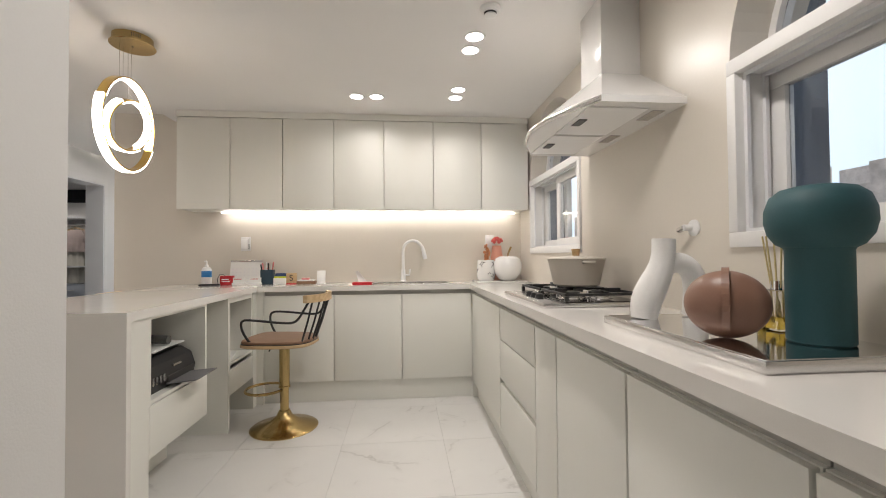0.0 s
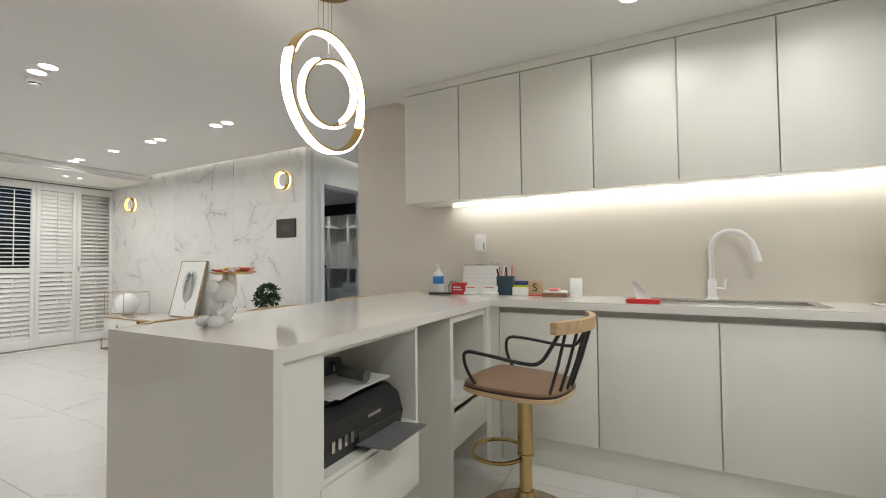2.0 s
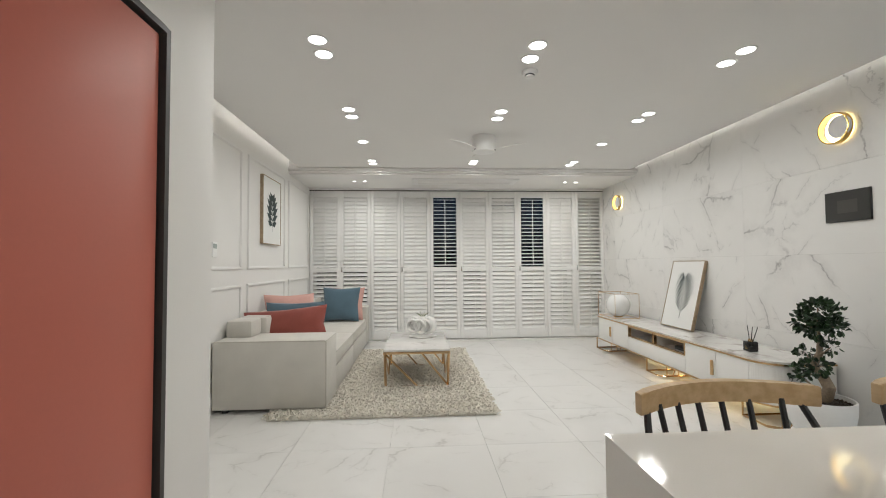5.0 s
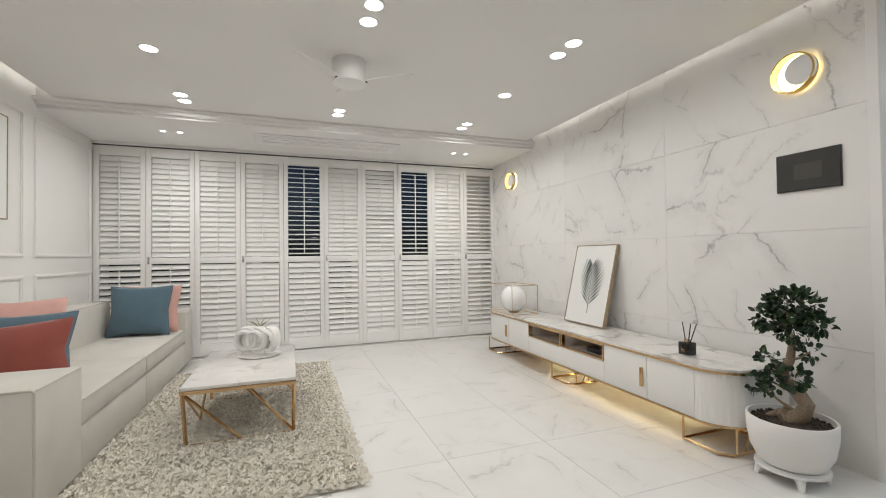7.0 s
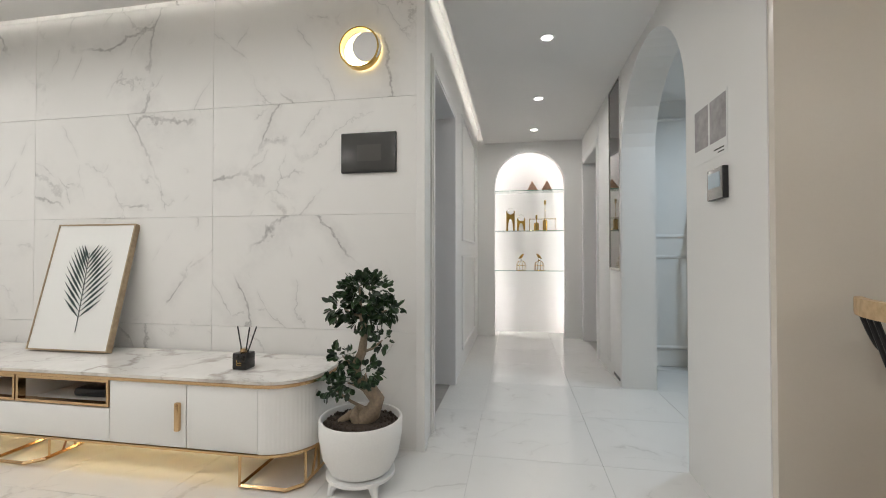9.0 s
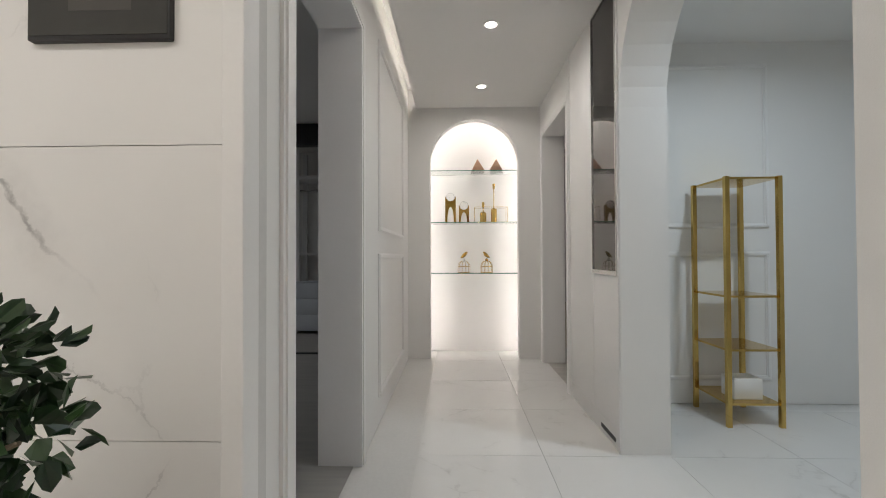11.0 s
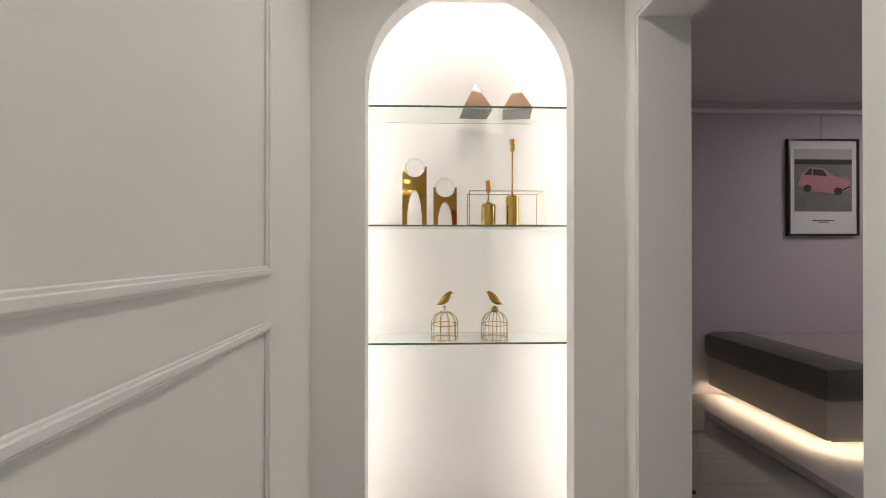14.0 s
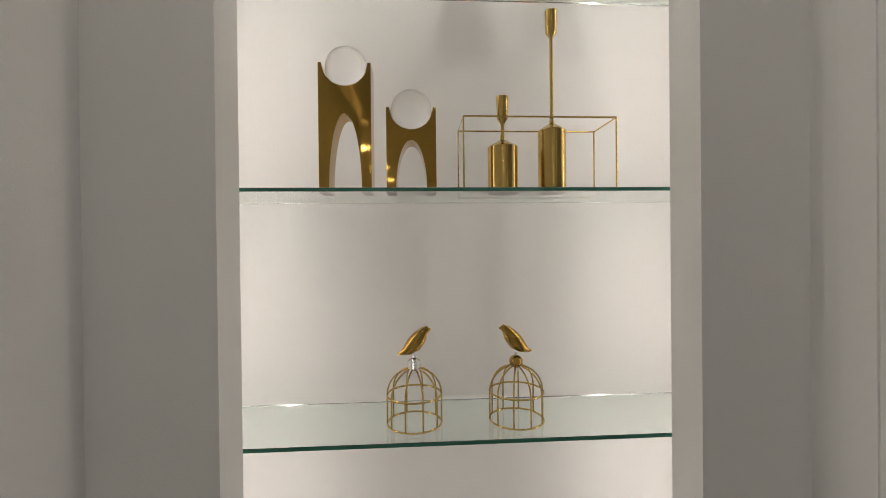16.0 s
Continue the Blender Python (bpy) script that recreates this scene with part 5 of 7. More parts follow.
for k, (dx, dy, rz) in enumerate(((-0.02, -0.085, 60), (0.02, -0.01, 50), (0.05, 0.07, 40))):
    bm = bmesh.new()
    pts = [((0.03 + 0.058 * i / 40) * math.cos(i * 0.4), 0.012 * math.sin(i * 0.2), 0.105 + (0.03 + 0.058 * i / 40) * math.sin(i * 0.4)) for i in range(41)]
    tube(bm, pts, 0.03, 12, radii=[0.016] * 41)
    bmesh.ops.scale(bm, vec=(1, 2.0, 1), verts=bm.verts)
    bmesh.ops.rotate(bm, verts=bm.verts, matrix=Matrix.Rotation(radians(rz), 3, "Z"))
    bmesh.ops.translate(bm, verts=bm.verts, vec=(dx, dy, 0.012))
    part("coil", bm, M_MATTW, ob)
for k in range(9):
    a = k * 0.7
    bar("sprig", M_SPRIG, ob, [(0, 0, 0.19), (0.03 * math.cos(a), 0.03 * math.sin(a), 0.225), (0.08 * math.cos(a), 0.08 * math.sin(a), 0.245 + 0.008 * (k % 3))], 0.003, 5, radii=[0.002, 0.003, 0.001])

# ---- media wall ----
M_TVW = surface("ivory_lacquer", (0.80, 0.79, 0.765), 0.35, 0, 150, 0.015, 0.01)
tv = thing("tv_stand", pose(0, 0, 0), "long ivory media console with marble top and gold trim", "media console")


def stadium(x0, x1, y0, y1, r, n=10):
    pts = [(x0, y1)]
    pts += [(x0 + r - r * math.cos(math.pi / 2 * i / n), y0 + r - r * math.sin(math.pi / 2 * i / n)) for i in range(n + 1)]
    pts += [(x1 - r + r * math.sin(math.pi / 2 * i / n), y0 + r - r * math.cos(math.pi / 2 * i / n)) for i in range(n + 1)]
    return pts + [(x1, y1)]


TX0, TX1, TY0, TY1 = -6.66, -3.80, 4.07, 4.535
bm = bmesh.new()
prism(bm, stadium(TX0 - 0.006, TX1 + 0.006, TY0 - 0.006, TY1, 0.20), "z", 0.432, 0.444)
part("gold_edge", bm, M_ROSE, tv, "rose gold edging", smooth=False)
bm = bmesh.new()
prism(bm, stadium(TX0, TX1, TY0, TY1, 0.195), "z", 0.4445, 0.458)
part("marble_top", bm, M_TMARB, tv, "veined marble top", smooth=False)
bm = bmesh.new()
prism(bm, stadium(TX0 - 0.004, TX1 + 0.004, TY0 - 0.004, TY1, 0.20), "z", 0.150, 0.160)
part("gold_edge", bm, M_ROSE, tv, "rose gold edging", smooth=False)
bm = bmesh.new()
for a, c in ((TX0 + 0.20, -5.725), (-4.715, TX1 - 0.20)):
    box(bm, a, c, TY0 + 0.018, TY1, 0.161, 0.431)
box(bm, -5.725, -4.715, TY0 + 0.018, TY1, 0.161, 0.31)
box(bm, -5.725, -4.715, TY1 - 0.02, TY1, 0.31, 0.431)
box(bm, -5.232, -5.212, TY0 + 0.018, TY1 - 0.02, 0.31, 0.431)
part("carcass", bm, M_TVW, tv, smooth=False)
for s, xe in ((1, TX1), (-1, TX0)):
    bm = bmesh.new()
    r, cx, cy = 0.198, xe - s * 0.20, TY0 + 0.20
    pts = [(cx, TY1)]
    for i in range(37):
        a = math.pi / 2 * i / 36
        rr = r - (0.0008 if i % 2 else 0)
        pts.append((cx + s * rr * math.sin(a), cy - rr * math.cos(a)))
    pts.append((cx + s * r, TY1))
    prism(bm, pts if s > 0 else pts[::-1], "z", 0.161, 0.431)
    part("reeded_end", bm, M_TVW, tv, "fluted rounded end", smooth=False)
for a, c, nm in ((TX0 + 0.20, -6.115, "door"), (-6.112, -5.727, "door"), (-4.713, -4.332, "door"), (-4.329, TX1 - 0.20, "door")):
    dr = piece(nm, M_TVW, tv, (a + 0.001, c - 0.001, TY0, TY0 + 0.017, 0.163, 0.429), bevel=0.002)
    if abs(a + 4.713) < 0.01 or abs(c + 6.115) < 0.01:
        piece("handle", M_ROSE, dr, (c - 0.045, c - 0.022, TY0 - 0.018, TY0, 0.235, 0.355), bevel=0.005, label="rose gold handle")
piece("drawer_front", M_TVW, tv, (-5.724, -4.716, TY0, TY0 + 0.017, 0.163, 0.305), bevel=0.002)
bm = bmesh.new()
for a, c in ((-5.722, -5.226), (-5.218, -4.718)):
    for q in ((a, c, 0.312, 0.324), (a, c, 0.418, 0.43), (a, a + 0.012, 0.324, 0.418), (c - 0.012, c, 0.324, 0.418)):
        box(bm, q[0], q[1], TY0 - 0.002, TY0 + 0.03, q[2], q[3])
part("shelf_trim", bm, M_ROSE, tv, "rose gold shelf surround", smooth=False)
for x0, x1 in ((-4.10, -3.84), (-5.40, -5.16), (-6.62, -6.36)):
    lp = [(x0, TY0 + 0.03, 0.15), (x0, TY0 + 0.03, 0.012), (x1 - 0.05, TY0 + 0.03, 0.012), (x1, TY0 + 0.08, 0.012), (x1, TY1 - 0.05, 0.012), (x0, TY1 - 0.05, 0.012), (x0, TY1 - 0.05, 0.15)]
    bar("leg_frame", M_ROSE, tv, lp, 0.009, 4)
    bar("leg_frame", M_ROSE, tv, [(x0, TY0 + 0.03, 0.012), (x0, TY1 - 0.05, 0.012)], 0.009, 4)
    for i in range(5):
        y = TY0 + 0.10 + 0.06 * i
        bar("leg_bar", M_ROSE, tv, [(x1, y, 0.012), (x1, y + (0.05 if i % 2 else 0), 0.15)], 0.006, 4)
strip("console_strip", M_WSTRIP, "warm LED strip under the media console", (-5.9, -4.2, TY1 - 0.14, TY1 - 0.125, 0.143, 0.1495))
bm = bmesh.new()
box(bm, -0.09, 0.09, -0.04, 0.04, 0, 0.04, bevel=0.015)
single("set_top_box", bm, M_BLACK, "small black set-top box in the console shelf", "set-top box", m=pose(-4.93, 4.20, 0.311))
ob = thing("globe_lamp", pose(-6.30, 4.24, 0.458), "white globe table lamp inside a gold wire cube", "table lamp")
turned("globe", surface("opal_glass", (0.85, 0.85, 0.84), 0.25), ob, [(0.143 * math.sin(math.pi * i / 24), 0.147 - 0.143 * math.cos(math.pi * i / 24)) for i in range(25)], (0, 0, 0))
turned("foot", M_ROSE, ob, [(0, 0), (0.06, 0), (0.05, 0.012), (0, 0.012)])
for sx in (-1, 1):
    for sy in (-1, 1):
        bar("wire", M_ROSE, ob, [(sx * 0.235, sy * 0.15, 0.002), (sx * 0.235, sy * 0.15, 0.30)], 0.0035, 6)
for z in (0.004, 0.30):
    bar("wire", M_ROSE, ob, [(-0.235, -0.15, z), (0.235, -0.15, z), (0.235, 0.15, z), (-0.235, 0.15, z)], 0.0035, 6, closed=True)
ob = thing("reed_diffuser", pose(-4.19, 4.25, 0.458), "black bottle reed diffuser with black sticks", "diffuser")
piece("bottle", M_DARKGL, ob, (-0.035, 0.035, -0.035, 0.035, 0, 0.075), bevel=0.006)
turned("collar", M_ROSE, ob, [(0.016, 0.075), (0.016, 0.092), (0, 0.092)], seg=20)
for dx, dy in ((-0.04, 0.01), (0.035, -0.01), (0.05, 0.02)):
    bar("stick", M_BLACK, ob, [(0, 0, 0.02), (dx, dy, 0.19)], 0.003, 6)
piece("label_bars", M_GOLD, ob, (-0.012, 0.012, -0.036, -0.0352, 0.02, 0.023), (-0.012, 0.012, -0.036, -0.0352, 0.03, 0.033), (-0.012, -0.009, -0.036, -0.0352, 0.023, 0.045))
ob = thing("wall_pad", pose(-3.7015, MY, 1.505), "black glass home control pad on the marble wall", "wall pad")
piece("case", M_BLACK, ob, (-0.1475, 0.1475, -0.022, 0, -0.103, 0.103), bevel=0.003)
piece("screen", surface("pad_glass", (0.05, 0.05, 0.047), 0.1, 0, 50, 0.05, 0.0), ob, (-0.143, 0.143, -0.0235, -0.022, -0.094, 0.098))
piece("display", surface("pad_display", (0.075, 0.07, 0.066), 0.15, 0, 50, 0.05, 0.0), ob, (-0.06, 0.07, -0.0242, -0.0236, -0.045, 0.04))


def sconce(x, z):
    ob = thing("wall_sconce", pose(x, MY, z), "round gold wall lamp with a warm halo behind a disc, on", "wall lamp", "wall sconces")
    for nm, mat, r0, r1, y0, y1, dx in (("ring", M_GOLD, 0.098, 0.106, -0.06, -0.022, 0), ("halo", M_WARM, 0.0, 0.094, -0.014, -0.002, 0.0), ("disc", M_JAMB, 0.0, 0.075, -0.056, -0.044, 0.04)):
        bm = bmesh.new()
        lathe(bm, [(r0, y0), (r1, y0), (r1, y1), (r0, y1), (r0, y0)] if r0 else [(0, y0), (r1, y0), (r1, y1), (0, y1)], 48, closed=bool(r0))
        bmesh.ops.rotate(bm, verts=bm.verts, matrix=Matrix.Rotation(radians(-90), 3, "X"))
        bmesh.ops.remove_doubles(bm, verts=bm.verts, dist=1e-5)
        bmesh.ops.translate(bm, verts=bm.verts, vec=(dx, 0, 0))
        o = part(nm, bm, mat, ob)
        flip = max(v.co.y for v in o.data.vertices) > 0.001
        if flip:
            for v_ in o.data.vertices:
                v_.co.y = -v_.co.y
            o.data.flip_normals()


sconce(-3.74, 2.035)
sconce(-6.85, 1.985)

# potted tree
M_BARK = surface("pale_bark", (0.26, 0.20, 0.14), 0.85, 0, 90, 0.35, 0.5, big=12)
M_SOIL = surface("dark_soil", (0.05, 0.035, 0.025), 0.95, 0, 120, 0.5, 0.8)
m, nn, ll, bb = mk("glossy_leaf")
oi = nn.new("ShaderNodeNewGeometry")
rp = nn.new("ShaderNodeValToRGB")
rp.color_ramp.elements[0].color, rp.color_ramp.elements[1].color = (0.006, 0.018, 0.008, 1), (0.028, 0.065, 0.02, 1)
ll.new(oi.outputs["Random Per Island"], rp.inputs["Fac"])
ll.new(rp.outputs["Color"], bb.inputs["Base Color"])
bb.inputs["Roughness"].default_value = 0.32
M_LEAF = m
ob = thing("pot_plant", pose(-3.61, 4.215, 0), "small ficus bonsai tree in a white bowl planter on a stand", "plant")
turned("stand", M_WHITE, ob, [(0.0, 0.05), (0.13, 0.05), (0.145, 0.055), (0.145, 0.068), (0.13, 0.07), (0, 0.07)], seg=36)
for k in range(4):
    a = math.pi / 4 + k * math.pi / 2
    bar("stand_foot", M_WHITE, ob, [(0.115 * math.cos(a), 0.115 * math.sin(a), 0.052), (0.13 * math.cos(a), 0.13 * math.sin(a), 0.02), (0.135 * math.cos(a), 0.135 * math.sin(a), 0.0)], 0.016, 8, radii=[0.026, 0.016, 0.013])
turned("bowl", M_MATTW, ob, [(0, 0.07), (0.11, 0.07), (0.13, 0.08), (0.16, 0.14), (0.174, 0.22), (0.176, 0.285), (0.172, 0.292), (0.164, 0.29), (0.16, 0.25), (0, 0.24)], seg=48, label="white ceramic bowl")
bm = bmesh.new()
lathe(bm, [(0.162, 0.262), (0.12, 0.268), (0.06, 0.274), (0, 0.276)], 36)
for k in range(260):
    a, r = rng.uniform(0, 6.28), 0.155 * math.sqrt(rng.uniform(0, 1))
    bmesh.ops.create_icosphere(bm, subdivisions=1, radius=rng.uniform(0.004, 0.009), matrix=Matrix.Translation((r * math.cos(a), r * math.sin(a), 0.27)))
part("soil", bm, M_SOIL, ob)
trunk = [(0.0, 0.0, 0.27), (0.055, -0.01, 0.315), (0.075, -0.01, 0.37), (0.03, 0, 0.42), (-0.02, 0, 0.45), (-0.025, 0.0, 0.50), (0.0, 0.01, 0.56), (0.015, 0, 0.64), (0.0, 0, 0.72)]
bar("trunk", M_BARK, ob, trunk, 0.02, 12, radii=[0.042, 0.036, 0.032, 0.03, 0.026, 0.022, 0.019, 0.015, 0.01], label="twisted pale trunk")
bar("root", M_BARK, ob, [(0.0, -0.02, 0.262), (-0.02, -0.03, 0.30), (-0.012, -0.01, 0.335), (0.02, 0, 0.31)], 0.018, 10, radii=[0.026, 0.022, 0.014, 0.016])
bar("root", M_BARK, ob, [(-0.09, -0.02, 0.268), (-0.04, -0.01, 0.30), (0.03, 0, 0.315)], 0.018, 10, radii=[0.012, 0.018, 0.022])
CLUMPS = [((0.02, 0, 0.815), 0.105, 230), ((-0.075, 0.0, 0.745), 0.07, 90), ((0.115, -0.01, 0.745), 0.06, 70), ((0.03, -0.03, 0.715), 0.065, 60), ((-0.02, 0.03, 0.845), 0.07, 60), ((0.10, -0.02, 0.62), 0.04, 26), ((-0.085, 0, 0.545), 0.055, 55), ((0.035, -0.04, 0.485), 0.06, 70), ((-0.13, -0.02, 0.415), 0.05, 50), ((-0.04, -0.05, 0.445), 0.045, 40)]
bm = bmesh.new()
for (cx, cy, cz), R, cnt in CLUMPS:
    for k in range(cnt):
        d = Vector(rng.normal(size=3)).normalized()
        rr = R * (0.45 + 0.62 * rng.uniform() ** 0.6)
        c = Vector((cx, cy, cz)) + Vector((d.x * rr, d.y * rr * 0.9, d.z * rr * 0.8))
        L, Wd = rng.uniform(0.026, 0.043), rng.uniform(0.010, 0.016)
        out = (d + Vector(rng.normal(size=3)) * 0.6 + Vector((0, 0, -0.15))).normalized()
        side = out.cross(Vector(rng.normal(size=3))).normalized()
        nrm = side.cross(out)
        q = [c, c + out * L * 0.35 + side * Wd - nrm * 0.003, c + out * L * 0.75 + side * Wd * 0.75 - nrm * 0.004, c + out * L, c + out * L * 0.75 - side * Wd * 0.75 - nrm * 0.004, c + out * L * 0.35 - side * Wd - nrm * 0.003]
        vs = [bm.verts.new(p) for p in q]
        bm.faces.new(vs[:4])
        bm.faces.new((vs[0], vs[3], vs[4], vs[5]))
me_ob = part("leaves", bm, M_LEAF, ob, "dense glossy dark green leaves", smooth=False)
for (cx, cy, cz), R, cnt in CLUMPS[1:]:
    near = min(trunk, key=lambda p: (p[2] - cz + 0.06) ** 2 + (p[0] - cx) ** 2 * 0.2)
    bar("branch", M_BARK, ob, [near, ((near[0] + cx) / 2, (near[1] + cy) / 2, (near[2] + cz) / 2 - 0.01), (cx, cy, cz)], 0.006, 6, radii=[0.008, 0.006, 0.003])

# ---- hall: doorways ----
def casing(name, at, out, y0, y1, zt, depth, mat):
    """Lining and architrave round a doorway in a wall that runs along y."""
    bm = bmesh.new()
    a, c = sorted((at + out * 0.012, at - out * depth))
    for q in ((y0, y0 + 0.018, 0, zt), (y1 - 0.018, y1, 0, zt), (y0 + 0.018, y1 - 0.018, zt - 0.018, zt)):
        box(bm, a, c, *q)
    lining = tagged(part(name, bm, mat, smooth=False), "painted door lining and architrave", "door frame", kind="structure")
    bm = bmesh.new()
    for w, h in ((0.06, 0.010), (0.045, 0.016)):
        a, c = sorted((at, at + out * h))
        for q in ((y0 - w, y0 + 0.002, 0, zt + w), (y1 - 0.002, y1 + w, 0, zt + w), (y0 + 0.002, y1 - 0.002, zt - 0.002, zt + w)):
            box(bm, a, c, *q)
    part("architrave", bm, M_TRIM, lining, smooth=False)


casing("door_1", HX, 1, 4.82, 5.66, 2.035, 0.192, M_JAMB)
casing("door_2", HR, -1, 6.70, 7.53, 2.045, 0.185, M_TRIM)
setting("trim_marble_edge", M_TRIM, (HX - 0.03, HX + 0.016, MY - 0.018, MY + 0.05, 0, CZ + 0.08), bevel=0.003)
ob = tagged(new("door_3"), "pale grey room door standing open into the dressing room", "door", kind="structure")
piece("leaf", M_JAMB, ob, (HX - 1.0, HX - 0.2, 4.775, 4.812, 0.01, 2.02), bevel=0.002)
bar("door_handle", M_STEEL, ob, [(HX - 0.97, 4.812, 1.0), (HX - 0.97, 4.86, 1.0), (HX - 0.86, 4.862, 1.0)], 0.009, 8)

# smoked mirror and the cabinet panels under it
m, nn, ll, bb = mk("bronze_mirror")
bb.inputs["Base Color"].default_value, bb.inputs["Metallic"].default_value, bb.inputs["Roughness"].default_value = (0.065, 0.06, 0.055, 1), 1.0, 0.03
M_BMIR = m
ob = thing("hall_mirror", pose(HR, 5.977, 0.861), "tall narrow bronze-tinted mirror in a steel frame", "mirror")
piece("glass", M_BMIR, ob, (-0.006, 0, -0.172, 0.172, 0.02, 1.45))
bm = bmesh.new()
for q in ((-0.18, 0.18, 0, 0.02), (-0.18, 0.18, 1.45, 1.46), (-0.18, -0.172, 0.02, 1.45), (0.172, 0.18, 0.02, 1.45)):
    box(bm, -0.012, 0, *q)
part("frame", bm, M_STEEL, ob, smooth=False)
ob = thing("meter_cabinet", pose(HR, 0, 0), "flush white wall cabinet door under the mirror", "cabinet")
piece("door", M_TRIM, ob, (-0.006, 0, 5.80, 6.155, 0.10, 0.85), bevel=0.002)
piece("door", M_TRIM, ob, (-0.006, 0, 6.16, 6.62, 0.10, CZ - 0.02), bevel=0.002)
piece("vent", M_GREYF, ob, (-0.004, 0, 5.85, 6.05, 0.03, 0.05))
setting("trim_hall", M_TRIM, (HR - 0.008, HR, 6.63, 6.655, 0, CZ), (HR - 0.008, HR, 5.782, 5.797, 0, CZ), bevel=0.002)

# notices and control panel on the white wall
ob = thing("notice_sheet", pose(HR, 0, 0), "white notice sheet with two grey photos taped to the wall", "notice")
piece("sheet", M_PAPER, ob, (-0.002, 0, 4.195, 4.49, 1.36, 1.60))
for a, c in ((4.205, 4.335), (4.352, 4.478)):
    piece("photo", surface("grey_photo", (0.32, 0.30, 0.30), 0.5, 0, 25, 0.5, 0) if a < 4.3 else bpy.data.materials["grey_photo"], ob, (-0.003, -0.002, a, c, 1.42, 1.59))
piece("text_bars", M_GREYF, ob, (-0.003, -0.002, 4.22, 4.30, 1.385, 1.39), (-0.003, -0.002, 4.22, 4.27, 1.372, 1.376))
ob = thing("control_panel", pose(HR, 4.255, 1.25), "silver wall control panel with a pale blue screen", "control panel")
piece("case", M_BLACK, ob, (-0.02, 0, -0.063, 0.063, -0.06, 0.06), bevel=0.002)
piece("face", M_STEEL, ob, (-0.023, -0.02, -0.061, 0.061, -0.058, 0.058), bevel=0.001)
piece("screen", surface("pale_lcd", (0.45, 0.55, 0.62), 0.3), ob, (-0.0245, -0.023, -0.045, 0.048, -0.015, 0.042))

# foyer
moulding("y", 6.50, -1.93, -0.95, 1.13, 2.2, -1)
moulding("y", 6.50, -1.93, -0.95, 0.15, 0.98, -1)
# unseen cool downlight, added to brighten the foyer and hall
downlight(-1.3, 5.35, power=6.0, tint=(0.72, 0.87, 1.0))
ob = thing("corner_shelf", pose(-1.33, 6.28, 0), "slim gold metal display shelf in the foyer", "shelf")
for x, y in ((-0.13, -0.16), (-0.13, 0.16), (0.16, 0.16), (0.16, -0.16)):
    piece("post", M_GOLD, ob, (x - 0.012, x + 0.012, y - 0.012, y + 0.012, 0, 1.40))
for z in (0.12, 0.42, 0.72, 1.385):
    piece("shelf_plate", M_GOLD, ob, (-0.13, 0.16, -0.16, 0.16, z, z + 0.012))
bm = bmesh.new()
box(bm, -0.08, 0.08, -0.06, 0.06, 0, 0.12, bevel=0.004)
single("white_box", bm, M_PAPER, "small white box on the gold shelf", "box", m=pose(-1.31, 6.24, 0.132))

# ---- arched niche: shelves and ornaments ----
SH = (1.778, 1.281, 0.79)
for z in SH:
    ob = thing("glass_shelf", pose((NL + NR) / 2, 7.85, z - 0.008), "clear glass shelf with a green edge in the niche", "shelf", "niche shelves")
    w = (NR - NL) / 2 + 0.16
    piece("glass", M_SHELFG, ob, (-w, w, -0.098, 0.125, 0, 0.008)).visible_shadow = False
    piece("front_edge", M_GEDGE, ob, (-w, w, -0.1002, -0.0985, 0.0008, 0.0072), label="green glass edge")

for x, rz in ((-2.757, 4), (-2.573, -9)):
    bm = bmesh.new()
    b, h = 0.062, 0.128
    vs = [bm.verts.new(p) for p in ((-b, -b, 0.006), (b, -b, 0.006), (b, b, 0.006), (-b, b, 0.006), (0, 0, h))]
    for q in ((0, 1, 4), (1, 2, 4), (2, 3, 4), (3, 0, 4), (3, 2, 1, 0)):
        bm.faces.new([vs[i] for i in q])
    ob = thing("pyramid_ornament", pose(x, 7.85, SH[0] + 0.001, 0, 0, rz), "mirror-polished rose gold pyramid on a glass shelf", "ornament", "pyramids")
    part("pyramid", bm, surface("rose_mirror", (0.80, 0.52, 0.36), 0.08, 1, 100, 0.02, 0.0) if x < -2.7 else bpy.data.materials["rose_mirror"], ob, smooth=False)
    piece("felt_base", M_GREYF, ob, (-b, b, -b, b, 0, 0.0055), label="dark felt base")


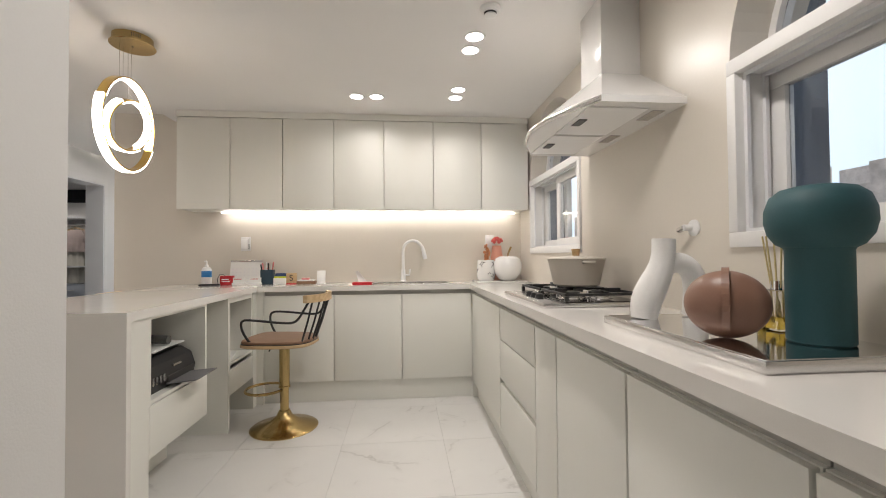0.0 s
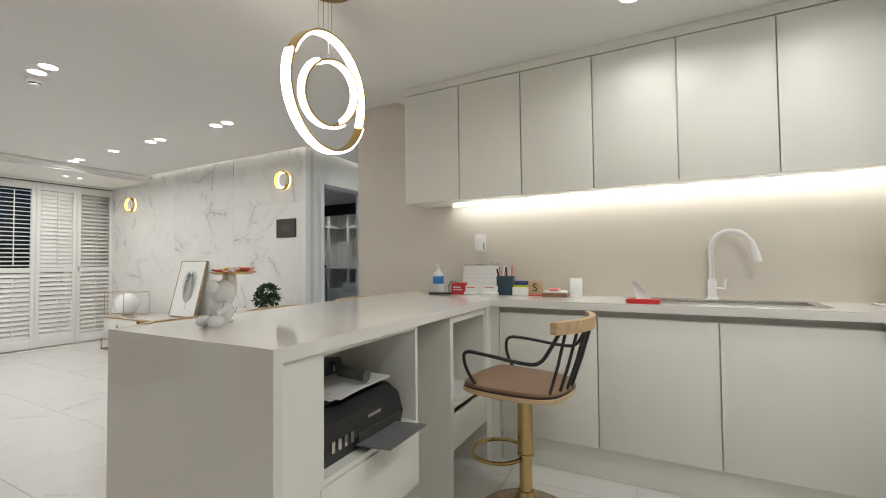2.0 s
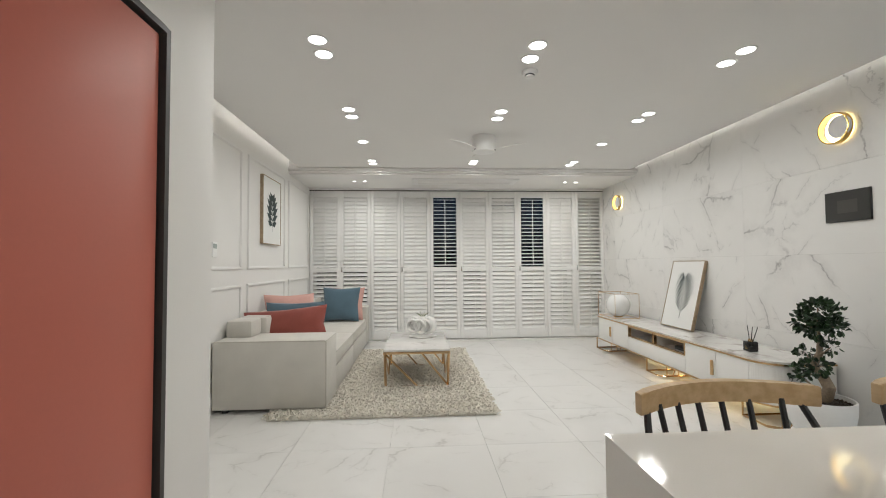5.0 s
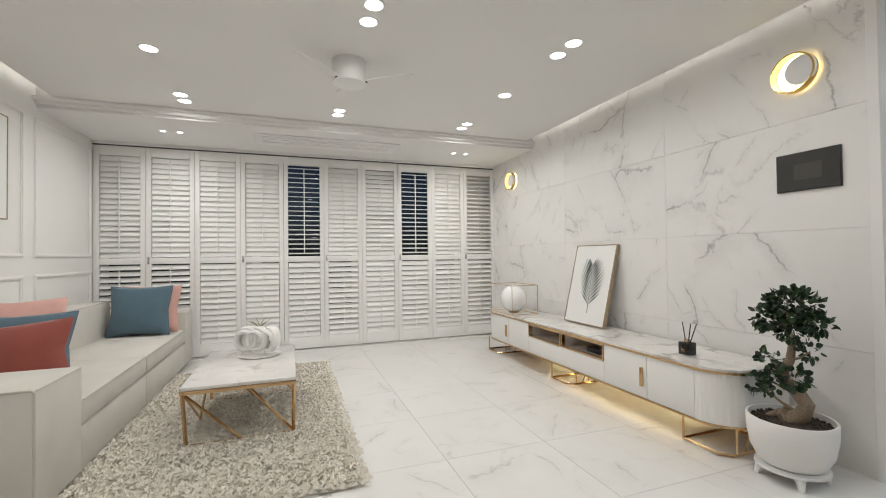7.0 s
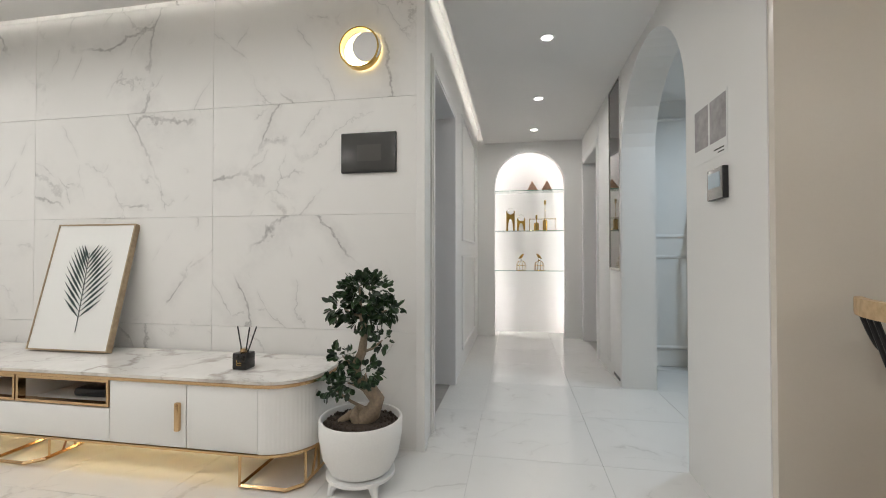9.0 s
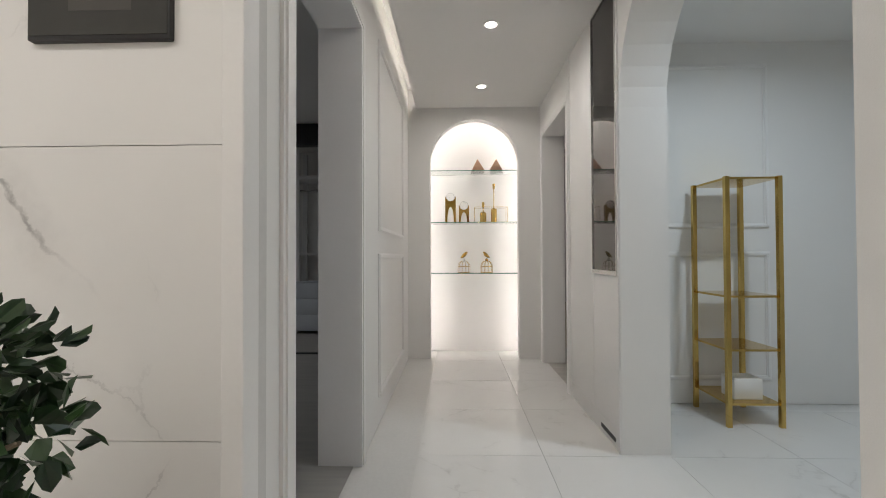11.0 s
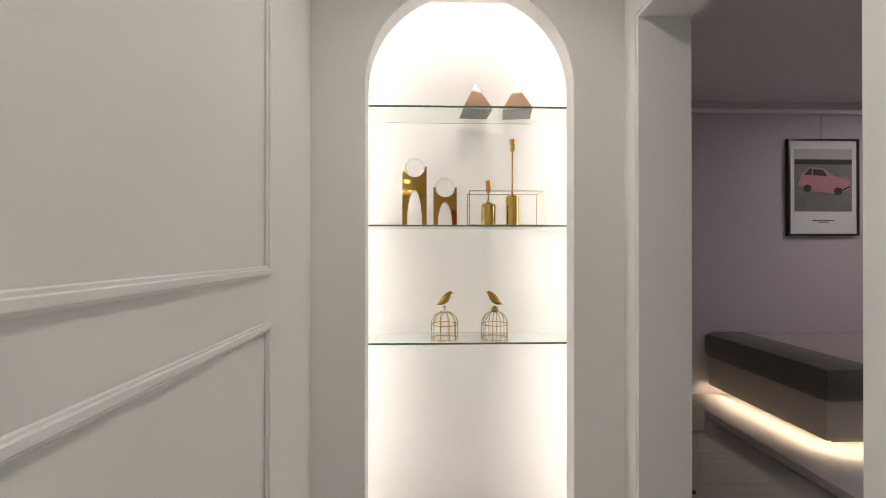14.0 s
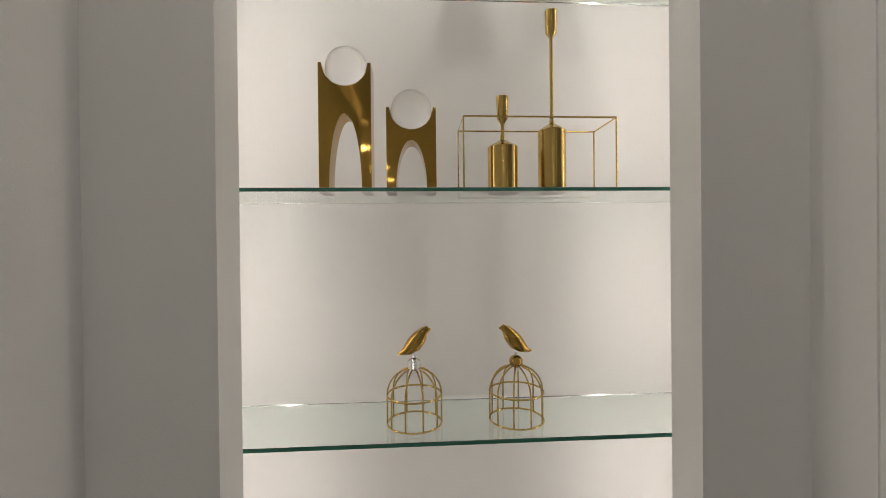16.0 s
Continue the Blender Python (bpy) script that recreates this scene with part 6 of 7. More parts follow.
def holder(x, h, w, label):
    ob = thing("crystal_holder", pose(x, 7.80, SH[1]), label, "ornament", "crystal holders")
    n, r = 14, 0.042
    hole_h, hole_w = h * 0.60, w * 0.62
    dip = w / 2 - 0.006
    left = [(-hole_w / 2 * math.cos(math.pi / 2 * i / n), hole_h * math.sin(math.pi / 2 * i / n)) for i in range(n + 1)]
    right = [(-p, q) for p, q in left[::-1]][1:]
    inner = left + right
    bm = bmesh.new()

    def top_at(u):
        return h - (dip * math.sqrt(max(0, 1 - (u / dip) ** 2)) if abs(u) < dip else 0)
    cols = sorted(set([-w / 2, w / 2, -dip, dip] + [p for p, q in inner] + [-dip + 2 * dip * i / 20 for i in range(21)]))

    def low_at(u):
        return hole_h * math.sqrt(max(0, 1 - (2 * u / hole_w) ** 2)) if abs(u) < hole_w / 2 else 0
    for u, v in zip(cols, cols[1:]):
        prism(bm, [(u, low_at(u)), (v, low_at(v)), (v, top_at(v)), (u, top_at(u))], "y", -0.025, 0.03)
    bmesh.ops.remove_doubles(bm, verts=bm.verts, dist=1e-5)
    part("arch_block", bm, M_MGOLD, ob, "mirror gold arched block", smooth=False)
    bm = bmesh.new()
    bmesh.ops.create_uvsphere(bm, u_segments=32, v_segments=20, radius=r, matrix=Matrix.Translation((0, 0, h - dip + r + 0.001)))
    part("crystal_ball", bm, M_CRYST, ob, "clear crystal ball")


holder(-3.022, 0.247, 0.102, "tall mirror gold arch holding a crystal ball")
holder(-2.893, 0.161, 0.098, "short mirror gold arch holding a crystal ball")


def candlestick(x, r, hb, ht, label):
    ob = thing("candlestick", pose(x, 7.80, SH[1]), label, "candlestick", "candlesticks")
    turned("body", M_GOLD, ob, [(0, 0), (r, 0), (r, hb), (r * 0.85, hb + 0.004), (0.008, hb + 0.014), (0, hb + 0.014)], seg=36)
    turned("stem", M_GOLD, ob, [(0.006, hb + 0.01), (0.0035, hb + 0.03), (0.0035, ht - 0.058), (0.006, ht - 0.052), (0, ht - 0.052)], seg=16)
    turned("cup", M_GOLD, ob, [(0.005, ht - 0.054), (0.011, ht - 0.045), (0.0125, ht), (0.010, ht), (0.009, ht - 0.04), (0, ht - 0.042)], seg=24)


candlestick(-2.706, 0.031, 0.088, 0.192, "short brushed gold cylinder candlestick")
candlestick(-2.603, 0.0285, 0.122, 0.37, "tall brushed gold cylinder candlestick")
ob = thing("wire_frame", pose(-2.632, 7.835, SH[1]), "slim gold wire box frame on the glass shelf", "ornament")
for z in (0.002, 0.146):
    bar("wire", M_GOLD, ob, [(-0.157, -0.055, z), (0.157, -0.055, z), (0.157, 0.055, z), (-0.157, 0.055, z)], 0.0018, 6, closed=True)
for x in (-0.157, 0.157):
    for y in (-0.055, 0.055):
        bar("wire", M_GOLD, ob, [(x, y, 0.002), (x, y, 0.146)], 0.0018, 6)


def birdcage(x, face, crystal):
    ob = thing("birdcage_ornament", pose(x, 7.845, SH[2]), "gold wire birdcage dome topped with a polished gold bird figure", "ornament", "birdcages")
    r, h = 0.058, 0.062
    for k in range(10):
        a = 2 * math.pi * k / 10
        pts = [(r * math.cos(a), r * math.sin(a), 0.001), (r * math.cos(a), r * math.sin(a), h)]
        pts += [(r * math.cos(b) * math.cos(a), r * math.cos(b) * math.sin(a), h + 0.056 * math.sin(b)) for b in [math.pi / 2 * i / 7 for i in range(1, 7)]]
        bar("cage_wire", M_GOLD, ob, pts, 0.0019, 5)
    for z in (0.0015, h):
        bar("hoop", M_GOLD, ob, [(r * math.cos(2 * math.pi * i / 30), r * math.sin(2 * math.pi * i / 30), z) for i in range(30)], 0.0021, 5, closed=True)
    turned("finial", M_CRYST if crystal else M_MGOLD, ob, [(0.015 * math.sin(math.pi * i / 12), 0.126 - 0.014 * math.cos(math.pi * i / 12)) for i in range(13)], seg=20)
    turned("pin", M_CHROME, ob, [(0.004, 0.108), (0.004, 0.146), (0, 0.146)], seg=10)
    bm = bmesh.new()
    s = face
    path = [(-0.036 * s, 0, 0.148), (-0.027 * s, 0, 0.149), (-0.014 * s, 0, 0.156), (0.0, 0, 0.168), (0.012 * s, 0, 0.183), (0.021 * s, 0, 0.195), (0.029 * s, 0, 0.200), (0.037 * s, 0, 0.199)]
    tube(bm, path, 0.01, 14, radii=[0.001, 0.0045, 0.012, 0.0175, 0.016, 0.0105, 0.0075, 0.001])
    part("bird_figure", bm, M_MGOLD, ob, "polished gold bird")


birdcage(-2.893, 1, True)
birdcage(-2.672, -1, False)

# ---- bedroom seen through the doorway ----
M_LINEN = fabric("pink_linen", (0.50, 0.42, 0.42), 300, 0.08)
M_GREYB = fabric("charcoal_blanket", (0.13, 0.115, 0.10), 300, 0.15)
ob = thing("bed", pose(0, 0, 0), "platform bed with a charcoal blanket over pale pink bedding", "bed")
piece("base", surface("bed_base", (0.52, 0.47, 0.40), 0.6), ob, (-0.79, 1.25, 8.24, 9.22, 0.13, 0.38), bevel=0.006)
piece("plinth", M_GREYF, ob, (-0.6, 1.15, 8.40, 9.2, 0.05, 0.13))
piece("mattress", M_LINEN, ob, (-0.77, 1.25, 8.26, 9.22, 0.38, 0.53), bevel=0.04)
piece("blanket", M_GREYB, ob, (-0.84, -0.50, 8.18, 9.23, 0.345, 0.548), bevel=0.06, label="charcoal blanket across the bed end")
piece("throw", M_LINEN, ob, (-0.49, 0.5, 8.19, 8.24, 0.09, 0.54), bevel=0.02, label="pale pink bedspread hanging down")
strip("bed_strip", M_BSTRIP, "warm LED strip glowing under the bed base", (-0.75, -0.735, 8.29, 9.2, 0.12, 0.129), (-0.72, 1.0, 8.28, 8.295, 0.12, 0.129))
ob = thing("ottoman", pose(-1.83, 8.2, 0.0015), "beige leather ottoman with a padded top beside the doorway", "ottoman")
M_OTTO = surface("beige_leather", (0.50, 0.43, 0.35), 0.5)
piece("body", M_OTTO, ob, (-0.16, 0.16, -0.22, 0.22, 0.02, 0.30), bevel=0.01)
piece("cushion", M_OTTO, ob, (-0.18, 0.19, -0.24, 0.24, 0.302, 0.44), bevel=0.025)
for sx in (-1, 1):
    for sy in (-1, 1):
        piece("foot", M_BLACK, ob, (sx * 0.13 - 0.02, sx * 0.13 + 0.02, sy * 0.19 - 0.02, sy * 0.19 + 0.02, 0, 0.02))
bm = bmesh.new()
box(bm, -1.02, 1.45, 7.70, 9.235, 0.0, 0.05, bevel=0.004)
single("bed_platform", bm, surface("pale_platform", (0.60, 0.56, 0.55), 0.45, 0, 60, 0.05, 0.02), "low pale platform under the floating bed", "platform")
M_LAM = wood("grey_laminate", (0.30, 0.285, 0.265), (0.36, 0.34, 0.315), 0.4, 0.5)
setting("floor_bedroom", M_LAM, (HR + 0.03, 1.49, 6.63, 9.235, -0.003, 0.0012))
ob = thing("car_poster", pose(0.135, 9.238, 1.29) @ Matrix.Diagonal((1.08, 1, 1, 1)), "black-framed poster of an old red car in a field", "picture")
bm = bmesh.new()
for q in ((-0.265, 0.265, 0, 0.014), (-0.265, 0.265, 0.746, 0.76), (-0.265, -0.251, 0.014, 0.746), (0.251, 0.265, 0.014, 0.746)):
    box(bm, q[0], q[1], -0.03, 0, q[2], q[3])
part("picture_frame", bm, M_BLACK, ob, smooth=False)
piece("mount", M_PAPER, ob, (-0.251, 0.251, -0.02, -0.001, 0.014, 0.746))
piece("field", surface("photo_field", (0.19, 0.19, 0.175), 0.6, 0, 90, 0.7, 0), ob, (-0.215, 0.215, -0.022, -0.0205, 0.19, 0.56))
piece("sky", surface("photo_sky", (0.50, 0.50, 0.49), 0.6), ob, (-0.215, 0.215, -0.022, -0.0205, 0.56, 0.68))
piece("treeline", surface("photo_woods", (0.05, 0.05, 0.045), 0.7), ob, (-0.215, 0.215, -0.0225, -0.022, 0.56, 0.60))
M_RCAR = surface("photo_red", (0.50, 0.24, 0.25), 0.6, 0, 40, 0.3, 0)
bm = bmesh.new()
prism(bm, [(-0.19, 0.40), (-0.1, 0.35), (0.12, 0.33), (0.2, 0.37), (0.2, 0.44), (0.08, 0.47), (0.0, 0.53), (-0.1, 0.54), (-0.16, 0.49)], "y", -0.0235, -0.0226)
part("car_print", bm, M_RCAR, ob, smooth=False)
shade = [[(-0.145, 0.478), (-0.09, 0.475), (-0.085, 0.525), (-0.10, 0.53)], [(-0.08, 0.475), (0.03, 0.468), (-0.005, 0.517), (-0.075, 0.525)], [(0.13, 0.345), (0.2, 0.38), (0.2, 0.392), (0.13, 0.36)]]
for x, z in ((-0.12, 0.372), (0.11, 0.35)):
    shade.append([(x + 0.03 * math.cos(k * math.pi / 8), z + 0.03 * math.sin(k * math.pi / 8)) for k in range(16)])
for outline in shade:
    bm = bmesh.new()
    prism(bm, outline, "y", -0.0243, -0.0236)
    part("car_print_detail", bm, bpy.data.materials["photo_woods"], ob, smooth=False)
piece("caption_bars", M_GREYF, ob, (-0.08, 0.08, -0.0215, -0.0202, 0.115, 0.122), (-0.04, 0.04, -0.0215, -0.0202, 0.10, 0.105))
bar("cord", M_GREYF, ob, [(0, -0.005, 0.76), (0, -0.005, 0.975)], 0.0015, 5)
detector(-0.2, 7.9, "white round smoke detector on the bedroom ceiling")
ob = thing("ceiling_light", pose(0.55, 8.2, CZ), "flat square LED ceiling light in the bedroom, on", "ceiling light")
piece("frame", M_WHITE, ob, (-0.22, 0.22, -0.22, 0.22, -0.05, 0), bevel=0.006)
M_COOL = glow("cool_panel", (1.0, 0.92, 0.96), 16.0)
piece("diffuser", M_COOL, ob, (-0.2, 0.2, -0.2, 0.2, -0.054, -0.0505))
setting("trim_bedroom", M_TRIM, (HR + 0.235, 1.5, 9.21, 9.24, 2.25, 2.28))

# ---- dressing room ----
downlight(-6.34, 8.35, power=2.6)
# second lamp is out of sight, added to lift the room's brightness
downlight(-5.25, 6.6, power=2.4, tint=(0.80, 0.90, 1.0))
setting("beam", M_BLACK, (-7.2, HX - 0.19, 8.06, 8.16, 2.12, CZ))
setting("floor_rail", M_GREYF, (-7.2, HX - 0.19, 7.80, 7.85, 0.0, 0.012))
setting("floor_dressing", M_LAM, (-7.2, HX - 0.03, MY + 0.13, 9.29, -0.003, 0.0012))
M_SYS = surface("wardrobe_white", (0.72, 0.72, 0.72), 0.5, 0, 120, 0.02, 0.02)
ob = thing("wardrobe_system", pose(0, 0, 0), "open white corner wardrobe system with posts, shelves and rails", "wardrobe")
for x in (-6.54, -5.75, -4.96, -4.17):
    piece("post", M_SYS, ob, (x - 0.025, x + 0.025, 8.93, 8.98, 0, 2.3))
    piece("post", M_SYS, ob, (x - 0.025, x + 0.025, 9.22, 9.27, 0, 2.3))
for y in (5.4, 6.2, 7.0, 7.85, 8.64):
    piece("post", M_SYS, ob, (-6.88, -6.83, y - 0.025, y + 0.025, 0, 2.3))
    piece("post", M_SYS, ob, (-7.17, -7.12, y - 0.025, y + 0.025, 0, 2.3))
for z, d in ((0.06, 0.03), (0.97, 0.03), (1.92, 0.04)):
    piece("shelf", M_SYS, ob, (-6.83, -3.98, 8.925, 9.29, z, z + d))
    piece("shelf", M_SYS, ob, (-7.19, -6.825, 5.2, 9.29, z + 0.0005, z + d))
bar("rail", M_STEEL, ob, [(-6.52, 9.08, 1.80), (-4.1, 9.08, 1.80)], 0.014, 10)
bar("rail", M_STEEL, ob, [(-7.0, 5.3, 1.80), (-7.0, 8.6, 1.80)], 0.014, 10)
M_CHEST = surface("blue_white_chest", (0.66, 0.69, 0.74), 0.45, 0, 120, 0.02, 0.01)
for x, w, n_ in ((-6.64, 0.98, 3), (-5.62, 0.98, 3)):
    ob = thing("drawer_chest", pose(x, 8.86, 0.001), "pale blue-white chest of three drawers under the hanging clothes", "chest", "wardrobe drawers")
    piece("body", M_CHEST, ob, (0.0, w, 0.02, 0.06, 0.03, 0.63))
    piece("top", M_CHEST, ob, (-0.01, w + 0.01, 0.0, 0.06, 0.631, 0.65), bevel=0.002)
    for k in range(n_):
        front = piece("drawer_front", M_CHEST, ob, (0.004, w - 0.004, 0, 0.019, 0.04 + 0.196 * k, 0.23 + 0.196 * k), bevel=0.002)
        piece("handle", M_WHITE, front, (w / 2 - 0.09, w / 2 + 0.09, -0.02, 0.0, 0.135 + 0.196 * k, 0.150 + 0.196 * k), bevel=0.004)
ob = thing("corner_chest", pose(-7.10, 8.86, 0.091), "low white chest of two drawers in the wardrobe corner", "chest")
piece("body", M_SYS, ob, (0.0, 0.43, 0.02, 0.06, 0.0, 0.42))
for k in range(2):
    piece("drawer_front", M_SYS, ob, (0.003, 0.427, 0, 0.019, 0.005 + 0.208 * k, 0.208 + 0.208 * k), bevel=0.002)
for k in range(3):
    ob = thing("storage_box", pose(-7.0, 8.30, 0.0915 + 0.172 * k), "cream storage box with a dark lid on the wardrobe base", "box", "wardrobe boxes")
    piece("body", M_PAPER, ob, (-0.16, 0.16, -0.20, 0.20, 0, 0.145), bevel=0.004)
    piece("lid", M_GREYF, ob, (-0.165, 0.165, -0.205, 0.205, 0.1455, 0.17), bevel=0.004)
bm = bmesh.new()
box(bm, -0.14, 0.14, -0.16, 0.16, 0, 0.07, bevel=0.03)
single("soft_bag", bm, M_BLACK, "dark folded bag lying on the wardrobe shelf", "bag", m=pose(-7.0, 8.42, 1.0015))
bm = bmesh.new()
box(bm, -0.8, 0.8, -0.55, 0.55, 0, 0.012, bevel=0.004)
single("grey_mat", bm, fabric("grey_mat_weave", (0.40, 0.42, 0.45)), "pale grey mat on the dressing room floor", "mat", m=pose(-5.85, 6.75, 0.0015, 0, 0, 20))


def garment(x, y, z, mat, label, tiers, sleeve):
    """Cloth on a hanger: rings given as (drop, half width, depth, ruffle)."""
    ob = thing("garment", pose(x, y, z), label, "clothing", "hanging clothes")
    bm = bmesh.new()
    rows = []
    for t, hw, dp, rf in tiers:
        rows.append([bm.verts.new((hw * math.cos(a) * (1 + rf * math.sin(9 * a)), dp * math.sin(a) * (1 + 2.5 * rf * math.sin(11 * a)), -t)) for a in [2 * math.pi * k / 72 for k in range(72)]])
    for p, q in zip(rows, rows[1:]):
        for k in range(72):
            bm.faces.new((p[k], p[(k + 1) % 72], q[(k + 1) % 72], q[k]))
    bm.faces.new(rows[0])
    part("cloth", bm, mat, ob)
    if sleeve:
        for s in (-1, 1):
            bar("sleeve", mat, ob, [(s * 0.16, 0, -0.02), (s * 0.215, 0, -0.12), (s * 0.235, 0, -0.30), (s * 0.24, 0, -0.44), (s * 0.24, 0, -0.47)], 0.05, 12, radii=[0.045, 0.055, 0.05, 0.045, 0.03])
    bar("hanger", M_OAK, ob, [(-0.17, 0, -0.01), (0, 0, 0.055), (0.17, 0, -0.01)], 0.008, 8)
    bar("hanger_hook", M_STEEL, ob, [(0, 0, 0.05), (0, 0, 0.075), (0.015, 0, 0.09), (0.015, 0.0, 0.075)], 0.003, 6)


garment(-6.19, 9.08, 1.71, fabric("blush_chiffon", (0.52, 0.42, 0.39), 300, 0.1), "blush ruffled blouse on a wooden hanger", [(0.0, 0.09, 0.04, 0), (0.05, 0.17, 0.06, 0.01), (0.16, 0.18, 0.075, 0.02), (0.26, 0.165, 0.07, 0.03), (0.262, 0.20, 0.085, 0.04), (0.34, 0.205, 0.09, 0.05), (0.342, 0.17, 0.075, 0.04), (0.345, 0.20, 0.09, 0.05), (0.44, 0.225, 0.10, 0.06)], True)
garment(-6.19, 9.085, 1.69, fabric("ivory_cotton", (0.62, 0.58, 0.50), 300, 0.1), "ivory tiered long skirt under a blouse", [(0.02, 0.06, 0.03, 0), (0.40, 0.15, 0.06, 0.02), (0.70, 0.19, 0.075, 0.04), (0.705, 0.20, 0.08, 0.05), (1.02, 0.24, 0.09, 0.06)], False)
garment(-5.35, 9.08, 1.71, M_PAPER, "long white dress on a wooden hanger", [(0.0, 0.09, 0.04, 0), (0.05, 0.17, 0.06, 0.01), (0.35, 0.14, 0.06, 0.02), (1.0, 0.22, 0.09, 0.05)], True)

# ---- small things on the island and worktop ----
bm = bmesh.new()
def ball(c, r, s=(1, 1, 1)):
    bmesh.ops.create_uvsphere(bm, u_segments=28, v_segments=18, radius=r, matrix=Matrix.Translation(c) @ Matrix.Diagonal((*s, 1)))
ball((0, 0, 0.08), 0.058, (0.95, 1, 1.3))
ball((0, 0, 0.19), 0.066, (1, 1.02, 1.08))
ball((0.0, -0.072, 0.226), 0.036)
ball((0.0, 0.042, 0.272), 0.036)
ball((-0.04, -0.09, 0.033), 0.033, (1, 1.5, 1))
ball((0.042, -0.085, 0.035), 0.035, (1, 1.5, 1))
ball((0.0, 0.06, 0.02), 0.018)
tube(bm, [(0.045, -0.01, 0.125), (0.062, -0.05, 0.09), (0.045, -0.085, 0.075)], 0.02, 14)
tube(bm, [(0.0, 0.045, 0.13), (0.0, 0.078, 0.185), (-0.005, 0.082, 0.24), (-0.01, 0.075, 0.292)], 0.02, 14)
for f in bm.faces:
    f.smooth = True
single("bear_figurine", bm, M_MATTW, "matt white seated bear figurine holding up a tray", "figurine", m=pose(-1.40, 2.195, CH + 0.001, 0, 0, 8) @ Matrix.Diagonal((0.61, 0.61, 0.61, 1)))
ob = thing("snack_tray", pose(-1.405, 2.238, CH + 0.179), "round gold tray of wrapped sweets on the figurine's arm", "tray")
turned("dish", M_GOLD, ob, [(0, 0), (0.06, 0), (0.08, 0.008), (0.081, 0.009), (0.06, 0.004), (0, 0.004)], seg=36)
random.seed(9)
cols = [surface("wrapper_red", (0.6, 0.06, 0.05), 0.3), surface("wrapper_gold", (0.75, 0.42, 0.08), 0.3), surface("wrapper_pink", (0.75, 0.25, 0.25), 0.3), surface("wrapper_white", (0.8, 0.75, 0.7), 0.35)]
for k in range(26):
    a, r = random.uniform(0, 6.28), 0.066 * math.sqrt(random.uniform(0, 1))
    o = piece("sweet", cols[k % 4], ob, (-0.016, 0.016, -0.007, 0.007, 0, 0.008), bevel=0.003)
    o.matrix_basis = pose(r * math.cos(a), r * math.sin(a), 0.004 + 0.006 * (k % 3), random.uniform(-15, 15), random.uniform(-15, 15), random.uniform(0, 360))

# printer
ob = thing("printer", pose(-0.945, 2.425, 0.4855), "black inkjet printer with its paper tray pulled out", "printer")
bm = bmesh.new()
prism(bm, [(-0.33, 0.0), (0.0, 0.0), (0.012, 0.05), (-0.01, 0.12), (-0.06, 0.15), (-0.33, 0.165)], "y", -0.215, 0.215)
part("body", bm, M_BLACK, ob, smooth=False)
piece("lid", M_BLACK, ob, (-0.31, -0.07, -0.205, 0.205, 0.155, 0.172), bevel=0.004)
piece("output_slot", M_GREYF, ob, (0.0, 0.016, -0.06, 0.19, 0.012, 0.055))
bm = bmesh.new()
prism(bm, [(0.01, 0.018), (0.01, 0.024), (0.15, 0.036), (0.15, 0.030)], "y", -0.07, 0.16)
part("paper_tray", bm, surface("grey_plastic", (0.16, 0.16, 0.17), 0.4), ob, "grey paper tray", smooth=False)
for k in range(4):
    piece("ink_window", M_STEEL, ob, (0.004, 0.014, -0.19 + 0.03 * k, -0.175 + 0.03 * k, 0.04, 0.075))
piece("logo_bar", M_STEEL, ob, (-0.003, 0.008, 0.0, 0.075, 0.088, 0.098))
ob = thing("paper_stack", pose(-1.10, 2.46, 0.6585), "loose stack of white paper lying on the printer", "paper")
for k in range(6):
    o = piece("sheet", M_PAPER, ob, (-0.105, 0.105, -0.148, 0.148, 0, 0.001))
    o.matrix_basis = pose(random.uniform(-0.02, 0.02), random.uniform(-0.02, 0.03), 0.0014 * k, 0, 0, random.uniform(-14, 14))
ob = thing("hand_gimbal", pose(-1.13, 2.50, 0.668, 0, 0, -80) @ Matrix.Diagonal((1.1, 1.1, 1.1, 1)), "dark grey handheld camera gimbal lying on the paper", "gimbal")
M_GIM = surface("gimbal_grey", (0.10, 0.105, 0.10), 0.4)
bar("handle", M_GIM, ob, [(0.0, 0.0, 0.03), (0.03, 0.12, 0.025)], 0.02, 14)
bar("neck", M_GIM, ob, [(0.0, 0.0, 0.03), (-0.03, -0.03, 0.055), (-0.02, -0.07, 0.05)], 0.016, 12)
turned("motor", M_GIM, ob, [(0.026, 0), (0.026, 0.045), (0.02, 0.05), (0, 0.05)], (-0.02, -0.07, 0.01), 20)
piece("clamp", M_GIM, ob, (-0.05, 0.02, -0.13, -0.1, 0.01, 0.05), bevel=0.008)
ob = thing("paper_stack", pose(-1.05, 3.2, 0.441), "few white papers with a dark item in the small cubby", "paper")
piece("sheet", M_PAPER, ob, (-0.1, 0.1, -0.14, 0.14, 0, 0.004)).matrix_basis = pose(0, 0, 0, 0, 0, 14)
piece("dark_item", M_BLACK, ob, (-0.05, 0.05, -0.06, 0.06, 0.005, 0.08), bevel=0.02).matrix_basis = pose(-0.12, -0.1, 0, 0, 0, 20)

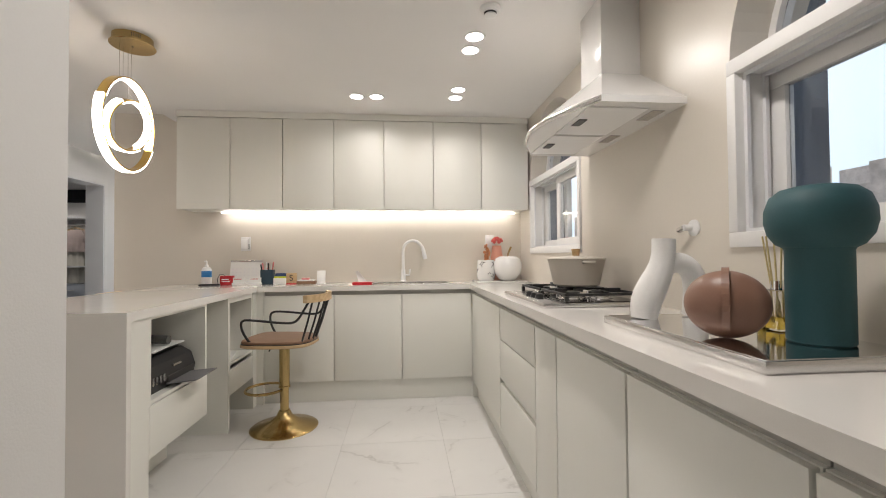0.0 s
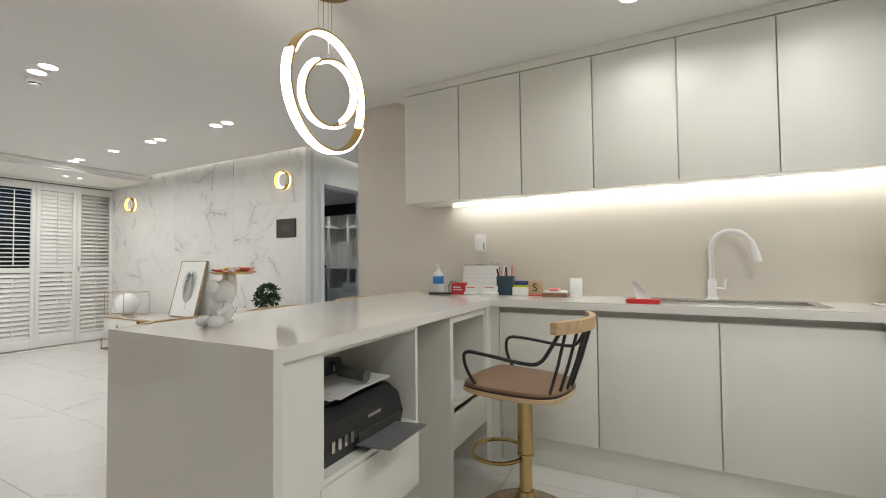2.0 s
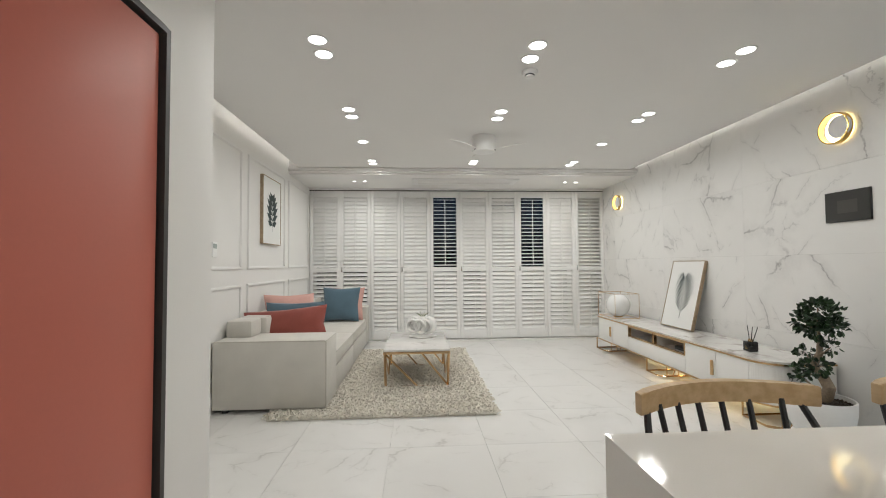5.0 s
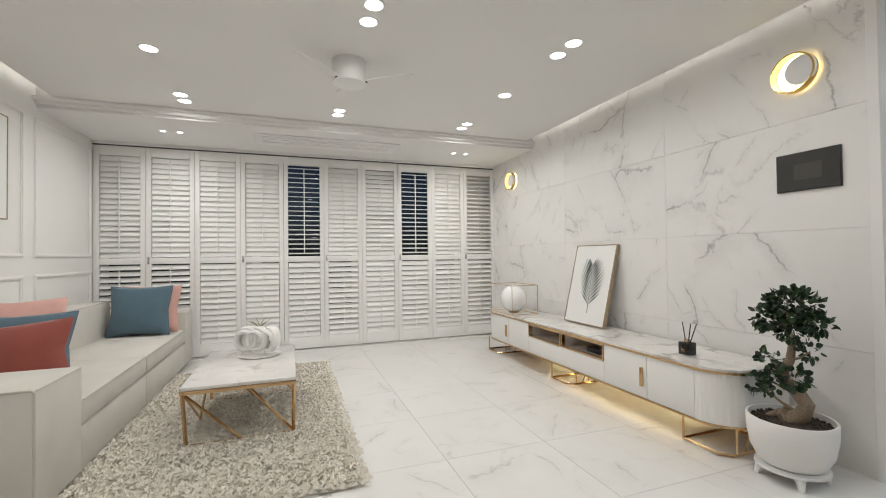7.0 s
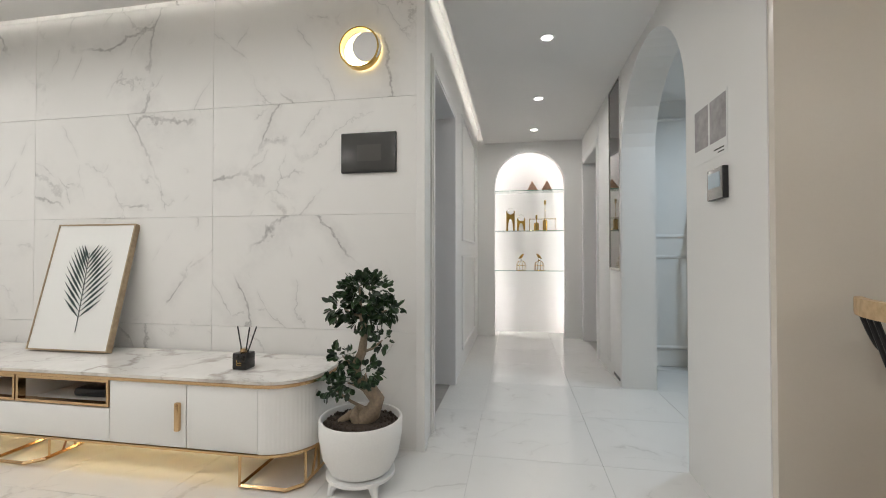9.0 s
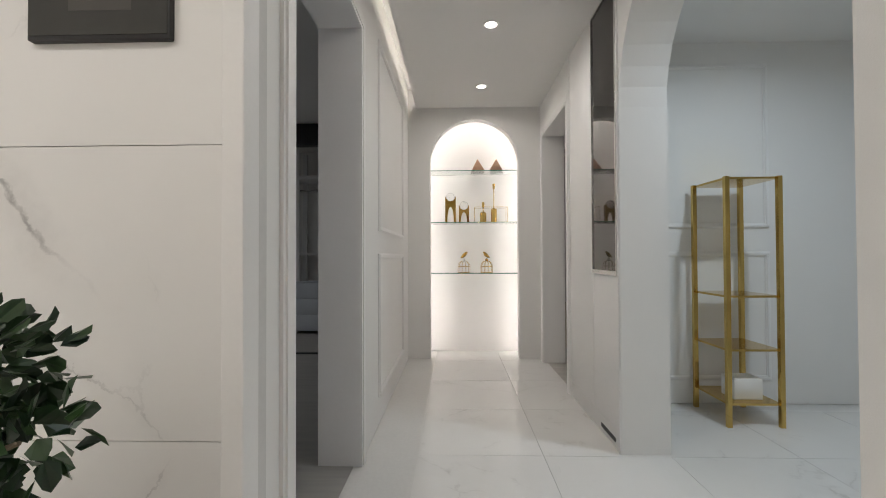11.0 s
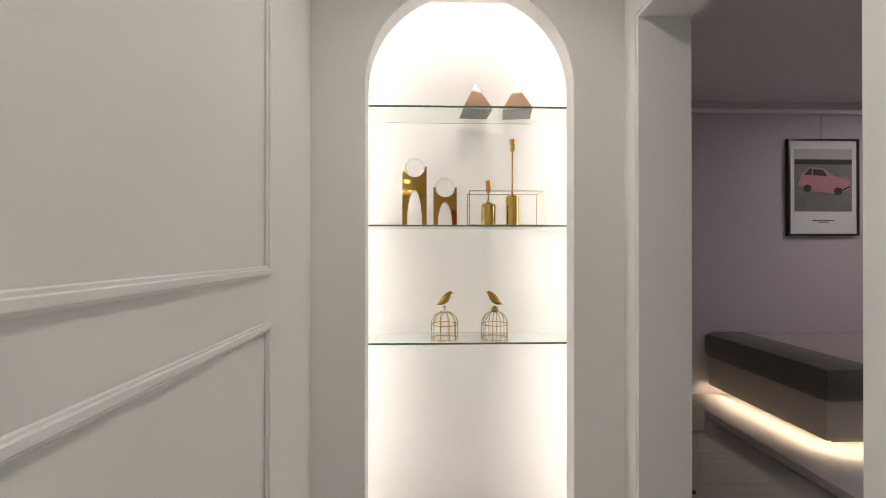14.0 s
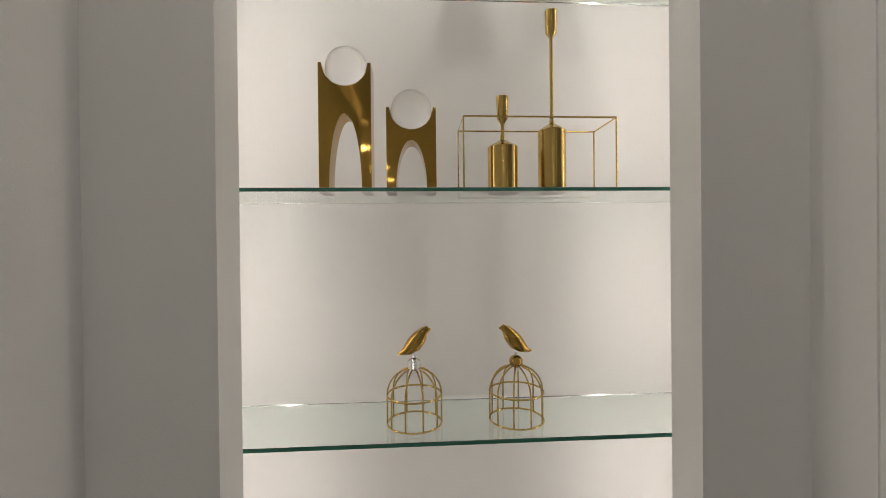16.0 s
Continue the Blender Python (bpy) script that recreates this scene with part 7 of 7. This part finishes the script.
Z = CH + 0.0005
ob = thing("soap_bottle", pose(-1.39, 3.80, Z), "clear hand sanitiser pump bottle with a blue label", "bottle")
turned("bottle", M_WHITE, ob, [(0, 0), (0.034, 0), (0.037, 0.006), (0.037, 0.12), (0.03, 0.14), (0.014, 0.15), (0.014, 0.165), (0, 0.165)], seg=28)
turned("label_band", surface("blue_label", (0.03, 0.22, 0.55), 0.4), ob, [(0.0372, 0.065), (0.0378, 0.066), (0.0378, 0.115), (0.0372, 0.116)], seg=28)
bar("pump", M_WHITE, ob, [(0, 0, 0.16), (0, 0, 0.195), (0.0, -0.03, 0.195)], 0.007, 8)
bm = bmesh.new()
box(bm, -0.075, 0.075, -0.036, 0.036, 0, 0.012, bevel=0.004)
single("phone", bm, M_BLACK, "black smartphone lying on the island worktop", "phone", m=pose(-1.33, 3.72, Z, 0, 0, 10))
bm = bmesh.new()
tube(bm, [(-1.27, 3.73, Z + 0.008), (-1.28, 3.74, Z + 0.05), (-1.265, 3.745, Z + 0.085), (-1.235, 3.75, Z + 0.085), (-1.215, 3.76, Z + 0.05), (-1.22, 3.80, Z + 0.01), (-1.18, 3.86, Z + 0.006)], 0.003, 6)
single("charging_cable", bm, M_BLACK, "thin black charging cable looping off the worktop", "cable")
ob = thing("red_box", pose(-1.215, 3.77, Z), "small red box with white lettering bars", "box")
piece("body", surface("red_card", (0.55, 0.02, 0.03), 0.4), ob, (-0.05, 0.05, -0.022, 0.022, 0, 0.075), bevel=0.003)
piece("label_bars", M_PAPER, ob, (-0.035, 0.02, -0.0228, -0.0221, 0.042, 0.05), (-0.035, 0.03, -0.0228, -0.0221, 0.026, 0.034))
ob = thing("desk_calendar", pose(-1.095, 3.86, Z), "white desk calendar with a grey spiral top", "calendar")
bm = bmesh.new()
prism(bm, [(-0.045, 0), (0.045, 0), (0.003, 0.19), (-0.003, 0.19)], "x", -0.125, 0.125)
part("stand", bm, M_PAPER, ob, smooth=False)
piece("spiral", M_STEEL, ob, (-0.126, 0.126, -0.009, 0.009, 0.186, 0.2), bevel=0.003)
bm = bmesh.new()
for r in range(5):
    for c in range(7):
        z = 0.02 + 0.026 * r
        y = -0.0455 + 0.042 * z / 0.19
        box(bm, -0.11 + 0.032 * c, -0.095 + 0.032 * c, y - 0.0008, y + 0.0002, z, z + 0.008)
part("print_bars", bm, M_JAMB, ob, smooth=False)
for x in (-1.115, -0.985):
    ob = thing("card_holder", pose(x, 3.74, Z), "white card stand holding business cards", "card holder", "card holders")
    piece("stand", M_WHITE, ob, (-0.05, 0.05, -0.012, 0.02, 0, 0.018), bevel=0.003)
    o = piece("cards", M_PAPER, ob, (-0.045, 0.045, -0.004, 0.004, 0.0, 0.052))
    o.matrix_basis = pose(0, 0.002, 0.008, -14, 0, 0)
    piece("print_bars", surface("card_red", (0.55, 0.08, 0.08), 0.5) if x < -1.1 else bpy.data.materials["card_red"], o, (-0.038, 0.02, -0.0046, -0.0041, 0.036, 0.042))
ob = thing("pen_holder", pose(-0.91, 3.82, Z), "dark teal pen box full of pens and brushes", "pen holder")
piece("box", surface("petrol_blue", (0.02, 0.05, 0.075), 0.4), ob, (-0.05, 0.05, -0.035, 0.035, 0, 0.12), bevel=0.003)
for k in range(7):
    o = bar("pen", [M_BLACK, cols[2], M_PAPER, cols[0]][k % 4], ob, [(0, 0, 0.04), (random.uniform(-0.02, 0.02), random.uniform(-0.015, 0.015), 0.165 + 0.01 * (k % 3))], 0.006, 8)
    o.location = (-0.036 + 0.012 * k, random.uniform(-0.02, 0.02), 0)
ob = thing("card_box", pose(-0.80, 3.80, Z), "card box with blue and yellow-green leaflets", "card box")
piece("tray", M_PAPER, ob, (-0.05, 0.05, -0.03, 0.03, 0, 0.05), bevel=0.002)
piece("leaflet", surface("lime_card", (0.55, 0.62, 0.03), 0.5), ob, (-0.048, 0.048, -0.01, 0.0, 0.05, 0.064))
piece("leaflet", surface("navy_card", (0.03, 0.06, 0.2), 0.4), ob, (-0.045, 0.045, 0.004, 0.016, 0.05, 0.09))
ob = thing("letter_block", pose(-0.71, 3.80, Z), "small tan block with a dark letter S", "block")
piece("block", M_OAK, ob, (-0.042, 0.042, -0.015, 0.015, 0.008, 0.09), bevel=0.004)
piece("foot", cols[0], ob, (-0.05, 0.05, -0.02, 0.02, 0, 0.008))
fc = bpy.data.curves.new("letter", "FONT")
fc.body, fc.size, fc.extrude, fc.align_x = "S", 0.07, 0.0006, "CENTER"
lt = new("letter_print", fc)
fc.materials.append(M_BLACK)
lt.parent = ob
lt.matrix_basis = pose(0, -0.0162, 0.028, 90, 0, 0)
ob = thing("note_stack", pose(-0.58, 3.78, Z), "dark notebook with pink and white notes on top", "notebook")
piece("notebook", M_LEATH, ob, (-0.075, 0.075, -0.05, 0.05, 0, 0.025), bevel=0.003)
piece("notes", M_PAPER, ob, (-0.068, 0.06, -0.045, 0.045, 0.0255, 0.034))
piece("notes", cols[2], ob, (-0.04, 0.02, -0.03, 0.03, 0.0345, 0.05), bevel=0.006)
ob = thing("phone_stand", pose(-0.47, 3.80, Z), "small white acrylic phone stand", "stand")
piece("back", M_WHITE, ob, (-0.035, 0.035, 0, 0.006, 0.0, 0.105), bevel=0.002).matrix_basis = pose(0, 0, 0.006, -12, 0, 0)
piece("foot", M_WHITE, ob, (-0.035, 0.035, -0.03, 0.03, 0, 0.006))
ob = thing("tissue_box", pose(-0.10, 3.545, Z), "red tissue box with a tissue pulled up", "tissue box")
piece("box", bpy.data.materials["red_card"], ob, (-0.075, 0.075, -0.045, 0.045, 0, 0.022), bevel=0.003)
bm = bmesh.new()
prism(bm, [(-0.03, 0.0), (0.035, 0.0), (-0.03, 0.09), (-0.055, 0.085)], "y", -0.004, 0.004)
bmesh.ops.subdivide_edges(bm, edges=bm.edges, cuts=3, use_grid_fill=True)
for v_ in bm.verts:
    v_.co.y += 0.01 * math.sin(v_.co.z * 60 + v_.co.x * 40)
part("tissue", bm, M_PAPER, ob).location = (0, 0, 0.02)

# distant town and hill beyond the kitchen window, under a bright overcast sky
bm = bmesh.new()
prism(bm, [(300 * math.cos(a), 300 * math.sin(a)) for a in [radians(-70 + 5 * i) for i in range(29)]] + [(302 * math.cos(a), 302 * math.sin(a)) for a in [radians(70 - 5 * i) for i in range(29)]], "z", -16, 170)
tagged(part("backdrop_sky", bm, glow("overcast_sky", (0.66, 0.84, 1.0), 0.50), smooth=False), "pale overcast evening sky", "sky", kind="structure")
# tree colour is shifted to bluish grey to stand for haze
ob = setting("backdrop_hill", surface("hazed_trees", (0.24, 0.28, 0.30), 0.9, 0, 0.4, 0.6, 0, big=0.05), (90, 110, -160, 160, -14, 3))
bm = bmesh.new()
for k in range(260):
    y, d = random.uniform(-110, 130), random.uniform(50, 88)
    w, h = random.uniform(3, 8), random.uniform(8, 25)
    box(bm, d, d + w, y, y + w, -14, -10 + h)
# distance haze is put into the pale bluish wall colour
part("backdrop_town", bm, surface("hazed_walls", (0.76, 0.81, 0.85), 0.9, 0, 0.8, 0.5, 0, big=0.2), smooth=False)
tagged(bpy.data.objects["backdrop_town"], "town of apartment blocks far below, haze put into their colour", "town", kind="structure")
ground = setting("ground", surface("far_ground", (0.14, 0.14, 0.13), 0.95, 0, 0.3, 0.4, 0, big=0.1), (-400, 400, -400, 400, -15, -14.2))

# ---- tiles, last ----
def tile_mesh(name, sx, sy, sz, mat, chamfer=0.0012):
    bm = bmesh.new()
    box(bm, -sx / 2, sx / 2, -sy / 2, sy / 2, -sz / 2, sz / 2)
    finish(bm, False)
    me = bpy.data.meshes.new(name)
    bm.to_mesh(me)
    bm.free()
    me.materials.append(mat)
    return me


G = 0.604
J = 0.0022
full = tile_mesh("tile", G - J, G - J, 0.012, M_FLOOR)


def inside(x, y):
    if x < -7.4 or x > KX or y < -1.25:
        return False
    if y < FY - 0.2 and x < -0.4 and not (x < -3.0 + 0.3 and y > SY - 0.3):
        return False
    if x < -3.2:
        return y < MY + 0.3
    if x < HR:
        return y < 8.0
    if x < 0.1:
        return y < 6.5
    return y < 4.0


for i in range(-8, 9):
    for j in range(-6, 13):
        x, y = -3.165 + G * (i + 0.5), 1.535 + G * (j + 0.5)
        if inside(x, y):
            t = new("tile", full)
            t.parent = floor
            t.matrix_basis = pose(x, y, -0.006, 0, 0, (0, 90, 180, 270)[(i * 3 + j * 5) % 4])
wide = tile_mesh("tile", 1.2 - 0.002, 0.010, 0.6 - 0.002, M_WMARB)
marble_wall = bpy.data.objects["wall_marble"]
for i in range(4):
    for j in range(5):
        x1 = -3.405 - 1.2 * i
        t = new("tile", wide)
        t.parent = marble_wall
        t.matrix_basis = pose(x1 - 0.6, MY - 0.002, 0.29 + 0.6 * j, 0, 0, 180 if (i + j) % 2 else 0)
